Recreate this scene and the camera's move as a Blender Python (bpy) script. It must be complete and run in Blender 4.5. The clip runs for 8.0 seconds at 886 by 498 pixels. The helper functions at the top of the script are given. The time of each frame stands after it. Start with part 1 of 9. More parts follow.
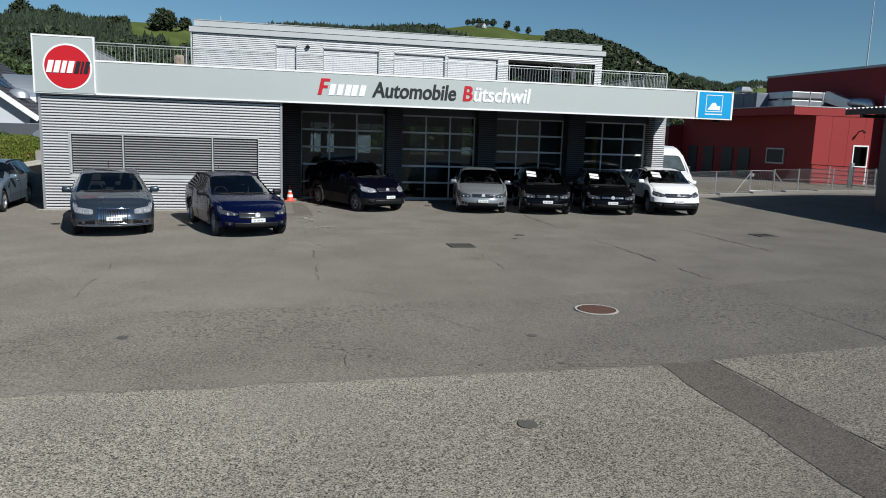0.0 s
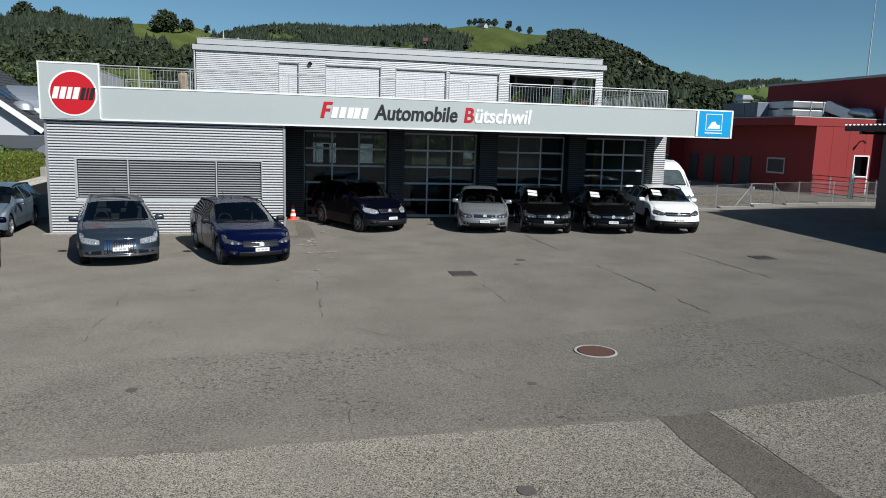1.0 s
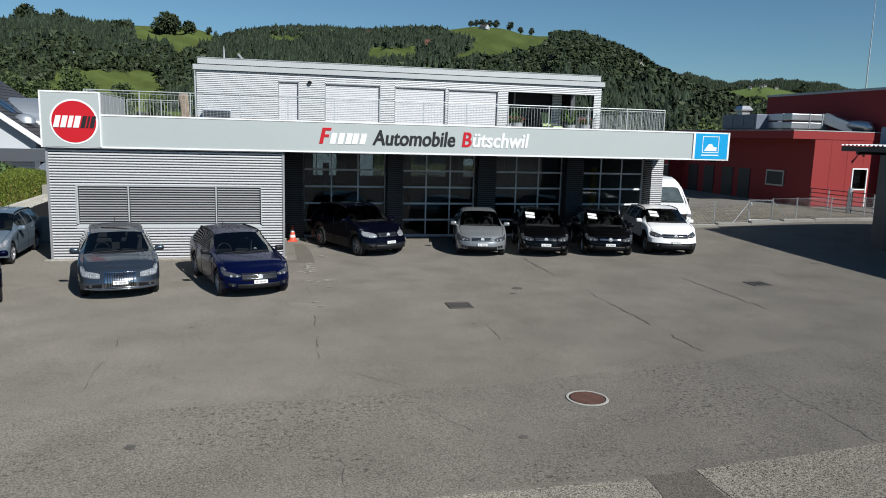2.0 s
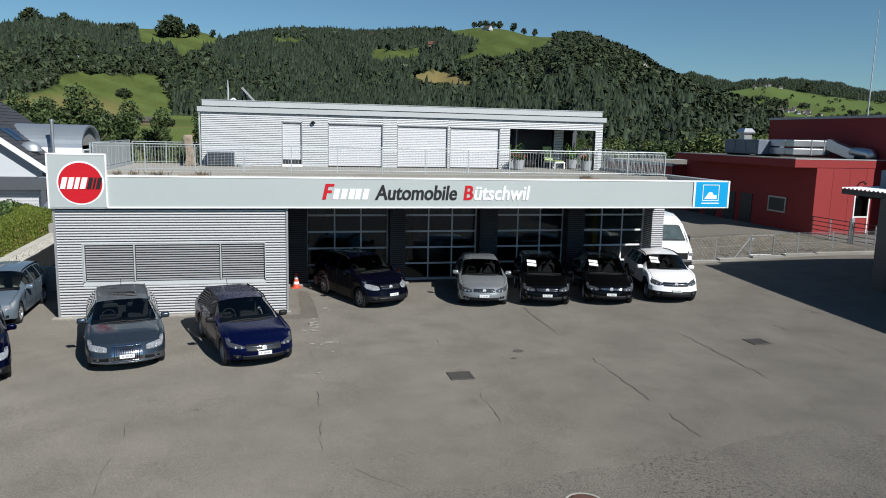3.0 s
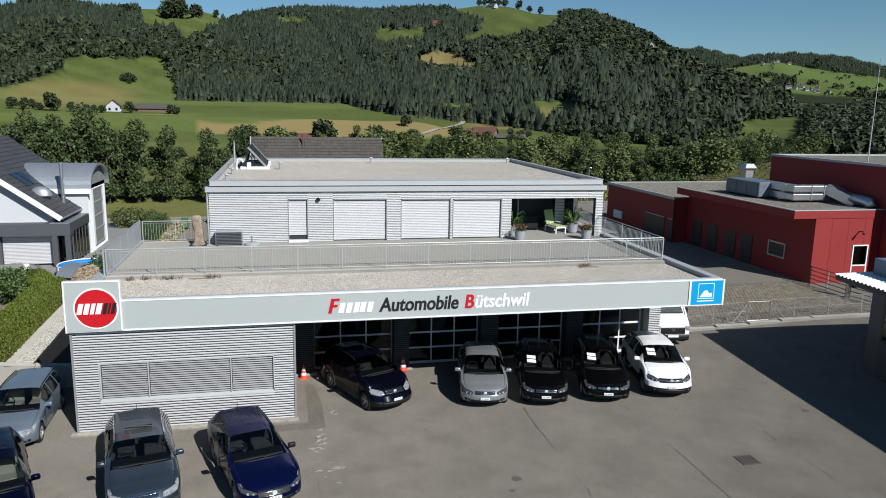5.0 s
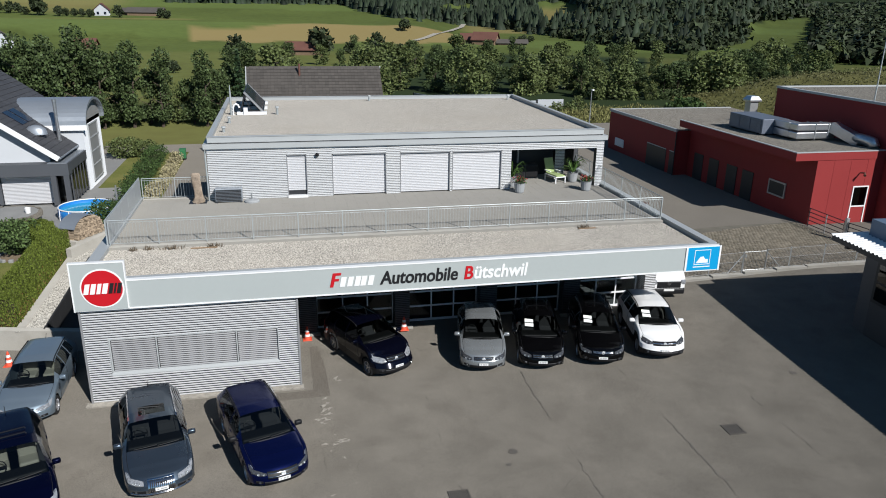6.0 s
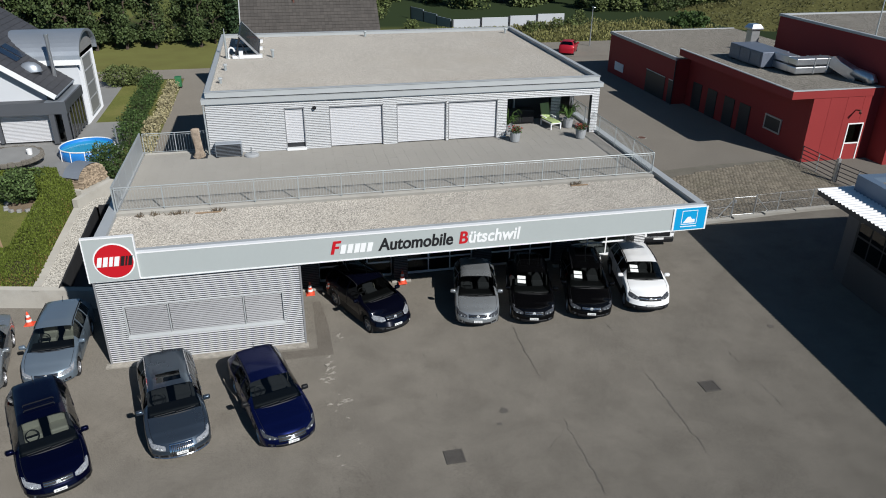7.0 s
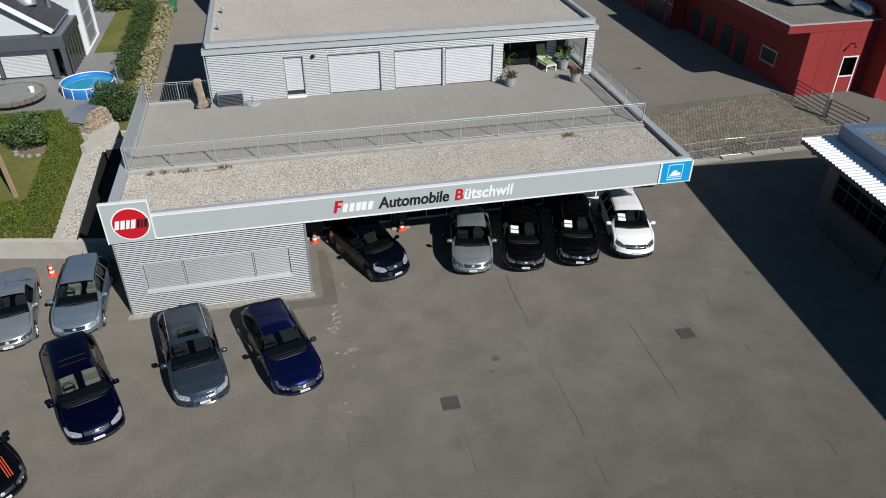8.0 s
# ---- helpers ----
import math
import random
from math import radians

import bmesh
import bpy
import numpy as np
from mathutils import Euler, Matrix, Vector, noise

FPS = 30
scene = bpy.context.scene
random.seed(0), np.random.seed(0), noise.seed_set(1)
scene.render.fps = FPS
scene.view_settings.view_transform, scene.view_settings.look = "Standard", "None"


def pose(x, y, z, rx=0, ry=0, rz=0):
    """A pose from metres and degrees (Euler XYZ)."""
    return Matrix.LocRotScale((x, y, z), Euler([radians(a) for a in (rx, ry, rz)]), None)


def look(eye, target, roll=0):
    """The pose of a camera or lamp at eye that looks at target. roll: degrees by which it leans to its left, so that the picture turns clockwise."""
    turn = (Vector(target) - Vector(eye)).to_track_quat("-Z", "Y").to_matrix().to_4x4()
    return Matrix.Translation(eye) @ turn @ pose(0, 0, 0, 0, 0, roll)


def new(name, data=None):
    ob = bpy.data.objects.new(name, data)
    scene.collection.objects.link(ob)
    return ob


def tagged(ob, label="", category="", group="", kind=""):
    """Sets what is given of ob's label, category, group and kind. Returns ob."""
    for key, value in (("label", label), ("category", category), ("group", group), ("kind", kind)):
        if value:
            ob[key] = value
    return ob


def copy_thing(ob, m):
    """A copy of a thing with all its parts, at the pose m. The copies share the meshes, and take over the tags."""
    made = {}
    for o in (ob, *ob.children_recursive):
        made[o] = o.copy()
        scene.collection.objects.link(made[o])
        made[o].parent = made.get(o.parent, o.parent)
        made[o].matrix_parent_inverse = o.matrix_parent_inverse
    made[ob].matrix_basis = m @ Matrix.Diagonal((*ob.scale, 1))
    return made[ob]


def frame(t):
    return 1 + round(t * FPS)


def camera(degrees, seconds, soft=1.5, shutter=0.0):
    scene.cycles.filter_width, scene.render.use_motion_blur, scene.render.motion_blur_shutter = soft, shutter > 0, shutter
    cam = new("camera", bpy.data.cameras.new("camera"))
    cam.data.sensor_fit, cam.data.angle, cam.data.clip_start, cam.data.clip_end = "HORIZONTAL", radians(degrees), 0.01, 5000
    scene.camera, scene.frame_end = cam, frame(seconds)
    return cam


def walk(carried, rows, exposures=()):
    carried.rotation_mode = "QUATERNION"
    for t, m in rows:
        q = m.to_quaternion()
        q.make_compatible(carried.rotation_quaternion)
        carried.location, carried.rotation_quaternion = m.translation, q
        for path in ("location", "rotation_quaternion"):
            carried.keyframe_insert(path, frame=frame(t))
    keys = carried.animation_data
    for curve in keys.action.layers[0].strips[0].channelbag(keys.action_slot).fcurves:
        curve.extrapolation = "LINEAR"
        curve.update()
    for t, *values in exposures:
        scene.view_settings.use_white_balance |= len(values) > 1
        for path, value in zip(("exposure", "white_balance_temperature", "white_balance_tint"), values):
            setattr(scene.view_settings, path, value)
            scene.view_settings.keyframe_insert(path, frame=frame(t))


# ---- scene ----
cam = camera(63.0, 8.0, 1.0)
PATH = [
    (0, (6.864, -24.815, 2.749), (7.326, -22.894, 2.436), 1.8),
    (0.5, (6.843, -24.865, 3.14), (7.301, -22.944, 2.827), 1.6),
    (1, (6.83, -24.905, 3.493), (7.286, -22.983, 3.179), 1.6),
    (2.5, (6.962, -25.004, 5.084), (7.408, -23.08, 4.772), 1.4),
    (3, (6.962, -24.944, 6.186), (7.402, -23.018, 5.873), 1.3),
    (3.5, (6.994, -24.879, 7.387), (7.43, -22.952, 7.074), 1.3),
    (4, (6.988, -24.903, 8.709), (7.421, -22.976, 8.393), 1.2),
    (4.2, (7.009, -24.912, 9.233), (7.439, -22.985, 8.916), 1.1),
    (5.3, (6.985, -24.945, 11.681), (7.407, -23.04, 11.241), 1.1),
    (5.5, (7.025, -24.833, 12.187), (7.445, -22.942, 11.691), 1.1),
    (6, (7.067, -24.547, 13.479), (7.48, -22.695, 12.845), 0.9),
    (6.5, (7.115, -24.734, 14.756), (7.518, -22.927, 13.998), 0.8),
    (7, (7.186, -24.683, 16.095), (7.579, -22.932, 15.212), 0.6),
    (7.5, (7.212, -24.792, 17.452), (7.592, -23.102, 16.452), 0.5),
    (8, (7.232, -25.104, 18.754), (7.596, -23.485, 17.638), 0.3),
]
EXPOSURES = [(0, -0.07, 6250, 8), (2.5, 0.05, 6250, 8), (4, 0.08, 6250, 8), (5.5, 0.02, 6300, 9), (6.5, -0.07, 6300, 9), (8, -0.16, 6350, 9)]
SKY_STRENGTH, SUN_STRENGTH = 0.063, 5.4
walk(cam, [(t, look(eye, target, roll)) for t, eye, target, roll in PATH], EXPOSURES)

# ---- world, sun, exposure ----
SUN_WAY = Vector((-0.62, 1.27, -1.0)).normalized()
SUN_ELEVATION = math.asin(-SUN_WAY.z)
SUN_AZIMUTH = math.atan2(-SUN_WAY.x, -SUN_WAY.y)

world = bpy.data.worlds.new("summer_sky")
scene.world = world
world.use_nodes = True
wn = world.node_tree.nodes
sky_node = wn.new("ShaderNodeTexSky")
sky_node.sky_type = "NISHITA"
sky_node.sun_disc = False
sky_node.sun_elevation = SUN_ELEVATION
sky_node.sun_rotation = SUN_AZIMUTH
sky_node.altitude = 900
sky_node.air_density = 1.0
sky_node.dust_density = 0.05
sky_node.ozone_density = 4.0
wn["Background"].inputs["Strength"].default_value = SKY_STRENGTH
tint = wn.new("ShaderNodeVectorMath")
tint.operation = "MULTIPLY"
tint.inputs[1].default_value = (0.9, 1.07, 1.05)
world.node_tree.links.new(sky_node.outputs["Color"], tint.inputs[0])
world.node_tree.links.new(tint.outputs["Vector"], wn["Background"].inputs["Color"])

sun_data = bpy.data.lights.new("sun", "SUN")
sun_data.energy = SUN_STRENGTH
sun_data.angle = radians(0.53)
sun_data.color = (1.0, 0.965, 0.91)
sun_lamp = new("sun", sun_data)
sun_lamp.rotation_euler = SUN_WAY.to_track_quat("-Z", "Y").to_euler()


# ---- materials ----
def material(name, color, rough=0.7, metal=0.0, var=0.15, big=0.6, fine=40.0, bump=0.15,
             stain=None, stain_amount=0.35, stain_scale=0.25, island=0.0, piece=0.0, coat=0.0, local=False, spec=0.5, grain=None, pits=0.0, speckle=0.0, stones=55.0):
    """A procedural surface: two scales of colour variation, fine relief, optional stains and per-piece variation."""
    m = bpy.data.materials.new(name)
    m.use_nodes = True
    nt = m.node_tree
    N, K = nt.nodes, nt.links.new
    bsdf = N["Principled BSDF"]
    bsdf.inputs["Metallic"].default_value = metal
    bsdf.inputs["Specular IOR Level"].default_value = 0.15 if rough >= 0.85 and spec == 0.5 else spec
    if rough >= 0.85:
        bsdf.inputs["Diffuse Roughness"].default_value = 1.0
    if coat:
        bsdf.inputs["Coat Weight"].default_value = coat
        bsdf.inputs["Coat Roughness"].default_value = 0.03
    if local:
        where = N.new("ShaderNodeTexCoord").outputs["Object"]
    else:
        where = N.new("ShaderNodeNewGeometry").outputs["Position"]

    def noise_at(scale, detail):
        n = N.new("ShaderNodeTexNoise")
        n.inputs["Scale"].default_value = scale
        n.inputs["Detail"].default_value = detail
        n.inputs["Roughness"].default_value = 0.6
        K(where, n.inputs["Vector"])
        return n.outputs["Fac"]

    def maths(op, a, b):
        n = N.new("ShaderNodeMath")
        n.operation = op
        for i, v in enumerate((a, b)):
            if isinstance(v, (int, float)):
                n.inputs[i].default_value = v
            else:
                K(v, n.inputs[i])
        return n.outputs[0]

    large, small = noise_at(big, 5), noise_at(fine, 4)
    shade = maths("ADD", maths("MULTIPLY", maths("SUBTRACT", large, 0.5), var * 2.2),
                  maths("MULTIPLY", maths("SUBTRACT", small, 0.5), (var if grain is None else grain) * 2.0))
    if speckle:
        cells = N.new("ShaderNodeTexVoronoi")
        cells.inputs["Scale"].default_value = stones
        K(where, cells.inputs["Vector"])
        tone_of = N.new("ShaderNodeSeparateColor")
        K(cells.outputs["Color"], tone_of.inputs["Color"])
        shade = maths("ADD", shade, maths("MULTIPLY", maths("SUBTRACT", tone_of.outputs[0], 0.5), speckle * 2.0))
    if island:
        shade = maths("ADD", shade, maths("MULTIPLY", maths("SUBTRACT", N.new("ShaderNodeNewGeometry").outputs["Random Per Island"], 0.5), island * 2))
    if piece:
        shade = maths("ADD", shade, maths("MULTIPLY", maths("SUBTRACT", N.new("ShaderNodeObjectInfo").outputs["Random"], 0.5), piece * 2))
    factor = maths("ADD", shade, 1.0)
    tone = N.new("ShaderNodeVectorMath")
    tone.operation = "SCALE"
    tone.inputs[0].default_value = color
    K(factor, tone.inputs["Scale"])
    out = tone.outputs[0]
    if stain:
        ramp = N.new("ShaderNodeMapRange")
        ramp.inputs["From Min"].default_value = 0.5
        ramp.inputs["From Max"].default_value = 0.68
        K(noise_at(stain_scale, 6), ramp.inputs["Value"])
        mix = N.new("ShaderNodeMix")
        mix.data_type = "RGBA"
        K(maths("MULTIPLY", ramp.outputs[0], stain_amount), mix.inputs["Factor"])
        K(out, mix.inputs[6])
        mix.inputs[7].default_value = (*stain, 1)
        out = mix.outputs[2]
    if pits:
        masks = []
        for scale, detail, a, b in ((13.0, 5, 0.54, 0.62), (0.45, 4, 0.44, 0.6)):
            ramp = N.new("ShaderNodeMapRange")
            ramp.inputs["From Min"].default_value = a
            ramp.inputs["From Max"].default_value = b
            K(noise_at(scale, detail), ramp.inputs["Value"])
            masks.append(ramp.outputs[0])
        dark = N.new("ShaderNodeVectorMath")
        dark.operation = "SCALE"
        K(out, dark.inputs[0])
        K(maths("SUBTRACT", 1.0, maths("MULTIPLY", maths("MULTIPLY", masks[0], masks[1]), pits)), dark.inputs["Scale"])
        out = dark.outputs[0]
    K(out, bsdf.inputs["Base Color"])
    K(maths("ADD", maths("MULTIPLY", maths("SUBTRACT", large, 0.5), 0.25 * rough), rough), bsdf.inputs["Roughness"])
    if bump:
        b = N.new("ShaderNodeBump")
        b.inputs["Strength"].default_value = bump
        b.inputs["Distance"].default_value = 0.02
        K(small, b.inputs["Height"])
        K(b.outputs[0], bsdf.inputs["Normal"])
    return m


def clear_glass(name, tint, gloss=1.0, rough=0.0):
    """Thin pane: tinted see-through with a Fresnel reflection."""
    m = bpy.data.materials.new(name)
    m.use_nodes = True
    N, K = m.node_tree.nodes, m.node_tree.links.new
    N.remove(N["Principled BSDF"])
    see, shine, mix, fr = N.new("ShaderNodeBsdfTransparent"), N.new("ShaderNodeBsdfGlossy"), N.new("ShaderNodeMixShader"), N.new("ShaderNodeFresnel")
    see.inputs["Color"].default_value = (*tint, 1)
    shine.inputs["Color"].default_value = (gloss, gloss, gloss, 1)
    shine.inputs["Roughness"].default_value = rough
    fr.inputs["IOR"].default_value = 1.55
    K(fr.outputs[0], mix.inputs[0])
    K(see.outputs[0], mix.inputs[1])
    K(shine.outputs[0], mix.inputs[2])
    K(mix.outputs[0], N["Material Output"].inputs["Surface"])
    return m


def car_paint(name, color, metal=0.5, rough=0.4, coat=0.45):
    return material(name, color, rough=rough, metal=metal, var=0.05, big=1.5, fine=300, bump=0.0, coat=coat, local=True, spec=0.1)


def leaf_material(name, color, island=0.45, big=0.15):
    m = material(name, color, rough=0.65, var=0.22, big=big, fine=3.0, bump=0.0, island=island, spec=0.25)
    return m


ASPHALT = material("worn_asphalt", (0.148, 0.1345, 0.1155), rough=0.9, var=0.3, grain=0.9, big=0.5, fine=42, bump=0.25, speckle=0.22, stones=70, pits=0.22, stain=(0.105, 0.094, 0.079), stain_amount=0.35, stain_scale=0.9)
ROAD_ASPHALT = material("coarse_road_asphalt", (0.188, 0.171, 0.143), rough=0.92, var=0.22, grain=2.0, big=0.5, fine=62, bump=0.2, speckle=0.68, stones=70, pits=0.35, stain=(0.14, 0.128, 0.112), stain_amount=0.45, stain_scale=0.3)
PATCH_ASPHALT = material("newer_asphalt_patch", (0.112, 0.1, 0.085), speckle=0.3, stones=70, rough=0.9, var=0.25, grain=1.2, big=0.8, fine=55, bump=0.5)
OLD_ASPHALT = material("older_coarse_asphalt", (0.136, 0.124, 0.107), rough=0.92, var=0.3, grain=1.0, speckle=0.3, stones=55, big=0.6, fine=40, bump=0.35, pits=0.55, stain=(0.15, 0.137, 0.118), stain_amount=0.5, stain_scale=0.8)
SEAM_TAR = material("tar_seam", (0.119, 0.107, 0.093), rough=0.7, var=0.3, big=2, fine=30)
DRIVE_ASPHALT = material("drive_asphalt", (0.1548, 0.1404, 0.121), rough=0.9, var=0.14, grain=0.5, big=0.3, fine=25, bump=0.4)
PALE_SPILL = material("pale_cement_spill", (0.25, 0.232, 0.203), rough=0.9, var=0.6, big=5, fine=30)
CONCRETE = material("pale_concrete", (0.33, 0.315, 0.285), rough=0.85, var=0.14, big=0.9, fine=30, bump=0.3, stain=(0.22, 0.2, 0.17), stain_scale=0.8)
GREY_STONE = material("grey_slab_stone", (0.27, 0.265, 0.255), rough=0.8, var=0.18, big=0.8, fine=22, bump=0.3)
GRAVEL = material("grey_gravel", (0.33, 0.312, 0.278), speckle=0.45, stones=20, rough=0.95, var=0.2, grain=1.8, big=0.9, fine=19, bump=1.2)
ROOF_GRAVEL = material("tan_roof_gravel", (0.335, 0.31, 0.273), speckle=0.32, stones=36, rough=0.95, var=0.2, grain=2.0, big=0.6, fine=22, bump=0.8, stain=(0.32, 0.29, 0.245), stain_amount=0.35, stain_scale=0.3)
UPPER_GRAVEL = material("fine_grey_roof_gravel", (0.305, 0.283, 0.252), speckle=0.3, stones=26, rough=0.95, var=0.1, grain=1.5, big=0.35, fine=46, bump=0.6, stain=(0.26, 0.235, 0.2), stain_amount=0.35, stain_scale=0.22)
RED_ROOF_GRAVEL = material("grey_roof_gravel", (0.168, 0.154, 0.133), speckle=0.5, stones=16, rough=0.95, var=0.2, grain=1.3, big=0.5, fine=15, bump=1.0)
PAVER = material("terrace_paver", (0.231, 0.2201, 0.1999), rough=0.85, var=0.08, grain=0.25, big=0.5, fine=30, bump=0.2, piece=0.012, stain=(0.235, 0.225, 0.205), stain_scale=0.5)
SETT = material("interlocking_paver", (0.18, 0.1575, 0.1237), rough=0.9, var=0.2, big=0.4, fine=30, bump=0.3, island=0.25, stain=(0.15, 0.14, 0.1), stain_scale=0.3)
JOINT = material("sandy_joint", (0.13, 0.12, 0.1), rough=0.95, var=0.3, big=1, fine=30)
RIBBED = material("silver_ribbed_cladding", (0.665, 0.67, 0.68), rough=0.4, metal=0.2, var=0.04, big=0.5, fine=20, bump=0.02)
# cladding joints; also the black that stands in for shade beside the garage
SHADOW_JOINT = material("black_joint_and_shade", (0.02, 0.02, 0.022), rough=0.8, var=0.2, bump=0.05)
RIBBED_DARK = material("anthracite_ribbed_cladding", (0.1, 0.102, 0.108), rough=0.38, metal=0.4, var=0.1, big=0.7, fine=20, bump=0.03)
SHUTTER = material("white_shutter_slats", (0.62, 0.62, 0.64), rough=0.45, metal=0.1, var=0.04, big=0.6, fine=25, bump=0.02)
BLIND = material("grey_blind_slats", (0.36, 0.36, 0.37), rough=0.4, metal=0.3, var=0.06, big=1, fine=20, bump=0.0)
FASCIA = material("pale_grey_fascia", (0.435, 0.468, 0.462), rough=0.4, metal=0.1, var=0.03, big=0.4, fine=9, bump=0.0)
METAL_TRIM = material("pale_metal_trim", (0.43, 0.445, 0.45), rough=0.45, metal=0.1, var=0.06, big=0.7, fine=14, bump=0.02)
WHITE = material("white_enamel", (0.8, 0.8, 0.8), rough=0.4, var=0.03, big=2, fine=20, bump=0.0)
SIGN_RED = material("sign_red", (0.5, 0.01, 0.018), rough=0.35, var=0.03, bump=0.0)
SIGN_BLACK = material("sign_black", (0.015, 0.015, 0.017), rough=0.4, var=0.03, bump=0.0)
SIGN_BLUE = material("sign_blue", (0.01, 0.31, 0.62), rough=0.35, var=0.03, bump=0.0)
GALVANISED = material("galvanised_steel", (0.46, 0.47, 0.48), rough=0.4, metal=0.7, var=0.15, big=2, fine=12, bump=0.03)
BRIGHT_DUCT = material("bright_spiral_duct", (0.62, 0.63, 0.65), rough=0.3, metal=0.85, var=0.12, big=1, fine=14, bump=0.05)
RAIL = material("pale_grey_rail", (0.42, 0.45, 0.455), rough=0.45, metal=0.3, var=0.06, bump=0.0)
ALU = material("aluminium_frame", (0.4, 0.4, 0.41), rough=0.4, metal=0.5, var=0.06, bump=0.0)
DARK_METAL = material("dark_metal", (0.035, 0.036, 0.04), rough=0.45, metal=0.3, var=0.12, bump=0.0)
RUBBER = material("black_rubber", (0.018, 0.018, 0.019), rough=0.8, var=0.2, bump=0.05)
PLASTIC = material("black_plastic", (0.013, 0.013, 0.0145), spec=0.25, rough=0.5, var=0.1, bump=0.0)
CLADDING_GREY = material("grey_bumper_plastic", (0.06, 0.062, 0.066), rough=0.55, var=0.1, bump=0.0)
RIM = material("alloy_rim", (0.5, 0.5, 0.52), rough=0.3, metal=0.8, var=0.06, bump=0.0)
BADGE = material("satin_badge", (0.55, 0.56, 0.57), rough=0.4, metal=0.2, var=0.1, bump=0.0)
CHROME = material("chrome", (0.75, 0.75, 0.77), rough=0.12, metal=1.0, var=0.03, bump=0.0)
LAMP_GLASS = material("clear_headlamp", (0.3, 0.31, 0.33), rough=0.15, metal=0.2, var=0.7, big=9, fine=22, bump=0.0, coat=0.6, local=True)
LAMP_REFLECTOR = material("lamp_reflector", (0.6, 0.62, 0.64), rough=0.25, metal=0.7, var=0.1, big=12, fine=30, bump=0.0, local=True)
LAMP_DARK = material("smoked_headlamp", (0.06, 0.062, 0.068), rough=0.12, metal=0.1, var=0.9, big=11, fine=24, bump=0.0, coat=0.5, local=True)
TAIL_RED = material("red_lamp_lens", (0.35, 0.012, 0.012), rough=0.15, var=0.1, bump=0.0, coat=1.0)
PLATE = material("white_plate", (0.75, 0.75, 0.74), rough=0.4, var=0.02, bump=0.0)
SEAT_CLOTH = material("dark_seat_cloth", (0.045, 0.045, 0.05), rough=0.9, var=0.15, bump=0.1)
SEAT_PALE = material("pale_seat_leather", (0.38, 0.36, 0.31), rough=0.6, var=0.1, bump=0.05)
PAPER = material("paper_sheet", (0.78, 0.8, 0.78), rough=0.7, var=0.03, bump=0.0)
CAR_GLASS = clear_glass("tinted_car_glass", (0.3, 0.345, 0.335))
DARK_GLASS = clear_glass("privacy_car_glass", (0.085, 0.095, 0.1))
PANE_GLASS = clear_glass("workshop_pane", (0.56, 0.61, 0.62))
WINDOW_GLASS = clear_glass("house_pane", (0.3, 0.33, 0.34))
RED_PANEL = material("red_facade_panel", (0.26, 0.034, 0.034), spec=0.2, rough=0.6, var=0.09, big=0.5, fine=12, bump=0.04, piece=0.05)
BLUE_GREY = material("blue_grey_fascia", (0.12, 0.17, 0.24), rough=0.5, metal=0.1, var=0.06, bump=0.0)
PLASTER = material("white_house_plaster", (0.544, 0.561, 0.5865), rough=0.85, var=0.05, big=0.4, fine=30, bump=0.1)
CREAM = material("cream_plaster", (0.51, 0.4845, 0.425), rough=0.85, var=0.08, bump=0.1)
ANTHRACITE = material("anthracite_panel", (0.075, 0.08, 0.09), rough=0.5, var=0.08, bump=0.0)
ROOF_TILE = material("dark_grey_roof_tile", (0.06, 0.06, 0.066), rough=0.7, var=0.2, big=0.6, fine=14, bump=0.1, piece=0.12, island=0.12)
BROWN_TILE = material("brown_roof_tile", (0.074, 0.065, 0.058), rough=0.75, var=0.2, big=0.5, fine=12, bump=0.1, island=0.15)
RUST_TILE = material("rust_red_roof_tile", (0.13, 0.055, 0.04), rough=0.8, var=0.25, big=0.4, fine=6, bump=0.1)
ZINC = material("zinc_roof_sheet", (0.36, 0.39, 0.43), rough=0.42, metal=0.55, var=0.1, big=0.6, fine=10, bump=0.02)
POOL_BLUE = material("blue_pool_liner", (0.02, 0.19, 0.55), rough=0.4, var=0.1, big=2, fine=12, bump=0.03)
POOL_WATER = material("pool_water", (0.04, 0.36, 0.6), rough=0.08, var=0.12, big=1.2, fine=7, bump=0.15)
WOOD = material("weathered_wood", (0.2, 0.14, 0.09), rough=0.85, var=0.3, big=2, fine=18, bump=0.3, island=0.25)
LOG_WOOD = material("peeled_log", (0.31, 0.25, 0.195), rough=0.85, var=0.5, big=4, fine=14, bump=0.7, stain=(0.12, 0.085, 0.06), stain_amount=0.6, stain_scale=3.0)
BARK = material("bark", (0.09, 0.07, 0.055), rough=0.95, var=0.3, big=2, fine=10, bump=0.6)
CONE_RED = material("cone_orange", (0.75, 0.1, 0.05), rough=0.5, var=0.06, bump=0.0)
GREEN_BIN = material("green_plastic", (0.03, 0.16, 0.06), rough=0.5, var=0.1, bump=0.0)
LIME = material("lime_fabric", (0.36, 0.45, 0.2), rough=0.8, var=0.1, bump=0.05)
POT_GREY = material("grey_pot", (0.33, 0.34, 0.35), rough=0.6, var=0.1, bump=0.05)
FLOWER_RED = material("red_flowers", (0.36, 0.03, 0.035), rough=0.6, var=0.2, bump=0.0, island=0.3)
LIFT_YELLOW = material("lift_yellow", (0.62, 0.45, 0.04), rough=0.45, var=0.1, bump=0.0)
WORKSHOP_WALL = material("workshop_wall", (0.5, 0.5, 0.47), rough=0.85, var=0.08, bump=0.05)
WORKSHOP_FLOOR = material("workshop_floor", (0.22, 0.22, 0.22), rough=0.5, var=0.15, big=0.5, fine=20)
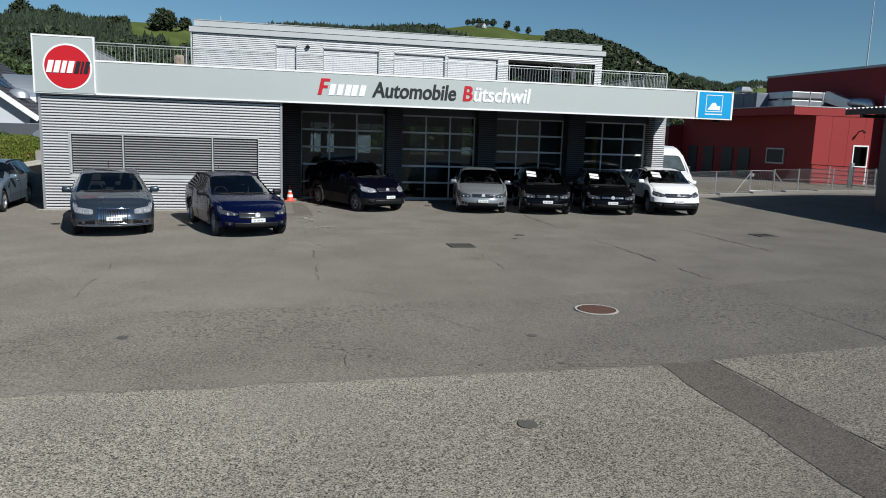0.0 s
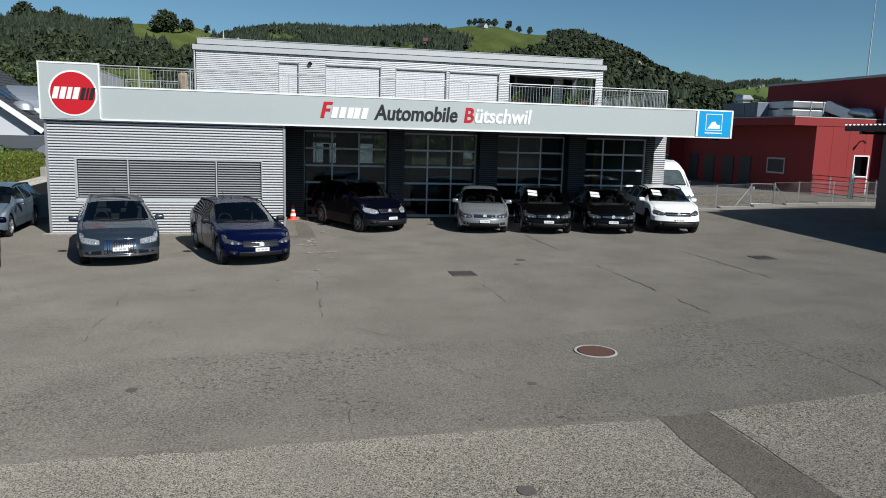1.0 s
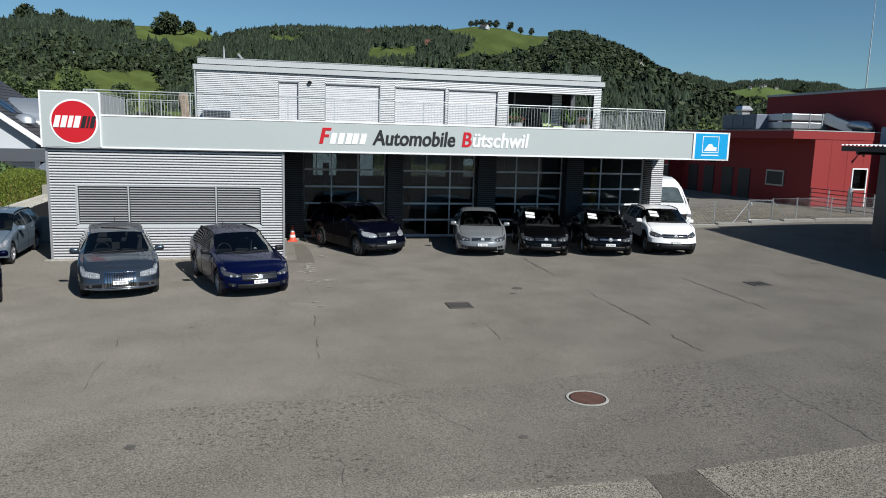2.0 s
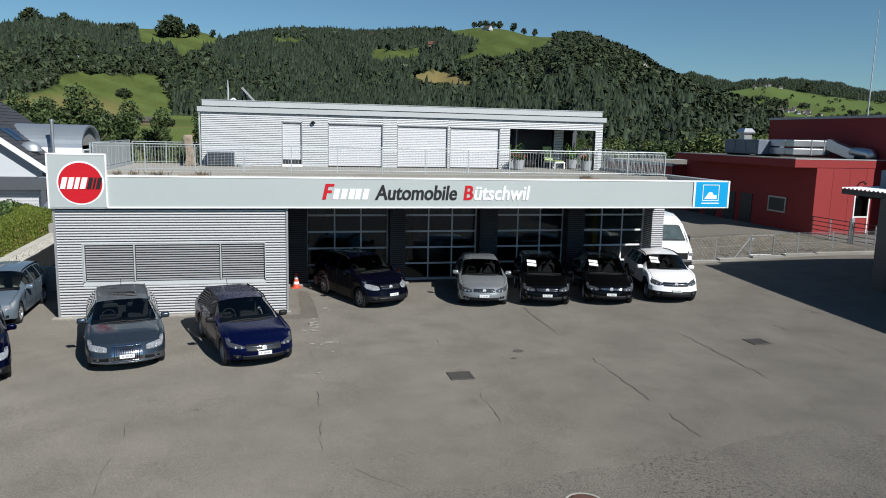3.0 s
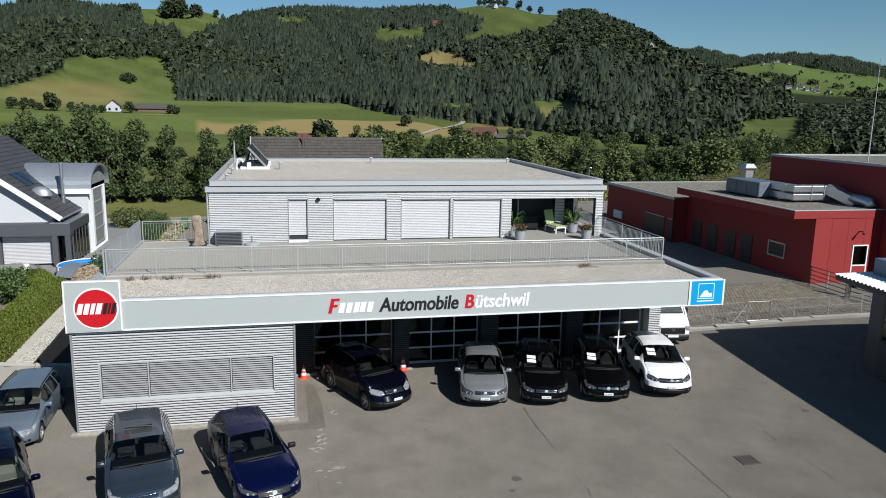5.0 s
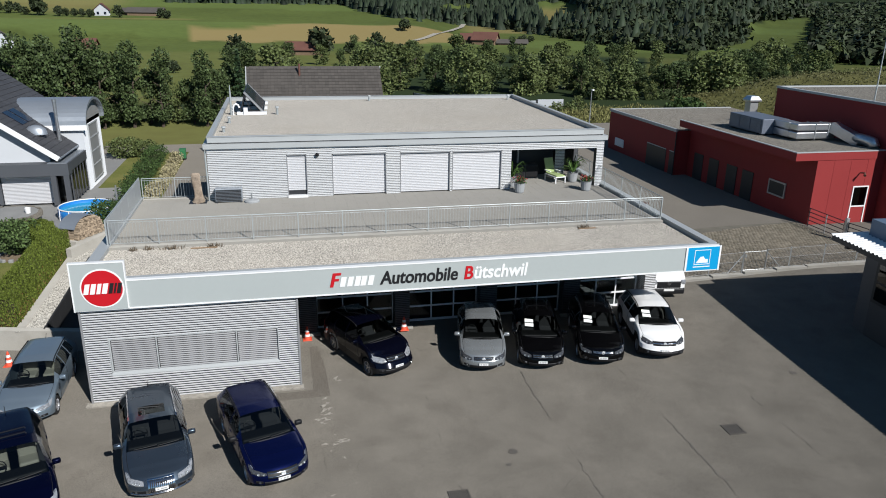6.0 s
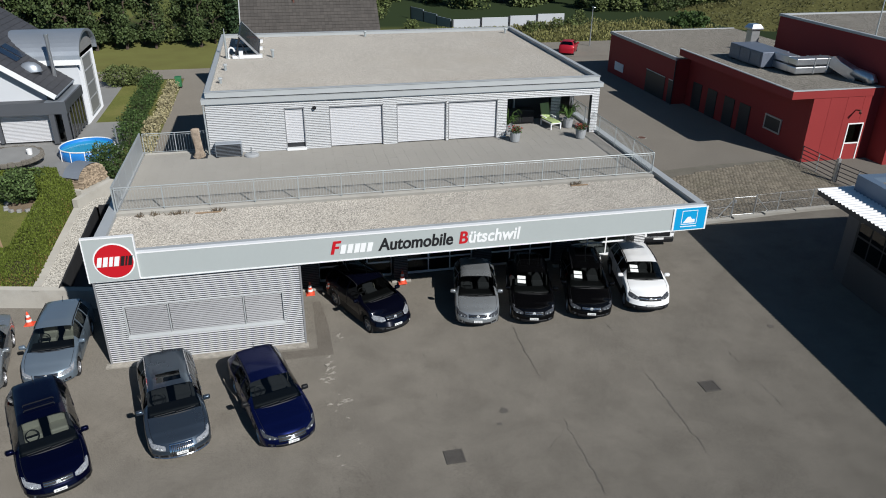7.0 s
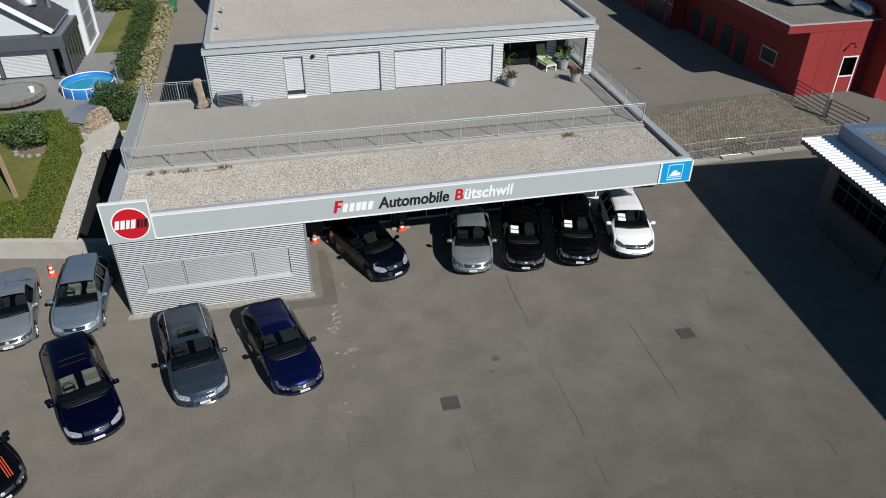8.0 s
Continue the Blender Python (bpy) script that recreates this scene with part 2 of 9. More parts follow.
VAN_GLASS = material("greenish_windscreen_glass", (0.07, 0.09, 0.092), rough=0.12, metal=0.0, var=0.5, big=2.5, fine=6, bump=0.0, coat=1.0, local=True)
SOLAR = material("solar_absorber", (0.012, 0.016, 0.03), rough=0.22, metal=0.2, var=0.1, bump=0.0, coat=0.4)
SOIL = material("dry_soil", (0.13, 0.1, 0.07), rough=0.95, var=0.4, big=1, fine=9, bump=0.6)
DRY_GRASS_BANK = material("dry_bank_grass", (0.096, 0.092, 0.032), rough=0.95, var=0.55, big=0.25, fine=2.5, bump=0.8)
LAWN = material("garden_lawn", (0.086, 0.093, 0.026), rough=0.95, var=0.3, grain=0.8, big=0.35, fine=14, bump=0.8, stain=(0.18, 0.155, 0.06), stain_scale=0.25)
HEDGE_LEAF = leaf_material("hedge_leaves", (0.1, 0.13, 0.02), island=0.6, big=0.5)
BAY_LEAF = leaf_material("glossy_bush_leaves", (0.075, 0.115, 0.038), island=0.8, big=0.6)
SHRUB_LEAF = leaf_material("shrub_leaves", (0.05, 0.085, 0.024), island=0.5, big=0.6)
DRY_GRASS = leaf_material("dry_ornamental_grass", (0.36, 0.32, 0.19), island=0.4, big=0.5)
TREE_LEAF = leaf_material("deciduous_leaves", (0.06, 0.086, 0.03), island=0.5)
TREE_LEAF_B = leaf_material("light_deciduous_leaves", (0.1, 0.125, 0.042), island=0.5)
CONIFER_LEAF = leaf_material("conifer_needles", (0.032, 0.058, 0.024), island=0.45)
FOREST_LEAF = leaf_material("forest_canopy", (0.026, 0.038, 0.021), island=0.5, big=0.02)
PALM_LEAF = leaf_material("potted_plant_leaves", (0.07, 0.13, 0.03), island=0.4)


# ---- mesh helpers ----
def finish(ob, mesh, mat, smooth=False):
    if mat:
        mesh.materials.append(mat)
    if smooth:
        mesh.polygons.foreach_set("use_smooth", [True] * len(mesh.polygons))
    return ob


def part(name, bm, mat, parent=None, label="", smooth=False, m=None, kind=""):
    """Links a bmesh as one mesh object, under a thing or part if one is given."""
    mesh = bpy.data.meshes.new(name)
    bm.to_mesh(mesh)
    bm.free()
    ob = new(name, mesh)
    finish(ob, mesh, mat, smooth)
    if parent:
        ob.parent = parent
    if m is not None:
        ob.matrix_basis = m
    return tagged(ob, label=label, kind=kind)


def piece(name, mesh, parent, m):
    """Another object on an existing mesh, under its thing."""
    ob = new(name, mesh)
    ob.parent = parent
    ob.matrix_basis = m
    return ob


def thing(name, label, category, m=None, group="", kind=""):
    ob = new(name)
    ob.empty_display_size = 0.2
    if m is not None:
        ob.matrix_basis = m
    return tagged(ob, label=label, category=category, group=group, kind=kind)


def soup(name, verts, faces, mat, parent=None, label="", kind="", smooth=False, m=None):
    """A mesh from arrays of points and faces made by rule."""
    mesh = bpy.data.meshes.new(name)
    verts = np.asarray(verts, dtype=np.float32)
    faces = np.asarray(faces, dtype=np.int32)
    mesh.vertices.add(len(verts))
    mesh.vertices.foreach_set("co", verts.ravel())
    n = faces.shape[1]
    mesh.loops.add(faces.size)
    mesh.loops.foreach_set("vertex_index", faces.ravel())
    mesh.polygons.add(len(faces))
    mesh.polygons.foreach_set("loop_start", np.arange(len(faces), dtype=np.int32) * n)
    mesh.polygons.foreach_set("loop_total", np.full(len(faces), n, dtype=np.int32))
    mesh.update(calc_edges=True)
    ob = new(name, mesh)
    finish(ob, mesh, mat, smooth)
    if parent:
        ob.parent = parent
    if m is not None:
        ob.matrix_basis = m
    return tagged(ob, label=label, kind=kind)


def box(bm, x0, x1, y0, y1, z0, z1, bevel=0.0, m=None):
    v = [bm.verts.new((x, y, z)) for z in (z0, z1) for y in (y0, y1) for x in (x0, x1)]
    f = [bm.faces.new([v[i] for i in q]) for q in ((0, 2, 3, 1), (4, 5, 7, 6), (0, 1, 5, 4), (2, 6, 7, 3), (0, 4, 6, 2), (1, 3, 7, 5))]
    if bevel:
        edges = list({e for face in f for e in face.edges})
        r = bmesh.ops.bevel(bm, geom=edges, offset=bevel, segments=2, profile=0.5, affect="EDGES")
        v = list({w for face in r["faces"] for w in face.verts} | {w for w in v if w.is_valid})
    if m is not None:
        bmesh.ops.transform(bm, matrix=m, verts=[w for w in v if w.is_valid])
    return bm


def boxes(*specs):
    bm = bmesh.new()
    for s in specs:
        box(bm, *s)
    return bm


def one_box(x0, x1, y0, y1, z0, z1, bevel=0.0):
    return box(bmesh.new(), x0, x1, y0, y1, z0, z1, bevel)


def lathe(profile, n=20, bm=None, m=None):
    """Turns (radius, z) points round the z axis."""
    bm = bm or bmesh.new()
    rings = []
    for r, z in profile:
        ring = [bm.verts.new((r * math.cos(a), r * math.sin(a), z)) for a in (2 * math.pi * k / n for k in range(n))] if r > 1e-5 else [bm.verts.new((0, 0, z))]
        rings.append(ring)
    for a, b in zip(rings, rings[1:]):
        for k in range(n):
            q = [a[k % len(a)], a[(k + 1) % len(a)], b[(k + 1) % len(b)], b[k % len(b)]]
            q = list(dict.fromkeys(q))
            if len(q) > 2:
                bm.faces.new(q)
    if m is not None:
        bmesh.ops.transform(bm, matrix=m, verts=[v for r in rings for v in r])
    return bm


def tube(bm, points, r, n=6, caps=True):
    """A round bar along points."""
    pts = [Vector(p) for p in points]
    rings = []
    for i, p in enumerate(pts):
        way = (pts[min(i + 1, len(pts) - 1)] - pts[max(i - 1, 0)]).normalized()
        q = way.to_track_quat("Z", "Y")
        rad = r[i] if isinstance(r, (list, tuple)) else r
        rings.append([bm.verts.new(p + q @ Vector((rad * math.cos(a), rad * math.sin(a), 0))) for a in (2 * math.pi * k / n for k in range(n))])
    for a, b in zip(rings, rings[1:]):
        for k in range(n):
            bm.faces.new((a[k], a[(k + 1) % n], b[(k + 1) % n], b[k]))
    if caps:
        bm.faces.new(list(reversed(rings[0])))
        bm.faces.new(rings[-1])
    return bm


def prism(bm, outline, d0, d1, m=None):
    """Extrudes an (x, z) outline from y = d0 to y = d1."""
    a = [bm.verts.new((x, d0, z)) for x, z in outline]
    b = [bm.verts.new((x, d1, z)) for x, z in outline]
    bm.faces.new(a)
    bm.faces.new(list(reversed(b)))
    for i in range(len(a)):
        j = (i + 1) % len(a)
        bm.faces.new((a[j], a[i], b[i], b[j]))
    if m is not None:
        bmesh.ops.transform(bm, matrix=m, verts=a + b)
    return bm


def ribs(bm, m, u0, u1, v0, v1, depth=0.016, pitch=0.087, face=1.1):
    """Horizontal lamellae with recessed joints (second material): u along, v up, standing out towards -w (local y)."""
    rows = [(v0, 0.0)]
    count = max(1, round((v1 - v0) / pitch))
    pitch = (v1 - v0) / count
    for k in range(count):
        a = v0 + k * pitch
        rows += [(a + p * face * pitch, d) for p, d in ((0.03, 0.0), (0.06, 0.6), (0.12, 0.92), (0.22, 1.0), (0.44, 1.0), (0.54, 0.9), (0.6, 0.6), (0.63, 0.0))]
    rows.append((v1, 0.0))
    prev = None
    for v, d in rows:
        pair = [bm.verts.new(m @ Vector((u, -d * depth, v))) for u in (u0, u1)]
        if prev:
            f = bm.faces.new((prev[1][0], prev[1][1], pair[1], pair[0]))
            if max(d, prev[0]) < 0.65:
                f.material_index = 1
        prev = (d, pair)
    return bm


def smoothstep(a, b, x):
    t = np.clip((np.asarray(x, dtype=float) - a) / (b - a), 0, 1)
    return t * t * (3 - 2 * t)


def ground_z(x, y):
    """The lot is level; the plot behind the left side falls a little, the yard on the right rises a little."""
    low = -0.6 * smoothstep(16, 28, y) * smoothstep(8, 0, x)
    high = 0.4 * smoothstep(25, 36, x) * smoothstep(-2, 9, y) * smoothstep(75, 40, y)
    return low + high


def sheet(name, x0, x1, y0, y1, mat, lift=0.0, step=1.5, label="", category="", kind="structure", thick=0.0):
    """A surface that follows the ground."""
    nx, ny = max(1, int((x1 - x0) / step)), max(1, int((y1 - y0) / step))
    X, Y = np.meshgrid(np.linspace(x0, x1, nx + 1), np.linspace(y0, y1, ny + 1))
    Zs = ground_z(X, Y) + lift
    verts = np.stack([X.ravel(), Y.ravel(), Zs.ravel()], 1)
    i = np.arange(nx)[None, :] + (nx + 1) * np.arange(ny)[:, None]
    faces = np.stack([i, i + 1, i + nx + 2, i + nx + 1], -1).reshape(-1, 4)
    ob = soup(name, verts, faces, mat, smooth=True)
    return tagged(ob, label=label, category=category, kind=kind)


def polygon_sheet(name, corners, mat, z, label, category, wobble=0.0, seed=1, kind="structure"):
    """A flat patch with a slightly uneven outline."""
    rnd = random.Random(seed)
    bm = bmesh.new()
    pts = []
    for (xa, ya), (xb, yb) in zip(corners, corners[1:] + corners[:1]):
        n = max(1, int(math.hypot(xb - xa, yb - ya) / 0.35)) if wobble else 1
        for k in range(n):
            t = k / n
            pts.append((xa + (xb - xa) * t + rnd.uniform(-wobble, wobble), ya + (yb - ya) * t + rnd.uniform(-wobble, wobble)))
    bm.faces.new([bm.verts.new((x, y, z)) for x, y in pts])
    bmesh.ops.triangulate(bm, faces=bm.faces[:])
    return tagged(part(name, bm, mat), label=label, category=category, kind=kind)


def leaf_cloud(centres, size, rng, flat=0.0):
    """Small four-cornered leaves at the given places, turned at random."""
    n = len(centres)
    a = rng.normal(size=(n, 3))
    a /= np.linalg.norm(a, axis=1, keepdims=True)
    b = rng.normal(size=(n, 3))
    b -= a * (a * b).sum(1, keepdims=True)
    b /= np.linalg.norm(b, axis=1, keepdims=True)
    s = size * rng.uniform(0.6, 1.3, (n, 1))
    a, b = a * s, b * s * 0.7
    v = np.stack([centres - a, centres - b * 0.9 + a * 0.1, centres + a, centres + b], 1).reshape(-1, 3)
    return v, np.arange(4 * n).reshape(-1, 4)


# ---- ground, hills and woods ----
CENTRE = (7.0, -24.0)
EYE_Z = 8.7
RIDGE_AZ = [-180, -60, -30, -18, -16.3, -14.6, -12, -9.6, -7.7, -6, -4.6, -3.9, -2.6, -0.6, 1.9, 7, 10.4, 11.9, 13, 15.2, 17.3, 19, 20.8, 22.2, 23.5, 25.8, 27.9, 30, 32, 34, 36, 37.3, 37.9, 40, 41.3, 42.2, 50, 80, 180]
RIDGE_EL = [2, 4, 5.5, 6.0, 6.5, 6.7, 6.5, 6.75, 6.8, 6.9, 6.6, 6.1, 6.55, 7.0, 7.25, 7.25, 7.5, 7.55, 7.7, 7.95, 7.85, 7.4, 7.3, 7.35, 7.25, 6.4, 5.4, 4.2, 3.35, 2.7, 2.0, 1.7, 0.1, -0.1, 0.0, 0.9, 0.9, 2, 2]
FOOT_AZ = [-180, -18, -7.4, 4.4, 6.1, 8.6, 11.2, 15.2, 19.5, 23.5, 30, 34, 37, 45, 60, 180]
FOOT_R = [480, 490, 478, 482, 436, 388, 400, 412, 364, 314, 262, 330, 520, 700, 600, 480]
TOP_AZ = [-180, -18, -4, 2, 15, 21, 26, 31, 36, 45, 180]
TOP_R = [900, 900, 900, 1120, 1050, 960, 900, 800, 800, 1000, 900]
FLOOR_R = [0, 88, 100, 115, 180, 240, 300, 380, 430, 480, 560, 800, 5000]
FLOOR_Z = [-0.05, -0.05, -1.6, -2.5, -2.2, -1.0, 0.5, 3.0, 5.0, 8.0, 12, 16, 20]


def hill_z(az, r):
    """Height of the valley floor, the near hills and the far ranges by bearing (degrees from +y) and distance."""
    az, r = np.broadcast_arrays(np.asarray(az, float), np.asarray(r, float))
    west = smoothstep(15, 9, az)
    floor = np.interp(r, FLOOR_R, FLOOR_Z) + west * (4.4 * smoothstep(290, 328, r) + 2.0 * smoothstep(343, 480, r))
    floor = floor - 9 * smoothstep(96, 150, r) * smoothstep(262, 205, r) * smoothstep(31, 24, az) * smoothstep(-60, -40, az)
    foot = np.interp(az, FOOT_AZ, FOOT_R)
    crest = np.interp(az, TOP_AZ, TOP_R)
    high = EYE_Z + crest * np.tan(np.radians(np.interp(az, RIDGE_AZ, RIDGE_EL)))
    s = np.clip((r - foot) / (crest - foot), 0, 1)
    base = np.interp(foot, FLOOR_R, FLOOR_Z) + west * (4.4 * smoothstep(290, 328, foot) + 2.0 * smoothstep(343, 480, foot))
    up = (high - base) * (0.78 * s + 0.22 * s * s * (3 - 2 * s))
    over = np.clip((r - crest) / 700.0, 0, 1)
    wave = 5 * np.sin(az * 0.9 + r * 0.011) + 4 * np.sin(az * 1.7 - r * 0.017) + 2.5 * np.sin(az * 3.9 + r * 0.03)
    hill = np.where(s > 0, base + up * (1 - 0.55 * over) + wave * np.sin(np.pi * s) * 0.7, floor)
    z = np.maximum(np.where(s > 0, hill, floor), floor)
    slope_hill = np.interp(az, [28, 33.9, 35.6, 36.4, 39.7, 42.5, 50], [90, 101, 110, 112, 92, 80, 60]) * np.exp(-((r - 1800) / 420.0) ** 2)
    range_a = (np.interp(az, [22, 30, 31.1, 32.3, 33.9, 35.4, 37.5, 39.3, 40.7, 42.1, 43.3, 52], [290, 299, 310, 291, 265, 277, 281, 269, 260, 231, 219, 190]) + 3 * np.sin(az * 5.1)) * np.exp(-((r - 3600) / 520.0) ** 2)
    range_a = range_a * smoothstep(16, 24, az) * smoothstep(75, 58, az)
    return np.maximum(z, np.maximum(slope_hill * smoothstep(24, 30, az) * smoothstep(70, 55, az) + 15, range_a) * smoothstep(900, 1350, r))


# clearings on the wooded slopes, by bearing and height angle of their corners
CLEARINGS = [
    [(-30, 0.4), (-30, 0.9), (-17.9, 1.35), (-16.6, 1.95), (-15.4, 2.2), (-14.8, 3.15), (-13.7, 3.5), (-11.6, 3.4), (-8.2, 3.6), (-7.9, 3.1), (-7.4, 0.4)],
    [(-9.9, 7.4), (-9.8, 5.5), (-7.4, 5.4), (-7.0, 4.4), (-6.1, 5.0), (-4.1, 6.0), (-4.3, 7.4)],
    [(-0.3, 6.75), (2.2, 6.75), (2.3, 6.1), (-0.4, 6.1)],
    [(6.9, 6.15), (10.9, 6.3), (10.9, 5.3), (7.0, 4.9)],
    [(10.0, 4.1), (11.8, 4.8), (15.3, 3.8), (14.4, 3.0), (10.3, 3.3)],
    [(12.7, 8.6), (12.7, 7.2), (15.0, 6.8), (15.0, 6.3), (13.6, 5.6), (13.4, 5.0), (17.6, 5.6), (19.6, 5.7), (19.9, 6.2), (21.1, 6.7), (21.4, 8.6)],
    [(10.8, 0.5), (12.5, 0.8), (14.7, 0.9), (14.7, -0.2), (13.2, -0.25)],
    [(18.7, 1.2), (21.4, 1.15), (24.6, 0.2), (23.6, -0.15), (19.9, -0.45)],
    [(33.9, 0.0), (36.5, 0.1), (38.6, 0.15), (38.7, -0.6), (39.0, -1.3), (34.0, -1.5)]]


def is_meadow(az, el):
    """Inside one of the clearings, with uneven edges."""
    az, el = np.broadcast_arrays(az, el)
    az = az + 0.16 * np.sin(el * 9 + az * 2.1) + 0.08 * np.sin(el * 21)
    el = el + 0.08 * np.sin(az * 5.3) + 0.04 * np.sin(az * 13 + 1)
    inside = np.zeros(az.shape, bool)
    for ring in CLEARINGS:
        odd = np.zeros(az.shape, bool)
        for (xa, ya), (xb, yb) in zip(ring, ring[1:] + ring[:1]):
            odd ^= ((ya > el) != (yb > el)) & (az < (xb - xa) * (el - ya) / (yb - ya if yb != ya else 1e-9) + xa)
        inside |= odd
    return inside


def build_terrain():
    az = np.concatenate([np.arange(-180, -30, 6.0), np.arange(-30, 62, 0.5), np.arange(62, 180, 6.0)])
    r = np.concatenate([np.arange(0.5, 97, 2.4), [100, 107, 115, 130, 150, 165, 180, 195, 210, 225, 240, 255, 270, 280, 286, 290, 296, 303, 311], [318, 324, 328, 333, 338, 343, 348, 353, 358, 364], np.geomspace(372, 1400, 64), np.geomspace(1450, 4700, 34)])
    A, R = np.meshgrid(az, r, indexing="ij")
    Z = hill_z(A, R)
    X = CENTRE[0] + R * np.sin(np.radians(A))
    Y = CENTRE[1] + R * np.cos(np.radians(A))
    near = R < 95
    Z = np.where(near, np.minimum(ground_z(X, Y) - 0.06, Z), Z)
    na, nr = A.shape
    verts = np.stack([X.ravel(), Y.ravel(), Z.ravel()], 1)
    i = np.arange(na)[:, None] * nr + np.arange(nr - 1)[None, :]
    j = (np.arange(na)[:, None] + 1) % na * nr + np.arange(nr - 1)[None, :]
    faces = np.stack([i, i + 1, j + 1, j], -1).reshape(-1, 4)
    ob = soup("ground", verts, faces[:, ::-1], MEADOW, smooth=True)
    el = np.degrees(np.arctan2(Z - EYE_Z, R))
    low, high = 288 + 5 * np.sin(A * 1.1 + 0.6), 330 - 15 * smoothstep(3, -6, A) + 4 * np.sin(A * 0.7)
    bank = smoothstep(-2, 2, R - low) * smoothstep(2, -2, R - high) * smoothstep(-6.4, -6.0, A) * smoothstep(15, 12.5, A)
    dry = 0.85 * bank + 0.5 * smoothstep(352, 356, R) * smoothstep(362, 358, R) * smoothstep(-20, -8, A) * smoothstep(-5, -7, A)
    dry += 0.75 * np.clip(1.5 - ((A - 12.6) / 2.6) ** 2 - ((el - 4.0) / 0.8) ** 2, 0, 1) + 0.45 * np.clip(1.4 - ((A + 14.5) / 4.5) ** 2 - ((el - 0.9) / 0.9) ** 2, 0, 1)
    dry += 0.55 * smoothstep(13, 15, A) * smoothstep(27, 24, A) * smoothstep(352, 362, R) * smoothstep(430, 410, R) + 0.12 * (R < 240) + 0.12 * smoothstep(104, 90, R)
    # paler field strips; beyond 1300 m the lighter tone stands in for haze
    strip = 0.35 * (np.sin(R * 0.045 + A * 0.05) > 0.55) * (R > 250) * (R < 480) + 0.3 * (np.sin(A * 1.9 + el * 6) > 0.4) * (R > 480) + (0.6 + 0.4 * (np.sin(R * 0.02 + A * 0.35) > 0.3)) * (R > 1300) * (R < 2650)
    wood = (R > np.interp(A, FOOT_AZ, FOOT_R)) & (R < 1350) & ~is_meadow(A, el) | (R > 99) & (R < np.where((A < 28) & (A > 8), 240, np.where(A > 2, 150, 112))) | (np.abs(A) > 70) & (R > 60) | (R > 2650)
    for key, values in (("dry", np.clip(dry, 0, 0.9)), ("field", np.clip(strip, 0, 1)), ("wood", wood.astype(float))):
        ob.data.attributes.new(key, "FLOAT", "POINT").data.foreach_set("value", values.ravel().astype(np.float32))
    return tagged(ob, label="green valley meadows rising into wooded hills", category="ground", kind="structure")


def meadow_material():
    m = material("valley_meadow", (0.062, 0.079, 0.021), rough=0.95, var=0.35, big=0.02, fine=0.35, bump=0.3, spec=0.1)
    N, K = m.node_tree.nodes, m.node_tree.links.new
    bsdf = N["Principled BSDF"]
    old = bsdf.inputs["Base Color"].links[0].from_socket
    # field also carries the haze painted on the far slopes
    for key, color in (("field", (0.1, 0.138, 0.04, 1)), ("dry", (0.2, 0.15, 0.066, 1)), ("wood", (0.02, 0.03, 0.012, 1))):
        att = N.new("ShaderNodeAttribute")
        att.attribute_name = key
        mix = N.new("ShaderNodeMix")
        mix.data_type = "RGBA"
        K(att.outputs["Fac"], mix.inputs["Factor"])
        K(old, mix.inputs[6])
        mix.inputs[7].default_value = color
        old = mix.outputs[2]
    K(old, bsdf.inputs["Base Color"])
    return m


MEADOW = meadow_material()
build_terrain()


def conifer_shape():
    v, f = [], []
    for z0, z1, r in ((0.05, 0.7, 0.23), (0.4, 1.0, 0.15)):
        b = len(v)
        n = 6
        for k in range(n):
            a = 2 * math.pi * (k + 0.5 * (z0 > 0.2)) / n
            rr = r * (1.15 if k % 2 else 0.8)
            v.append((rr * math.cos(a), rr * math.sin(a), z0 + 0.03 * (k % 2)))
        v.append((0, 0, z1))
        f += [(b + k, b + (k + 1) % n, b + n) for k in range(n)]
    return np.array(v), np.array(f)


def tuft_shape(n, size):
    """A crown of separate leafy facets over a rounded, lumpy dome."""
    rng = np.random.default_rng(17 + n)
    d = rng.normal(size=(n, 3))
    d /= np.linalg.norm(d, axis=1, keepdims=True)
    d[:, 2] = np.where(d[:, 2] < -0.45, -d[:, 2], d[:, 2])
    p = d * rng.uniform(0.75, 1.05, (n, 1)) * (0.34, 0.33, 0.44) * (1 + 0.22 * np.sin(d[:, [0]] * 6 + d[:, [2]] * 9)) + (0, 0, 0.5)
    a = d + rng.normal(0, 0.45, (n, 3))
    a /= np.linalg.norm(a, axis=1, keepdims=True)
    u = np.cross(a, rng.normal(size=(n, 3)))
    u /= np.linalg.norm(u, axis=1, keepdims=True)
    w = np.cross(a, u)
    s = size * rng.uniform(0.75, 1.3, (n, 1))
    v = np.stack([p + u * s, p - u * s * 0.5 + w * s * 0.87, p - u * s * 0.5 - w * s * 0.87], 1).reshape(-1, 3)
    return v, np.arange(3 * n).reshape(-1, 3)


